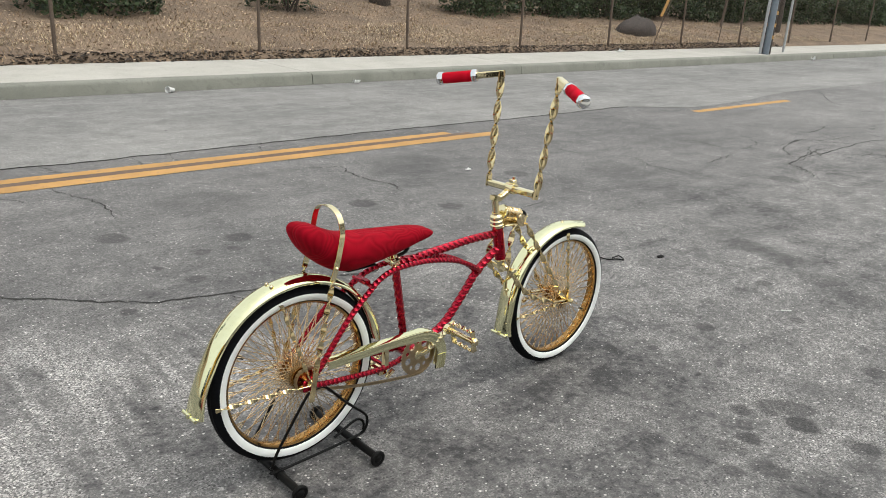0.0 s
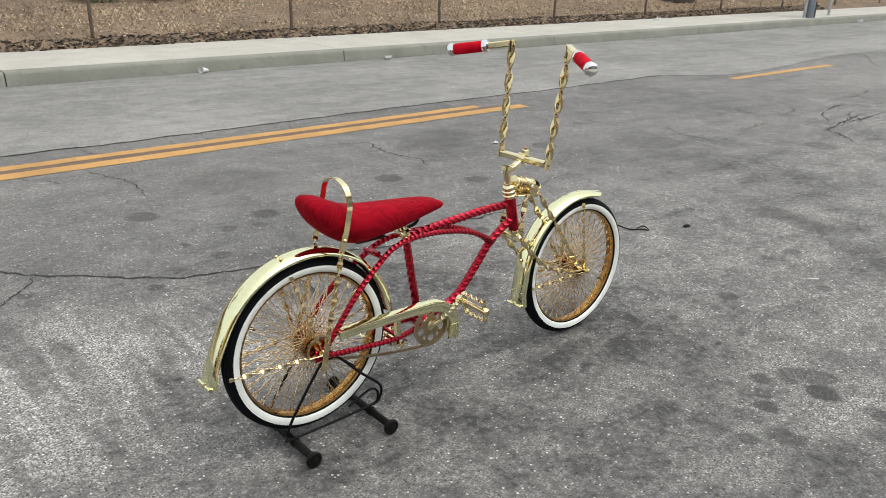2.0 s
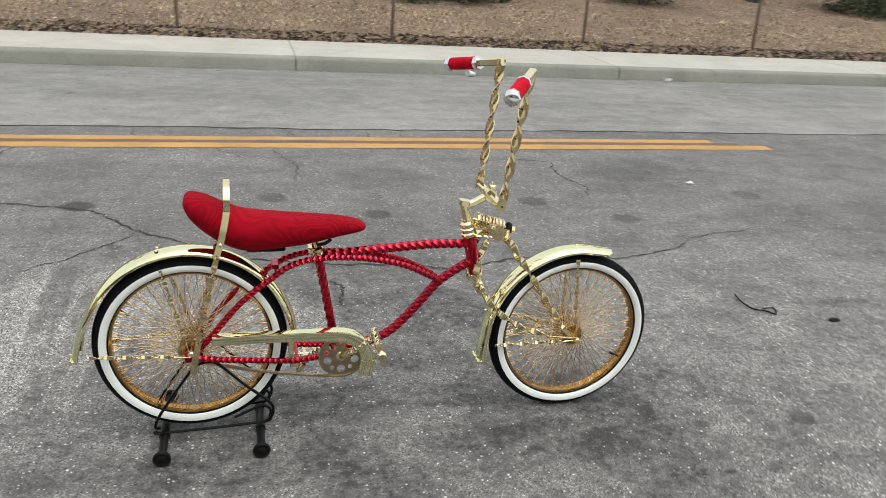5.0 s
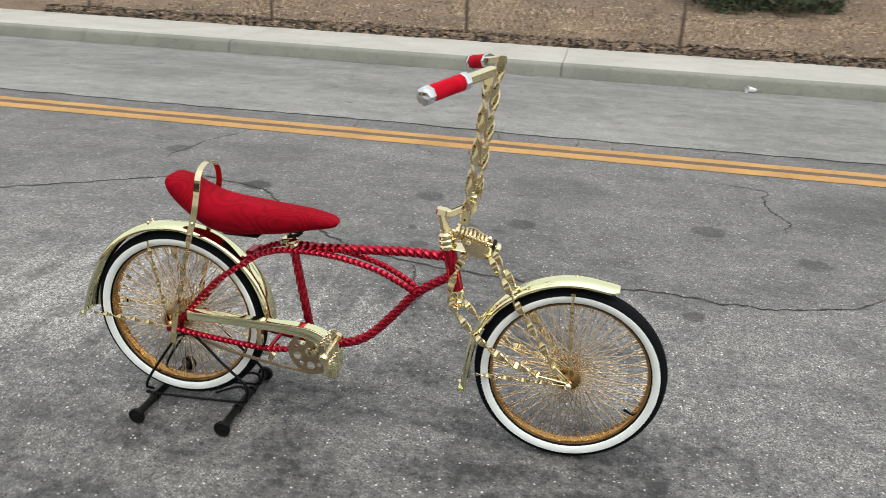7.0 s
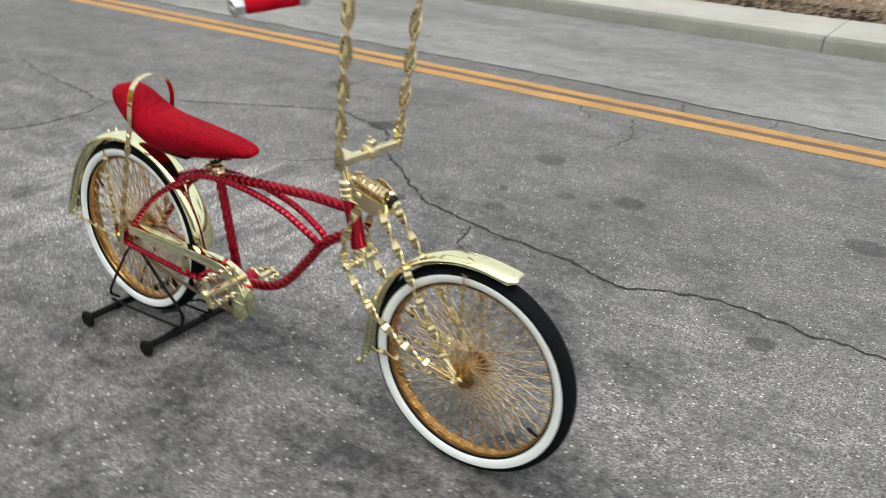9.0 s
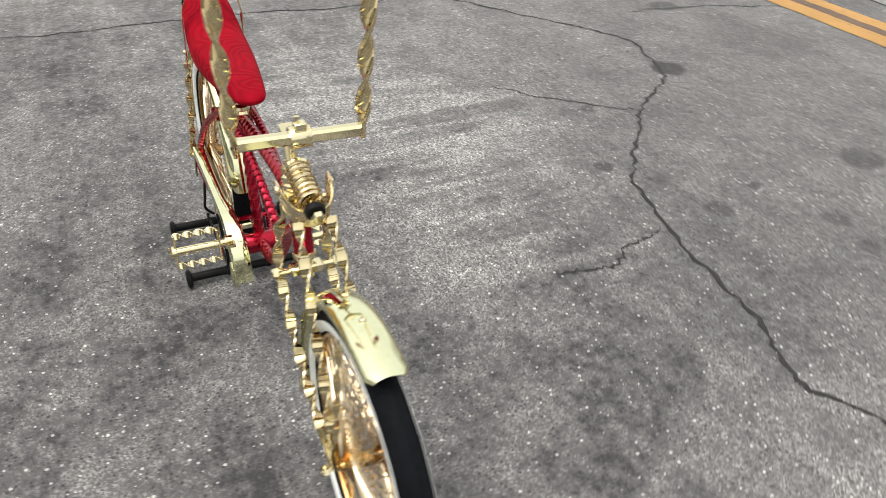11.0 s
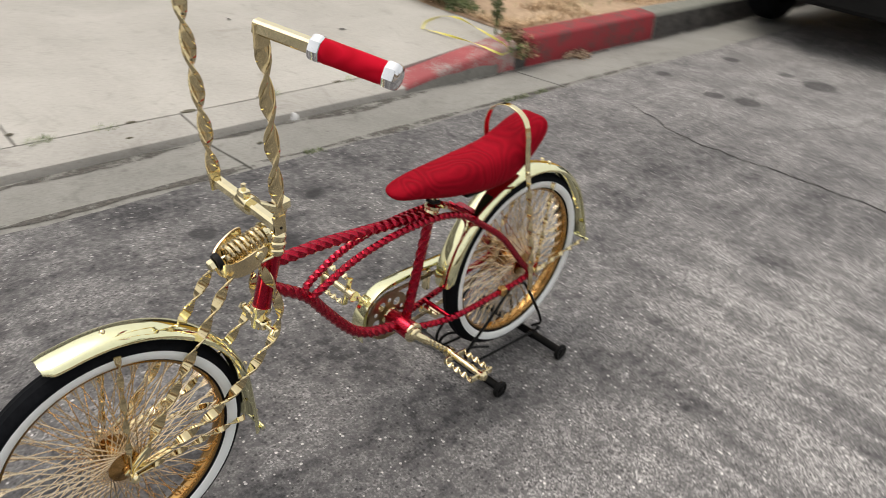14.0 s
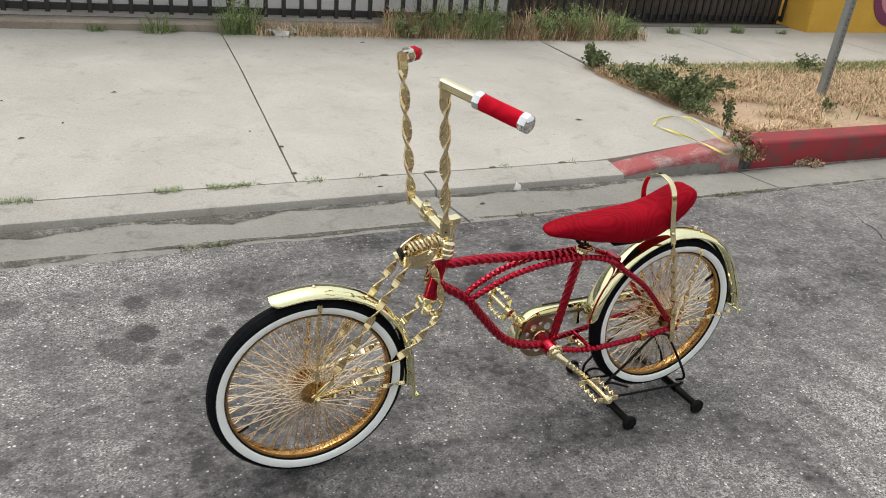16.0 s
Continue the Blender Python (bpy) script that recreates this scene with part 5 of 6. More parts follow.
# yellow house wall with a painted curl
house = thing("house", "yellow stuccoed house corner with a mural", "house", Matrix.Translation((-5.02, -3.45, 0.15)))
part("wall", box(-4.0, -2.0, 1.6, 8.0, 4.0, 3.4, 0.02), STUCCO, house)
part("roof", box(-4.0, -2.0, 3.36, 8.3, 4.3, 0.12, 0.02), GREY_SHEET, house)
part("mural_curl", ring_lathe([(0.30, -0.002), (0.30, 0.004), (0.42, 0.004), (0.42, -0.002)], 40, Matrix.Translation((-1.33, 0.004, 0.52)) @ Matrix.Rotation(radians(-90), 4, 'X')), PURPLE, house, "dark purple painted ring")
part("mural_disc", lathe([(0.298, -0.002), (0.298, 0.003), (0.0, 0.003)], 40, Matrix.Translation((-1.33, 0.004, 0.52)) @ Matrix.Rotation(radians(-90), 4, 'X')), PINK, house, "pink painted disc")


# parked dark car
def car(x, y):
    e = thing("parked_car", "black car parked close to the kerb", "car", Matrix.Translation((x, y, 0)))
    side = [(-4.4, 0.32), (-4.42, 0.6), (-4.3, 0.82), (-3.9, 0.93), (-3.3, 1.42), (-2.6, 1.48), (-1.7, 1.44), (-1.05, 0.98), (-0.3, 0.86), (-0.05, 0.72), (0.0, 0.5), (-0.04, 0.36), (-0.35, 0.29), (-4.2, 0.26)]
    g = Geo()
    rows = [(-0.86, 0.42), (-0.88, 0.36), (-0.72, 0.10), (-0.35, 0.02), (0.35, 0.02), (0.72, 0.10), (0.88, 0.36), (0.86, 0.42)]
    m, last = len(side), len(rows) - 1
    for r, (yy, back) in enumerate(rows):
        s = 0.95 if r in (0, last) else 1.0
        g.v += [(px - back * max(0.0, 1 + px / 1.2) ** 1.5 if px > -1.2 else px + (0.12 * back if px < -4 else 0.0), yy * (0.82 if pz > 1.2 else 1.0), 0.2 + (pz - 0.2) * s) for px, pz in side]
    g.f = [(r * m + q, r * m + (q + 1) % m, (r + 1) * m + (q + 1) % m, (r + 1) * m + q) for r in range(last) for q in range(m)]
    g.f += [tuple(reversed(range(m))), tuple(last * m + q for q in range(m))]
    part("body", g, CAR_PAINT, e)
    part("bumper", sweep(spline([(-0.40, -0.88, 0.42), (-0.10, -0.72, 0.42), (0.0, -0.35, 0.42), (0.02, 0, 0.42), (0.0, 0.35, 0.42), (-0.10, 0.72, 0.42), (-0.40, 0.88, 0.42)], 6), rounded(0.05, 0.1, 0.03)), BLACK_PLASTIC, e)
    part("plate", box(0.078, 0, 0.53, 0.006, 0.31, 0.155, 0.002), PAPER, e, "plain white front plate")
    part("windscreen", box(-1.4, 0, 1.2, 0.03, 1.3, 0.5, 0.01).moved(Matrix.Translation((-1.4, 0, 1.2)) @ Matrix.Rotation(radians(-52), 4, 'Y') @ Matrix.Translation((1.42, 0, -1.19))), GLASS, e)
    for s in (-1, 1):
        part("side_window", box(-2.5, s * 0.79, 1.16, 1.5, 0.02, 0.3, 0.008), GLASS, e)
        part("headlight", box(-0.16, s * 0.60, 0.66, 0.16, 0.30, 0.12, 0.03), LAMP, e)
        for wx in (-0.76, -3.5):
            w = part("wheel", ring_lathe([(0.2, -0.09), (0.3, -0.1), (0.325, -0.06), (0.325, 0.06), (0.3, 0.1), (0.2, 0.09)], 28), RUBBER, e, at=axis_y(wx, s * 0.78, 0.325))
            part("rim", lathe([(0.2, -0.07), (0.19, 0.05 * s), (0.06, 0.07 * s), (0.0, 0.07 * s)], 20), GALV, w)
    return e


car(-3.14, 0.78)


# ---- the lowrider bicycle ----
# local frame: x forward from the rear axle, y to the bicycle's left, z up from the ground
BX, BY = 1.056, 1.6015
bike = thing("lowrider_bicycle", "red and gold lowrider bicycle with twisted metal parts", "bicycle",
             Matrix.Translation((BX + 0.55, BY, 0)) @ Matrix.Rotation(radians(0.6), 4, 'Z') @ Matrix.Translation((-0.55, 0, 0)))
RX, RZ, FX, FZ = -0.009, 0.2720, 1.0890, 0.2408
SIDES = (-1, 1)


def rope(pts, r, turn, per=10, sides=6):
    """A many-sided bar with slightly hollow faces, twisted like rope."""
    prof = [(k * math.cos(math.pi * i / sides), k * math.sin(math.pi * i / sides)) for i in range(2 * sides) for k in (r * (0.90 if i % 2 else 1.06),)]
    return sweep(spline(pts, per), prof, 2 * math.pi / turn)


# tubes
part("frame", rope([(0.742, 0, 0.535), (0.64, 0, 0.536), (0.545, 0, 0.530), (0.415, 0, 0.520), (0.330, 0, 0.508)], 0.0126, 0.128, 24), CANDY, bike, "candy red twisted top tube")
part("head_tube", sweep(line((0.749, 0, 0.560), (0.776, 0, 0.445), 4), circle(0.0185, 20)), CANDY, bike, "smooth candy red head tube")
part("down_tube", rope([(0.757, 0, 0.482), (0.672, 0, 0.425), (0.621, 0, 0.366), (0.566, 0, 0.303), (0.525, 0, 0.268), (0.475, 0, 0.246), (0.395, 0, 0.232)], 0.0126, 0.128, 20), CANDY, bike)
part("seat_tube", rope([(0.326, 0, 0.522), (0.348, 0, 0.40), (0.378, 0, 0.236)], 0.0118, 0.16, 30), CANDY, bike)
part("bottom_bracket", lathe([(0.0, -0.037), (0.023, -0.037), (0.024, -0.034), (0.024, 0.034), (0.023, 0.037), (0.0, 0.037)], 20, axis_y(0.388, 0, 0.228)), CANDY, bike)
for s in SIDES:
    part("cantilever_bar", rope([(0.668, s * 0.013, 0.424), (0.640, s * 0.019, 0.446), (0.556, s * 0.022, 0.486), (0.442, s * 0.024, 0.510), (0.330, s * 0.027, 0.514), (0.256, s * 0.033, 0.500),
                                 (0.200, s * 0.041, 0.466), (0.119, s * 0.054, 0.404), (0.034, s * 0.062, 0.306), (-0.008, s * 0.064, 0.265)], 0.0083, 0.076, 26, 5), CANDY, bike)
    part("chain_stay", rope([(0.365, s * 0.028, 0.226), (0.300, s * 0.042, 0.222), (0.225, s * 0.053, 0.226), (0.055, s * 0.064, 0.248), (-0.008, s * 0.066, 0.260)], 0.0083, 0.076, 30, 5), CANDY, bike)
    part("dropout", box(-0.006, s * 0.066, 0.262, 0.040, 0.006, 0.034, 0.002), CANDY, bike)
part("bridge", sweep(line((0.215, -0.046, 0.486), (0.215, 0.046, 0.486), 2), circle(0.006, 8)).join(box(0.212, 0, 0.492, 0.02, 0.05, 0.012, 0.002)), CANDY, bike, "red fender bridge")
part("bridge", sweep(line((0.268, -0.046, 0.224), (0.268, 0.046, 0.224), 2), circle(0.006, 8)), CANDY, bike)


# wheels
def wheel(x, z, rear):
    w = part("wheel", ring_lathe([(0.2075, -0.0150), (0.2050, -0.0140), (0.2036, -0.0105), (0.2028, -0.004), (0.2028, 0.004), (0.2036, 0.0105), (0.2050, 0.0140), (0.2075, 0.0150), (0.2150, 0.0172), (0.2168, 0.0150),
                                  (0.2090, 0.0), (0.2168, -0.0150), (0.2150, -0.0172)], 120), RIM_GOLD, bike, "polished deep gold rim", at=axis_y(x, 0, z))
    prof = []
    for k in range(-11, 12):
        a = math.radians(k * 13.5)
        r = 0.2290 + 0.0240 * math.cos(a)
        h = 0.0255 * math.sin(a)
        if abs(k) <= 3:
            r += -0.0012 if k % 2 else 0.0006
        prof.append((r, h))
    prof += [(0.2135, 0.010), (0.2135, -0.010)]
    part("tyre", ring_lathe(prof, 120), RUBBER, w, "black ribbed rubber tyre")
    for s in SIDES:
        ww = []
        for k in range(9):
            a = math.radians(79 + k * 5.8)
            ww.append((0.2290 + 0.0246 * math.cos(a), s * 0.0262 * math.sin(a)))
        ww += [(r - 0.0005, h - s * 0.0012) for r, h in reversed(ww)]
        part("whitewall", ring_lathe(ww if s > 0 else list(reversed(ww)), 120), WHITEWALL, w, "clean white sidewall band")
    fl = 0.0305 if not rear else 0.031
    hub = [(0.0, -0.046), (0.009, -0.046), (0.010, -0.040), (fl * 0.6, -0.036), (fl, -0.033), (fl + 0.001, -0.030), (fl, -0.027), (0.016, -0.022), (0.013, -0.01), (0.013, 0.01), (0.016, 0.022), (fl, 0.027),
           (fl + 0.001, 0.030), (fl, 0.033), (fl * 0.6, 0.036), (0.010, 0.040), (0.009, 0.046), (0.0, 0.046)]
    part("hub", lathe(hub, 40), RIM_GOLD, w, "large-flange gold hub")
    part("axle", lathe([(0.0, -0.078), (0.0048, -0.078), (0.0048, 0.078), (0.0, 0.078)], 10), GOLD, w)
    for s in SIDES:
        part("axle_nut", lathe([(0.0095, s * 0.066), (0.0095, s * 0.074), (0.006, s * 0.077), (0.0, s * 0.077)], 6), GOLD, w)
    # laced spokes: two flanges, two ways round, leaving the hub nearly at a tangent
    n = 36
    for s in SIDES:
        for way in (-1, 1):
            hub_p = Vector((fl - 0.002, 0, s * (0.032 if way > 0 else 0.028)))
            a = way * radians(56)
            rim_p = Vector((0.2036 * math.cos(a), 0.2036 * math.sin(a), s * 0.005))
            g = sweep(line(hub_p, rim_p), circle(0.00122, 5))
            d = (rim_p - hub_p).normalized()
            g.join(sweep(line(rim_p - d * 0.013, rim_p), circle(0.0019, 6)))
            me = g.mesh("spoke", SPOKE)
            turn = 56 / 360.0 * n
            for k in range(n):
                part("spoke", me, SPOKE, w, at=Matrix.Rotation(2 * math.pi * (k - way * turn + (0.25 if way > 0 else 0.0) + (0.5 if s > 0 else 0)) / n, 4, 'Z'))
    part("valve", sweep(line((0.203, 0, 0), (0.178, 0, 0)), circle(0.0042, 8)), BLACK_PLASTIC, w, "black rubber valve stem", at=Matrix.Rotation(radians(-150 if rear else 30), 4, 'Z'))
    return w


wheel(FX, FZ, False)
wheel(RX, RZ, True)


# fenders: half-round plates swept round the wheels
def fender(x, z, a0, a1, r, tail, lead):
    n = 46
    path, nor = [], []
    for i in range(n + 1):
        t = i / n
        a = radians(a0 + (a1 - a0) * t)
        k = r + tail * max(0.0, (t - 0.84) / 0.16) ** 1.6 + lead * max(0.0, (0.1 - t) / 0.1) ** 2
        path.append((x + k * math.cos(a), 0, z + k * math.sin(a)))
        nor.append((math.cos(a), 0, math.sin(a)))
    arc = []
    for k in range(-8, 9):
        b = radians(k * 11)
        arc.append((0.017 * math.cos(b) - 0.017, 0.034 * math.sin(b)))
    inner = [(u - 0.002, w * 0.955) for u, w in reversed(arc)]

    def size(t):
        return 1.0 - 0.32 * max(0.0, (0.03 - t) / 0.03) ** 2 + 0.18 * max(0.0, (t - 0.93) / 0.07)
    return sweep(path, arc + inner, normals=nor, size=size)


ff = part("front_fender", fender(FX, FZ, 69, 195, 0.2790, 0.020, 0.006), FENDER_GOLD, bike, "mirror-bright pale gold front fender")
rf = part("rear_fender", fender(RX, RZ, 4, 184.5, 0.2800, 0.026, 0.0), FENDER_GOLD, bike, "mirror-bright pale gold rear fender")
for host, x, z in ((ff, 0.8010, 0.165), (rf, -0.3120, 0.246)):
    part("rolled_tail", rod((x, -0.034, z), (x, 0.034, z), 0.0052, 10).join(lathe([(0.0, -0.007), (0.006, -0.006), (0.008, 0.0), (0.006, 0.006), (0.0, 0.007)], 14, Matrix.Translation((x - 0.002, 0, z + 0.003)))), FENDER_GOLD, host)
dome = lathe([(0.0055, 0.0), (0.005, 0.003), (0.003, 0.005), (0.0, 0.0055)], 10)
for x, y, z, host in ((1.082, 0, 0.5185, ff), (0.8185, 0.0, 0.322, ff), (0.811, 0.02, 0.208, ff), (0.811, -0.02, 0.208, ff), (-0.084, 0.012, 0.5415, rf), (-0.084, -0.012, 0.5415, rf), (-0.292, 0, 0.292, rf)):
    cx, cz = (FX, FZ) if host is ff else (RX, RZ)
    d = Vector((x - cx, 0, z - cz)).normalized()
    part("rivet", dome, GOLD, host, at=aim((x, y, z), (x + d.x, y, z + d.z)))


# twisted flat struts of the fenders
def strut(a, b, w=0.0120, h=0.0034, turn=0.095):
    a, b = Vector(a), Vector(b)
    d = (b - a)
    g = sweep(line(a, a + d * 0.14, 2), rounded(w / 2, h / 2, 0.001))
    g.join(twisted(a + d * 0.14, a + d * 0.95, w, h, turn))
    return g


for s in SIDES:
    part("fender_strut", strut((FX, s * 0.056, FZ), (1.076, s * 0.035, 0.500)), TWIST_GOLD, bike, "thin twisted gold strut")
    part("fender_strut", strut((FX, s * 0.058, FZ - 0.004), (0.832, s * 0.034, 0.220)), TWIST_GOLD, bike)
    part("fender_strut", strut((RX, s * 0.076, RZ - 0.004), (-0.276, s * 0.040, 0.262)), TWIST_GOLD, bike)
    part("fender_strut", strut((RX, s * 0.078, RZ - 0.002), (-0.078, s * 0.040, 0.512)), TWIST_GOLD, bike)

# springer fork; its spring yoke leans down to the front
TILT = Matrix.Translation((0.758, 0, 0.606)) @ Matrix.Rotation(radians(6.0), 4, 'Y') @ Matrix.Translation((-0.758, 0, -0.606))
for s in SIDES:
    # front legs
    part("fork_leg", twisted((0.856, s * 0.027, 0.558), (1.056, s * 0.046, 0.266), 0.0200, 0.0058, 0.128).join(
        sweep(line((1.056, s * 0.046, 0.266), (FX, s * 0.051, FZ - 0.002), 3), rounded(0.0065, 0.0028, 0.001))), TWIST_GOLD, bike, "twisted gold front fork leg")
    # rear legs
    rear_leg = spline([(0.800, s * 0.028, 0.566), (0.776, s * 0.038, 0.510), (0.765, s * 0.044, 0.455), (0.778, s * 0.046, 0.408), (0.806, s * 0.047, 0.374), (0.860, s * 0.048, 0.321),
                       (0.926, s * 0.049, 0.280), (1.010, s * 0.052, 0.252)], 18)
    part("fork_leg", sweep(rear_leg, rounded(0.0098, 0.0032, 0.0014), 2 * math.pi / 0.125).join(
        sweep(line((1.010, s * 0.052, 0.252), (FX, s * 0.053, FZ), 3), rounded(0.0075, 0.0028, 0.001))), TWIST_GOLD, bike, "twisted gold rear fork leg")
    part("rocker", sweep(line((1.047, s * 0.049, 0.275), (FX + 0.004, s * 0.049, FZ - 0.006), 3), rounded(0.0035, 0.0085, 0.0015)), GOLD, bike)
    part("yoke_bolt", lathe([(0.0095, 0.0), (0.0095, 0.004), (0.007, 0.008), (0.0, 0.0095)], 14), GOLD, bike, at=TILT @ Matrix.Translation((0.806, s * 0.0405, 0.598)) @ Matrix.Rotation(radians(-90 * s), 4, 'X'))


def yoke():
    """A boat-shaped shell round the spring: low at the bow, its sides flaring out, back and up to rounded tips."""
    rows = [(0.789, 0.0445, 0.5995, 0.0455, 0.6060), (0.792, 0.0435, 0.5920, 0.0455, 0.6095), (0.799, 0.0415, 0.5815, 0.0452, 0.6105), (0.812, 0.0395, 0.5690, 0.0445, 0.6085), (0.830, 0.0360, 0.5620, 0.0415, 0.6025),
            (0.848, 0.0310, 0.5605, 0.0355, 0.5965), (0.862, 0.0215, 0.5610, 0.0250, 0.5920), (0.868, 0.0100, 0.5615, 0.0115, 0.5900), (0.8695, 0.0, 0.5615, 0.0, 0.5895)]
    low = spline([(x, y, z) for x, y, z, _, _ in rows] + [(x, -y, z) for x, y, z, _, _ in reversed(rows[:-1])], 5)
    high = spline([(x, y, z) for x, _, _, y, z in rows] + [(x, -y, z) for x, _, _, y, z in reversed(rows[:-1])], 5)
    g, n = Geo(), len(low)
    for a, b in zip(low, high):
        for p, k in ((a, 0.0), (a.lerp(b, 0.5), 0.0), (b, 0.0), (b, 0.0034), (a.lerp(b, 0.5), 0.0034), (a, 0.0034)):
            inward = Vector((0.812 - p.x, -p.y, 0)).normalized()
            g.v.append(tuple(p + inward * (k - (0.0012 if p is not a and p is not b and not k else 0.0))))
    g.f = [(i * 6 + k, i * 6 + (k + 1) % 6, (i + 1) * 6 + (k + 1) % 6, (i + 1) * 6 + k) for i in range(n - 1) for k in range(6)] + [(0, 1, 2, 3, 4, 5), tuple((n - 1) * 6 + k for k in (5, 4, 3, 2, 1, 0))]
    return g


part("yoke", yoke(), SPRING_GOLD, bike, "boat-shaped gold spring cradle with raised tips", angle=40, at=TILT)
part("yoke_plate", box(0.812, 0, 0.5655, 0.092, 0.052, 0.006, 0.002), GOLD, bike, at=TILT)


def coil(a, b, r, wire, turns):
    a, b = Vector(a), Vector(b)
    d = (b - a).normalized()
    u = d.orthogonal().normalized()
    v = d.cross(u)
    n = int(turns * 20)
    return sweep([a.lerp(b, i / n) + (u * math.cos(turns * 2 * math.pi * i / n) + v * math.sin(turns * 2 * math.pi * i / n)) * r for i in range(n + 1)], circle(wire, 8))


part("spring", coil((0.768, 0, 0.606), (0.852, 0, 0.592), 0.0172, 0.0044, 8.0), SPRING_GOLD, bike, "thick gold coil spring", at=TILT)
part("spring_rod", rod((0.755, 0, 0.608), (0.885, 0, 0.586), 0.005, 10), GOLD, bike, at=TILT)
part("spring_seat", lathe([(0.0, 0.0), (0.022, 0.0), (0.024, 0.004), (0.022, 0.009), (0.0, 0.009)], 24, aim((0.763, 0, 0.607), (0.852, 0, 0.592))), GOLD, bike, at=TILT)
part("rubber_bump", lathe([(0.0, 0.0), (0.017, 0.0), (0.018, 0.004), (0.016, 0.010), (0.0, 0.010)], 20, aim((0.862, 0, 0.590), (0.90, 0, 0.5835))), BLACK_PLASTIC, bike, "black rubber spring stop", at=TILT)
part("spring_nut", lathe([(0.0, 0.0), (0.0105, 0.0), (0.0115, 0.003), (0.0115, 0.010), (0.009, 0.013), (0.0, 0.013)], 6, aim((0.873, 0, 0.588), (0.90, 0, 0.5835))), GOLD, bike, "gold hexagon nut", at=TILT)
# steerer and crowns
hax = aim((0.7765, 0, 0.445), (0.749, 0, 0.56))
part("lower_crown", lathe([(0.0, -0.046), (0.013, -0.046), (0.014, -0.012), (0.020, -0.010), (0.0215, -0.004), (0.020, 0.002), (0.0, 0.002)], 24, hax), GOLD, bike, "gold lower crown cup")
part("crown_bolt", rod((0.783, -0.056, 0.416), (0.783, 0.056, 0.416), 0.0062, 10).join(box(0.783, 0, 0.416, 0.024, 0.06, 0.018, 0.003)), GOLD, bike)
for s in SIDES:
    part("crown_nut", lathe([(0.0, 0.0), (0.0095, 0.0), (0.0095, 0.009), (0.007, 0.012), (0.0, 0.012)], 6), GOLD, bike, at=Matrix.Translation((0.783, s * 0.050, 0.416)) @ Matrix.Rotation(radians(-90 * s), 4, 'X'))
part("headset", lathe([(0.0, 0.117), (0.021, 0.117), (0.023, 0.121), (0.023, 0.127), (0.020, 0.130), (0.022, 0.133), (0.0225, 0.141), (0.019, 0.144), (0.0205, 0.148), (0.0205, 0.156), (0.017, 0.160),
                       (0.0135, 0.162), (0.0135, 0.168), (0.0, 0.168)], 24, hax), GOLD, bike, "stacked gold headset rings")
# stem
part("stem", sweep(spline([(0.7385, 0, 0.605), (0.731, 0, 0.635), (0.727, 0, 0.653)], 5), circle(0.0112, 14)).join(
    sweep(line((0.727, 0, 0.650), (0.729, 0, 0.664), 2), rounded(0.014, 0.014, 0.004))).join(
    sweep(spline([(0.729, 0, 0.652), (0.752, 0, 0.655), (0.778, 0, 0.668), (0.798, 0, 0.678)], 6), rounded(0.010, 0.0085, 0.003))), GOLD, bike, "forged gold stem")
part("stem_clamp", lathe([(0.0, -0.017), (0.0175, -0.017), (0.0185, -0.012), (0.0185, 0.012), (0.0175, 0.017), (0.0, 0.017)], 16, axis_y(0.800, 0, 0.679)).join(
    box(0.806, 0, 0.700, 0.018, 0.02, 0.014, 0.002)).join(rod((0.804, -0.004, 0.670), (0.804, -0.004, 0.716), 0.0045, 8)), GOLD, bike, "gold handlebar clamp with bolt")
# handlebar
part("crossbar", sweep(line((0.799, -0.099, 0.680), (0.801, 0.099, 0.676), 2), rounded(0.0100, 0.0100, 0.0042)), GOLD, bike, "square gold crossbar")


def dumbbell(w, h):
    return [(w, -h * 0.7), (w, h * 0.7), (w * 0.9, h), (w * 0.55, h * 0.75), (-w * 0.55, h * 0.75), (-w * 0.9, h), (-w, h * 0.7), (-w, -h * 0.7), (-w * 0.9, -h), (-w * 0.55, -h * 0.75), (w * 0.55, -h * 0.75), (w * 0.9, -h)]


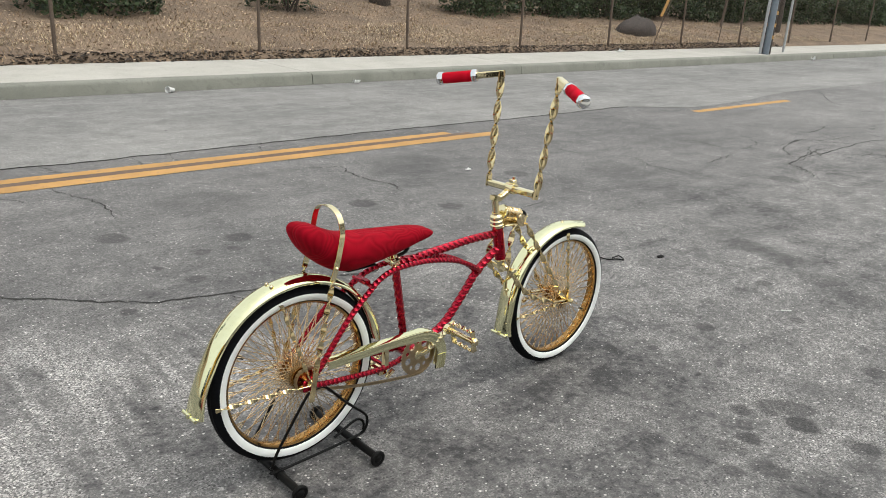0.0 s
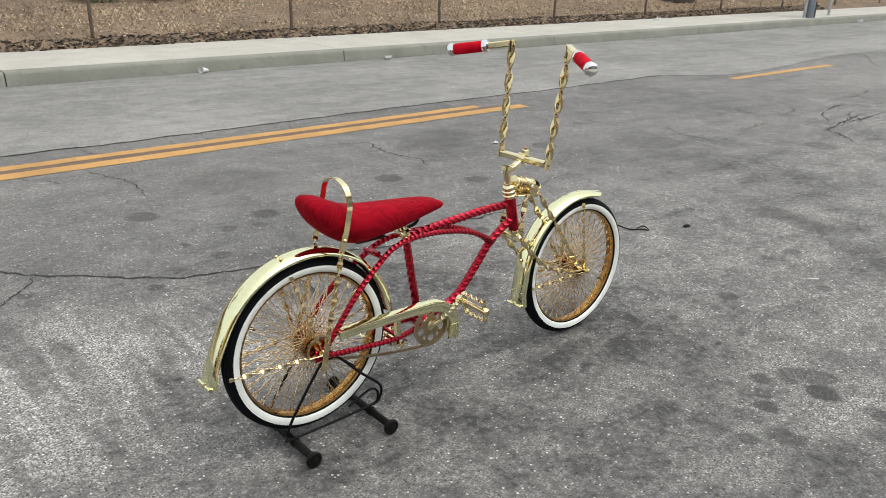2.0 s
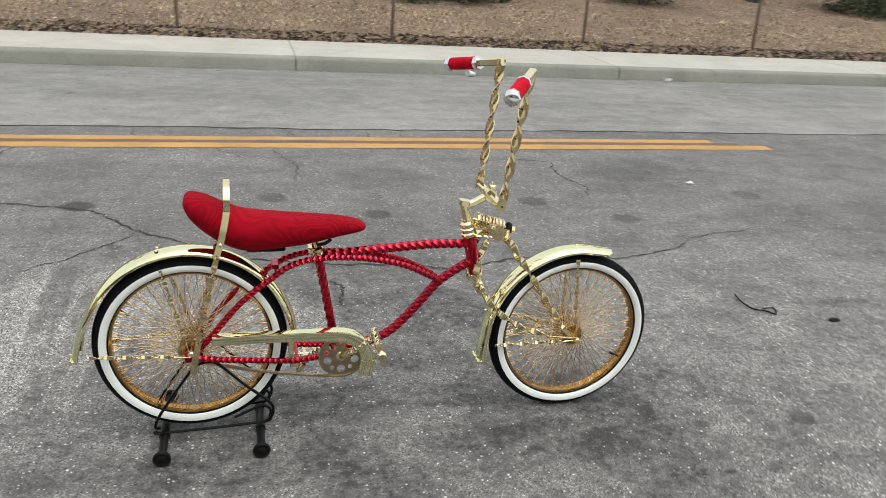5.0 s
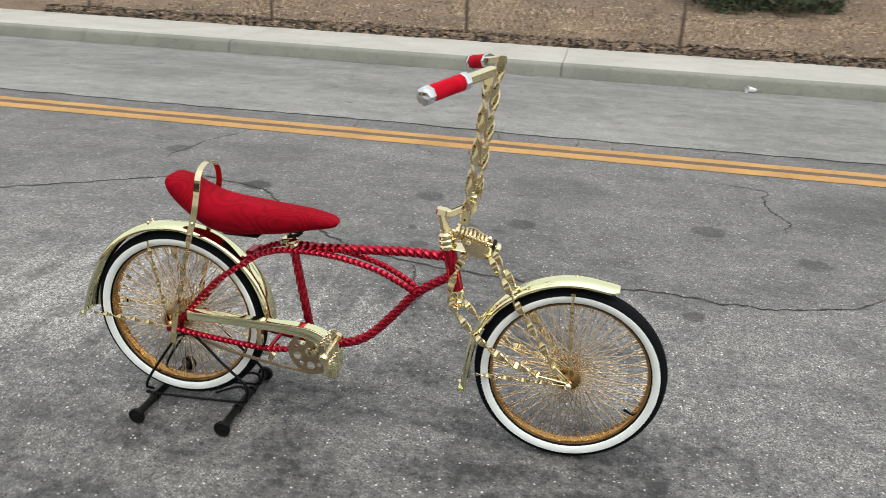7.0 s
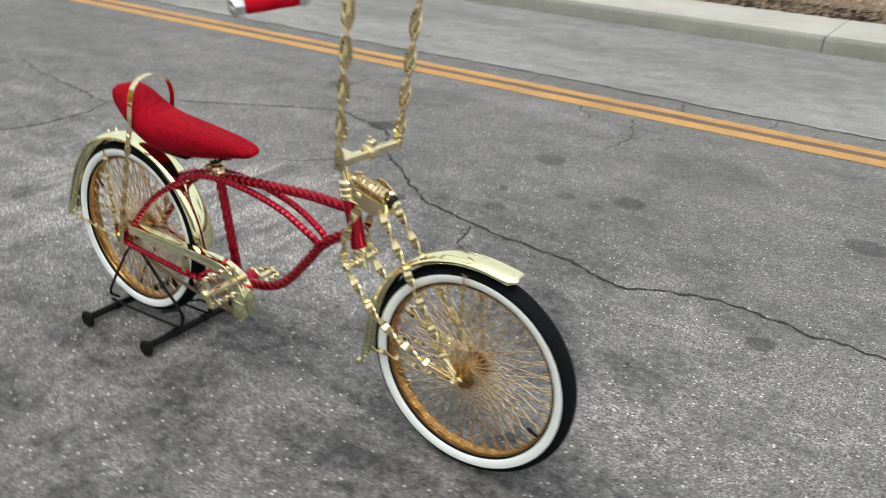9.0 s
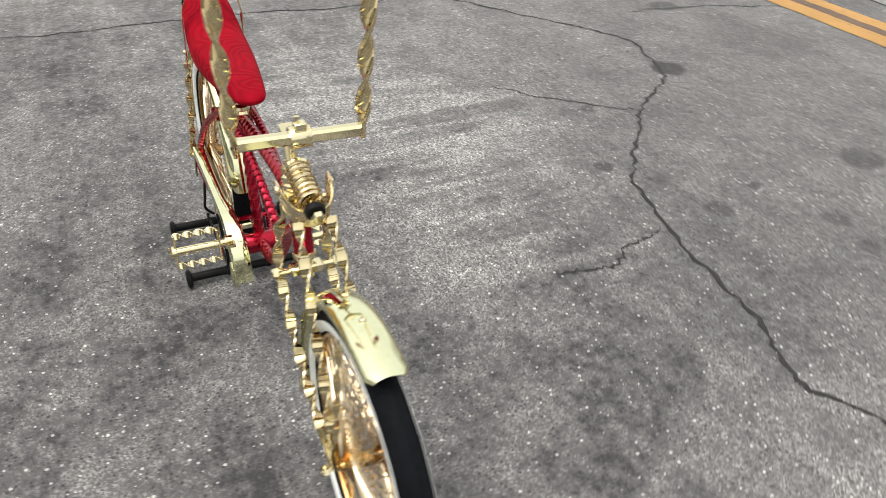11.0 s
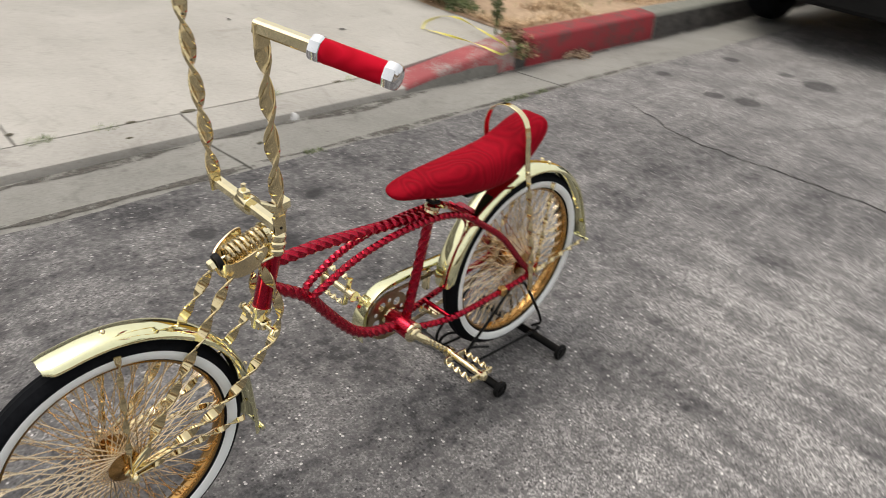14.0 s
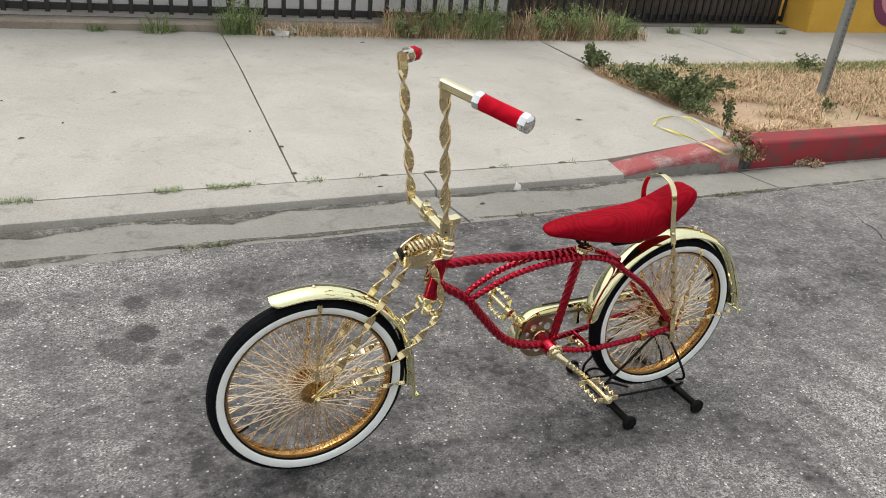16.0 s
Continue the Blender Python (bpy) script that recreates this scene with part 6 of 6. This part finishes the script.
for s in SIDES:
    tip = (0.8395, 0.116, 1.026) if s > 0 else (0.8420, -0.122, 1.032)
    foot, top = Vector((0.800, s * 0.1025, 0.665)), Vector(tip) + Vector((0, 0, 0.003))
    d = (top - foot).normalized()
    g = sweep(line(foot, foot + d * 0.035, 2), rounded(0.0040, 0.0115, 0.0018))
    n = 110
    g.join(sweep(line(foot + d * 0.03, top - d * 0.026, n), [(b, a) for a, b in reversed(dumbbell(0.0125, 0.0042))], s * 2 * math.pi / 0.155))
    g.join(sweep(line(top - d * 0.032, top + d * 0.004, 2), rounded(0.0055, 0.0125, 0.003)))
    riser = part("riser", g, TWIST_GOLD, bike, "twisted gold handlebar riser")
    part("riser_bolt", dome, BLACK_PLASTIC, riser, at=aim(foot + d * 0.012 + Vector((0, s * 0.004, 0)), foot + d * 0.012 + Vector((0, s * 0.02, 0))) @ Matrix.Diagonal((0.5, 0.5, 0.4, 1)))
    a, b = Vector(tip), Vector((0.7375, 0.305, 0.990) if s > 0 else (0.7295, -0.305, 1.000))
    e = (b - a).normalized()
    L = (b - a).length
    part("grip_bar", sweep(line(a - e * 0.008, a + e * L * 0.45, 2), rounded(0.0105, 0.0105, 0.0035)), GOLD, bike, "gold grip bar")
    grip = part("grip", lathe([(0.0, 0.0), (0.0172, 0.0), (0.0182, 0.006), (0.0178, 0.03), (0.0182, 0.06), (0.0178, 0.092), (0.0172, 0.098), (0.0, 0.098)], 28), GRIP_VELVET, bike, "red velvet wrapped grip", at=aim(a + e * (L - 0.118), b))
    part("grip_ring", lathe([(0.0, -0.017), (0.0185, -0.017), (0.0205, -0.012), (0.0205, -0.003), (0.0190, 0.0005), (0.0, 0.0005)], 8), CHROME, grip, "faceted chrome ring")
    part("grip_cap", lathe([(0.0, 0.0985), (0.0195, 0.0985), (0.0208, 0.102), (0.0208, 0.114), (0.0185, 0.119), (0.012, 0.1225), (0.005, 0.124), (0.0, 0.1243)], 8), CHROME, grip, "faceted chrome end cap")


# banana seat
def seat():
    st = [(-0.0125, 0.676, 0.664, 0.026), (-0.008, 0.688, 0.648, 0.040), (0.006, 0.695, 0.622, 0.050), (0.040, 0.688, 0.588, 0.057), (0.085, 0.666, 0.557, 0.062), (0.130, 0.649, 0.540, 0.064),
          (0.180, 0.641, 0.538, 0.063), (0.236, 0.636, 0.544, 0.059), (0.300, 0.631, 0.552, 0.052), (0.382, 0.624, 0.570, 0.041), (0.430, 0.614, 0.580, 0.033), (0.448, 0.606, 0.586, 0.024), (0.454, 0.600, 0.592, 0.012)]
    cols = list(zip(*[spline([(x, t, 0) for x, t, b, w in st], 5), spline([(x, b, 0) for x, t, b, w in st], 5), spline([(x, w, 0) for x, t, b, w in st], 5)]))
    g, m = Geo(), 28
    for t, b, w in cols:
        zc, hz, hw = (t.y + b.y) / 2, max((t.y - b.y) / 2, 0.002), max(w.y, 0.003)
        for k in range(m):
            a = 2 * math.pi * k / m
            c, s = math.cos(a), math.sin(a)
            u = math.copysign(abs(c) ** 0.72, c)
            v = math.copysign(abs(s) ** 0.8, s)
            wide = 1.0 if s > 0 else 1.0 - 0.28 * abs(s) ** 1.5
            g.v.append((t.x, hw * u * wide, zc + hz * v - 0.004 * (1 - abs(u)) * (1 if s > 0 else 0)))
    n = len(cols)
    g.f = [(i * m + k, i * m + (k + 1) % m, (i + 1) * m + (k + 1) % m, (i + 1) * m + k) for i in range(n - 1) for k in range(m)]
    g.f += [tuple(range(m)), tuple(reversed([(n - 1) * m + k for k in range(m)]))]
    return g


part("seat", seat(), VELVET, bike, "crimson crushed velvet banana seat", angle=80)
part("seat_pan", box(0.19, 0, 0.541, 0.10, 0.055, 0.008, 0.003), BLACK_PLASTIC, bike)
for s in SIDES:
    part("seat_rail", sweep(spline([(0.36, s * 0.018, 0.566), (0.345, s * 0.02, 0.555), (0.322, s * 0.018, 0.549)], 4), circle(0.005, 8)), BLACK_PLASTIC, bike, "black seat clamp rail")
sax = aim((0.326, 0, 0.516), (0.3175, 0, 0.566))
part("seat_post", lathe([(0.0, 0.0), (0.0165, 0.0), (0.018, 0.003), (0.0165, 0.009), (0.0185, 0.011), (0.0185, 0.018), (0.014, 0.021), (0.011, 0.024), (0.011, 0.05), (0.0, 0.05)], 20, sax), GOLD, bike, "gold seat post collar")
part("seat_bolt", rod((0.305, -0.026, 0.532), (0.305, 0.026, 0.532), 0.005, 8).join(box(0.309, 0, 0.532, 0.02, 0.03, 0.014, 0.002)), GOLD, bike)

# sissy bar
hoop_pts = [(0.064, -0.0665, 0.540), (0.078, -0.0665, 0.585), (0.090, -0.0665, 0.640), (0.094, -0.0655, 0.668), (0.095, -0.0560, 0.699), (0.095, -0.0350, 0.719), (0.095, 0, 0.727)]
hoop_pts = hoop_pts + [(x, -y, z) for x, y, z in reversed(hoop_pts[:-1])]
hp = spline(hoop_pts, 7)
hn = []
for p in hp:
    c = Vector((0, p.y, max(0.0, p.z - 0.672)))
    hn.append((0, p.y / max(c.length, 1e-6), max(0.0, p.z - 0.672) / max(c.length, 1e-6)))
part("sissy_bar", sweep(hp, rounded(0.0014, 0.0085, 0.0006), normals=hn), GOLD, bike, "flat polished gold hoop over the seat")
for s in SIDES:
    part("sissy_leg", twisted((0.066, s * 0.0665, 0.545), (0.008, s * 0.074, 0.300), 0.016, 0.0052, 0.10).join(sweep(line((0.010, s * 0.074, 0.306), (-0.006, s * 0.075, 0.215), 2), rounded(0.0022, 0.0085, 0.001), normals=[(0, 1, 0)] * 3)), TWIST_GOLD, bike, "twisted gold hoop leg")
    part("leg_bolt", dome, GOLD, bike, at=aim((0.076, s * 0.068, 0.575), (0.076, s * 0.09, 0.575)))

# cranks, pedals, chain
CX, CZ = 0.388, 0.228


def sprocket(r, teeth, rings):
    """A toothed plate pierced by rings of round holes (count, radius from the middle, hole radius, first angle)."""
    bm = bmesh.new()

    def loop(pts):
        vs = [bm.verts.new((x, y, -0.0013)) for x, y in pts]
        return [bm.edges.new((vs[i], vs[(i + 1) % len(vs)])) for i in range(len(vs))]
    n = teeth * 4
    edges = loop([((r + (0.0022 if (i % 4) in (1, 2) else -0.0016)) * math.cos(2 * math.pi * i / n), (r + (0.0022 if (i % 4) in (1, 2) else -0.0016)) * math.sin(2 * math.pi * i / n)) for i in range(n)])
    for count, far, hr, first in rings:
        for k in range(count):
            a = first + 2 * math.pi * k / count
            edges += loop([(far * math.cos(a) + hr * math.cos(-2 * math.pi * i / 14), far * math.sin(a) + hr * math.sin(-2 * math.pi * i / 14)) for i in range(14)])
    bmesh.ops.triangle_fill(bm, use_beauty=True, use_dissolve=False, edges=edges)
    made = bmesh.ops.extrude_face_region(bm, geom=bm.faces[:])
    bmesh.ops.translate(bm, vec=(0, 0, 0.0026), verts=[v for v in made["geom"] if isinstance(v, bmesh.types.BMVert)])
    bmesh.ops.recalc_face_normals(bm, faces=bm.faces[:])
    bm.verts.index_update()
    g = Geo().add([tuple(v.co) for v in bm.verts], [tuple(v.index for v in f.verts) for f in bm.faces])
    bm.free()
    return g.join(lathe([(0.0, -0.003), (r * 0.26, -0.003), (r * 0.26, 0.003), (0.0, 0.003)], 16))


part("chainring", sprocket(0.063, 36, [(5, 0.040, 0.0115, 0.3), (5, 0.043, 0.0065, 0.93)]), CHAIN_GOLD, bike, "pierced gold chainring", at=axis_y(CX, -0.050, CZ))
part("rear_sprocket", sprocket(0.030, 18, [(6, 0.019, 0.004, 0.0)]), BRASS, bike, at=axis_y(RX, -0.050, RZ))


def chain():
    g = Geo()
    path = []
    for k in range(24):
        a = radians(100 - 180 * k / 23)
        path.append((CX + 0.064 * math.cos(a), CZ + 0.064 * math.sin(a)))
    path += [(CX + (0.0 - CX) * t - 0.005, (CZ - 0.064) + (RZ - 0.031 - CZ + 0.064) * t - 0.010 * math.sin(math.pi * t)) for t in [i / 30 for i in range(1, 31)]]
    for k in range(12):
        a = radians(-90 - 180 * k / 11)
        path.append((RX + 0.031 * math.cos(a), RZ + 0.031 * math.sin(a)))
    path += [(0.0 + CX * t, RZ + 0.031 + (CZ + 0.064 - RZ - 0.031) * t) for t in [i / 30 for i in range(1, 30)]]
    pts = [Vector((x, -0.050, z)) for x, z in path]
    run, k, seg = 0.0, 0, 0.0127
    dist = [0.0]
    for i in range(1, len(pts)):
        dist.append(dist[-1] + (pts[i] - pts[i - 1]).length)
    at = lambda s: next((pts[i - 1].lerp(pts[i], (s - dist[i - 1]) / max(dist[i] - dist[i - 1], 1e-9)) for i in range(1, len(pts)) if dist[i] >= s), pts[-1])
    n = int(dist[-1] / seg)
    for k in range(n):
        a, b = at(k * seg), at((k + 1) * seg)
        w = 0.0034 if k % 2 else 0.0022
        for s in SIDES:
            off = Vector((0, s * w, 0))
            ext = (b - a) * 0.28
            g.join(sweep([a - ext + off, a + off, a.lerp(b, 0.5) + off, b + off, b + ext + off], rounded(0.0006, 0.0036, 0.0002), size=lambda t: 0.75 if 0.4 < t < 0.6 else 1.0, normals=[(0, 1, 0)] * 5))
    return g


part("chain", chain(), CHAIN_GOLD, bike, "dull gold roller chain", angle=30)
# guard
gp = spline([(0.046, -0.078, 0.308), (0.15, -0.078, 0.3085), (0.27, -0.078, 0.3075), (0.36, -0.078, 0.304), (0.405, -0.078, 0.296), (0.438, -0.078, 0.276), (0.456, -0.078, 0.246), (0.459, -0.078, 0.215), (0.455, -0.078, 0.190)], 8)
gprof = [(-0.026, -0.0140), (0.0, -0.0145), (0.0024, -0.0132), (0.0030, -0.0105), (0.0024, -0.0070), (0.0022, 0.0), (0.0024, 0.0070), (0.0030, 0.0105), (0.0024, 0.0134), (0.0, 0.0145), (-0.008, 0.0140), (-0.0075, 0.0128), (-0.0010, 0.0128), (-0.0010, -0.0128), (-0.026, -0.0124)]
part("chain_guard", sweep(gp, gprof, normals=[(0, -1, 0)] * len(gp), size=lambda t: 0.88 + 0.55 * max(0.0, (t - 0.5) / 0.5)), FENDER_GOLD, bike, "ribbed pale gold chain guard")
part("guard_fan", sweep(spline([(0.4575, -0.080, 0.225), (0.4565, -0.0805, 0.205), (0.453, -0.080, 0.178)], 5), [(-0.002, -0.019), (0.002, -0.018), (0.004, -0.015), (0.002, -0.012), (0.004, -0.008), (0.002, -0.0045), (0.004, 0.0), (0.002, 0.0045), (0.004, 0.008), (0.002, 0.012), (0.004, 0.015), (0.002, 0.018), (-0.002, 0.019)], normals=[(0, -1, 0)] * 11), FENDER_GOLD, bike, "fluted gold end of the chain guard")
part("guard_bracket", box(0.25, -0.066, 0.272, 0.014, 0.018, 0.06, 0.002), GOLD, bike)
part("brake_bracket", box(0.262, -0.02, 0.205, 0.03, 0.05, 0.016, 0.003).join(rod((0.27, -0.05, 0.19), (0.285, -0.06, 0.215), 0.007, 8)), GOLD, bike)
part("stay_clamp", box(0.10, 0.064, 0.245, 0.022, 0.022, 0.026, 0.004), BRASS, bike, "small gold chain stay clamp")

for s in SIDES:
    d = Vector((0.088, 0, 0.074)) * (1 if s < 0 else -1)
    a = Vector((CX, s * 0.060, CZ))
    b = a + d + Vector((0, s * 0.024, 0))
    part("crank_cup", lathe([(0.0, 0.0), (0.0235, 0.0), (0.0255, 0.002), (0.0255, 0.006), (0.0225, 0.0085), (0.017, 0.010), (0.016, 0.015), (0.0125, 0.018), (0.0, 0.019)], 24), GOLD, bike, "gold crank cup", at=Matrix.Translation((CX, s * 0.037, CZ)) @ Matrix.Rotation(radians(-90 * s), 4, 'X'))
    part("crank_arm", sweep(spline([(CX, s * 0.045, CZ), (a + d * 0.12), (a + d * 0.25 + Vector((0, s * 0.008, 0)))], 6), circle(0.011, 12)).join(
        rope([a + d * 0.2 + Vector((0, s * 0.006, 0)), a + d * 0.6 + Vector((0, s * 0.016, 0)), b], 0.0086, 0.062, 20, 4)).join(lathe([(0.0, -0.008), (0.014, -0.008), (0.014, 0.008), (0.0, 0.008)], 16, axis_y(*b))), GOLD, bike, "twisted gold crank arm")
    # pedal
    p = thing("pedal", "", "", Matrix.Translation(b) @ Matrix.Rotation(radians(78 if s < 0 else -2), 4, 'Y'))
    p.parent = bike
    for key in ("label", "category"):
        if key in p:
            del p[key]
    part("spindle", sweep(line((0, s * 0.006, 0), (0, s * 0.112, 0), 2), circle(0.0085, 14)).join(lathe([(0.0, 0.0), (0.013, 0.0), (0.013, 0.008), (0.008, 0.014), (0.0, 0.014)], 14, Matrix.Translation((0, s * 0.108, 0)) @ Matrix.Rotation(radians(-90 * s), 4, 'X'))), GOLD, p)
    for k in SIDES:
        part("side_bar", twisted((k * 0.033, s * 0.022, 0), (k * 0.033, s * 0.108, 0), 0.016, 0.004, 0.045), GOLD, p, "twisted gold pedal cage bar")
    for yy in (0.020, 0.109):
        part("end_plate", sweep(line((-0.035, s * yy, 0), (0.035, s * yy, 0), 2), rounded(0.0025, 0.008, 0.001), normals=[(0, 1, 0)] * 3), GOLD, p)

# ---- display stand under the rear wheel ----
stand = thing("bicycle_stand", "black steel wire display stand with roller feet under the rear wheel", "bike stand", Matrix.Translation((BX - 0.006, BY - 0.004, -0.0125)) @ Matrix.Rotation(radians(0.6), 4, 'Z'))
for x in (-0.086, 0.170):
    part("cross_bar", sweep(line((x, -0.150, 0.026), (x, 0.150, 0.026), 2), circle(0.0115, 14)), BLACK_PAINT, stand)
    for s in SIDES:
        f = part("foot", lathe([(0.0, 0.0), (0.014, 0.0), (0.022, 0.003), (0.0235, 0.006), (0.0235, 0.011), (0.020, 0.014), (0.012, 0.012), (0.007, 0.015), (0.0, 0.015)], 24), BLACK_PLASTIC, stand, "round black rubber roller foot",
                 at=Matrix.Translation((x, s * 0.146, 0.0235)) @ Matrix.Rotation(radians(-90 * s), 4, 'X'))
for s in SIDES:
    y = s * 0.055
    loop = spline([(-0.100, s * 0.034, 0.040), (-0.108, y, 0.060), (-0.088, y, 0.105), (-0.010, y, 0.222), (0.012, y, 0.243), (0.040, y, 0.249), (0.066, y, 0.238), (0.130, y, 0.172), (0.192, y, 0.116), (0.206, y, 0.090),
                   (0.200, y, 0.062), (0.180, s * 0.05, 0.044)], 7)
    part("wire", sweep(loop, circle(0.0042, 8)), BLACK_PAINT, stand)
    part("rail", sweep(spline([(-0.104, s * 0.050, 0.042), (-0.09, s * 0.052, 0.036), (0.17, s * 0.052, 0.046), (0.196, s * 0.050, 0.062), (0.196, s * 0.044, 0.084), (0.17, s * 0.040, 0.090), (0.10, s * 0.040, 0.060)], 7), circle(0.0040, 8)), BLACK_PAINT, stand)
    for x in (-0.086, 0.170):
        part("clamp", ring_lathe([(0.0115, -0.006), (0.0140, -0.006), (0.0140, 0.006), (0.0115, 0.006)], 14, axis_y(x, s * 0.052, 0.026)), BLACK_PAINT, stand)
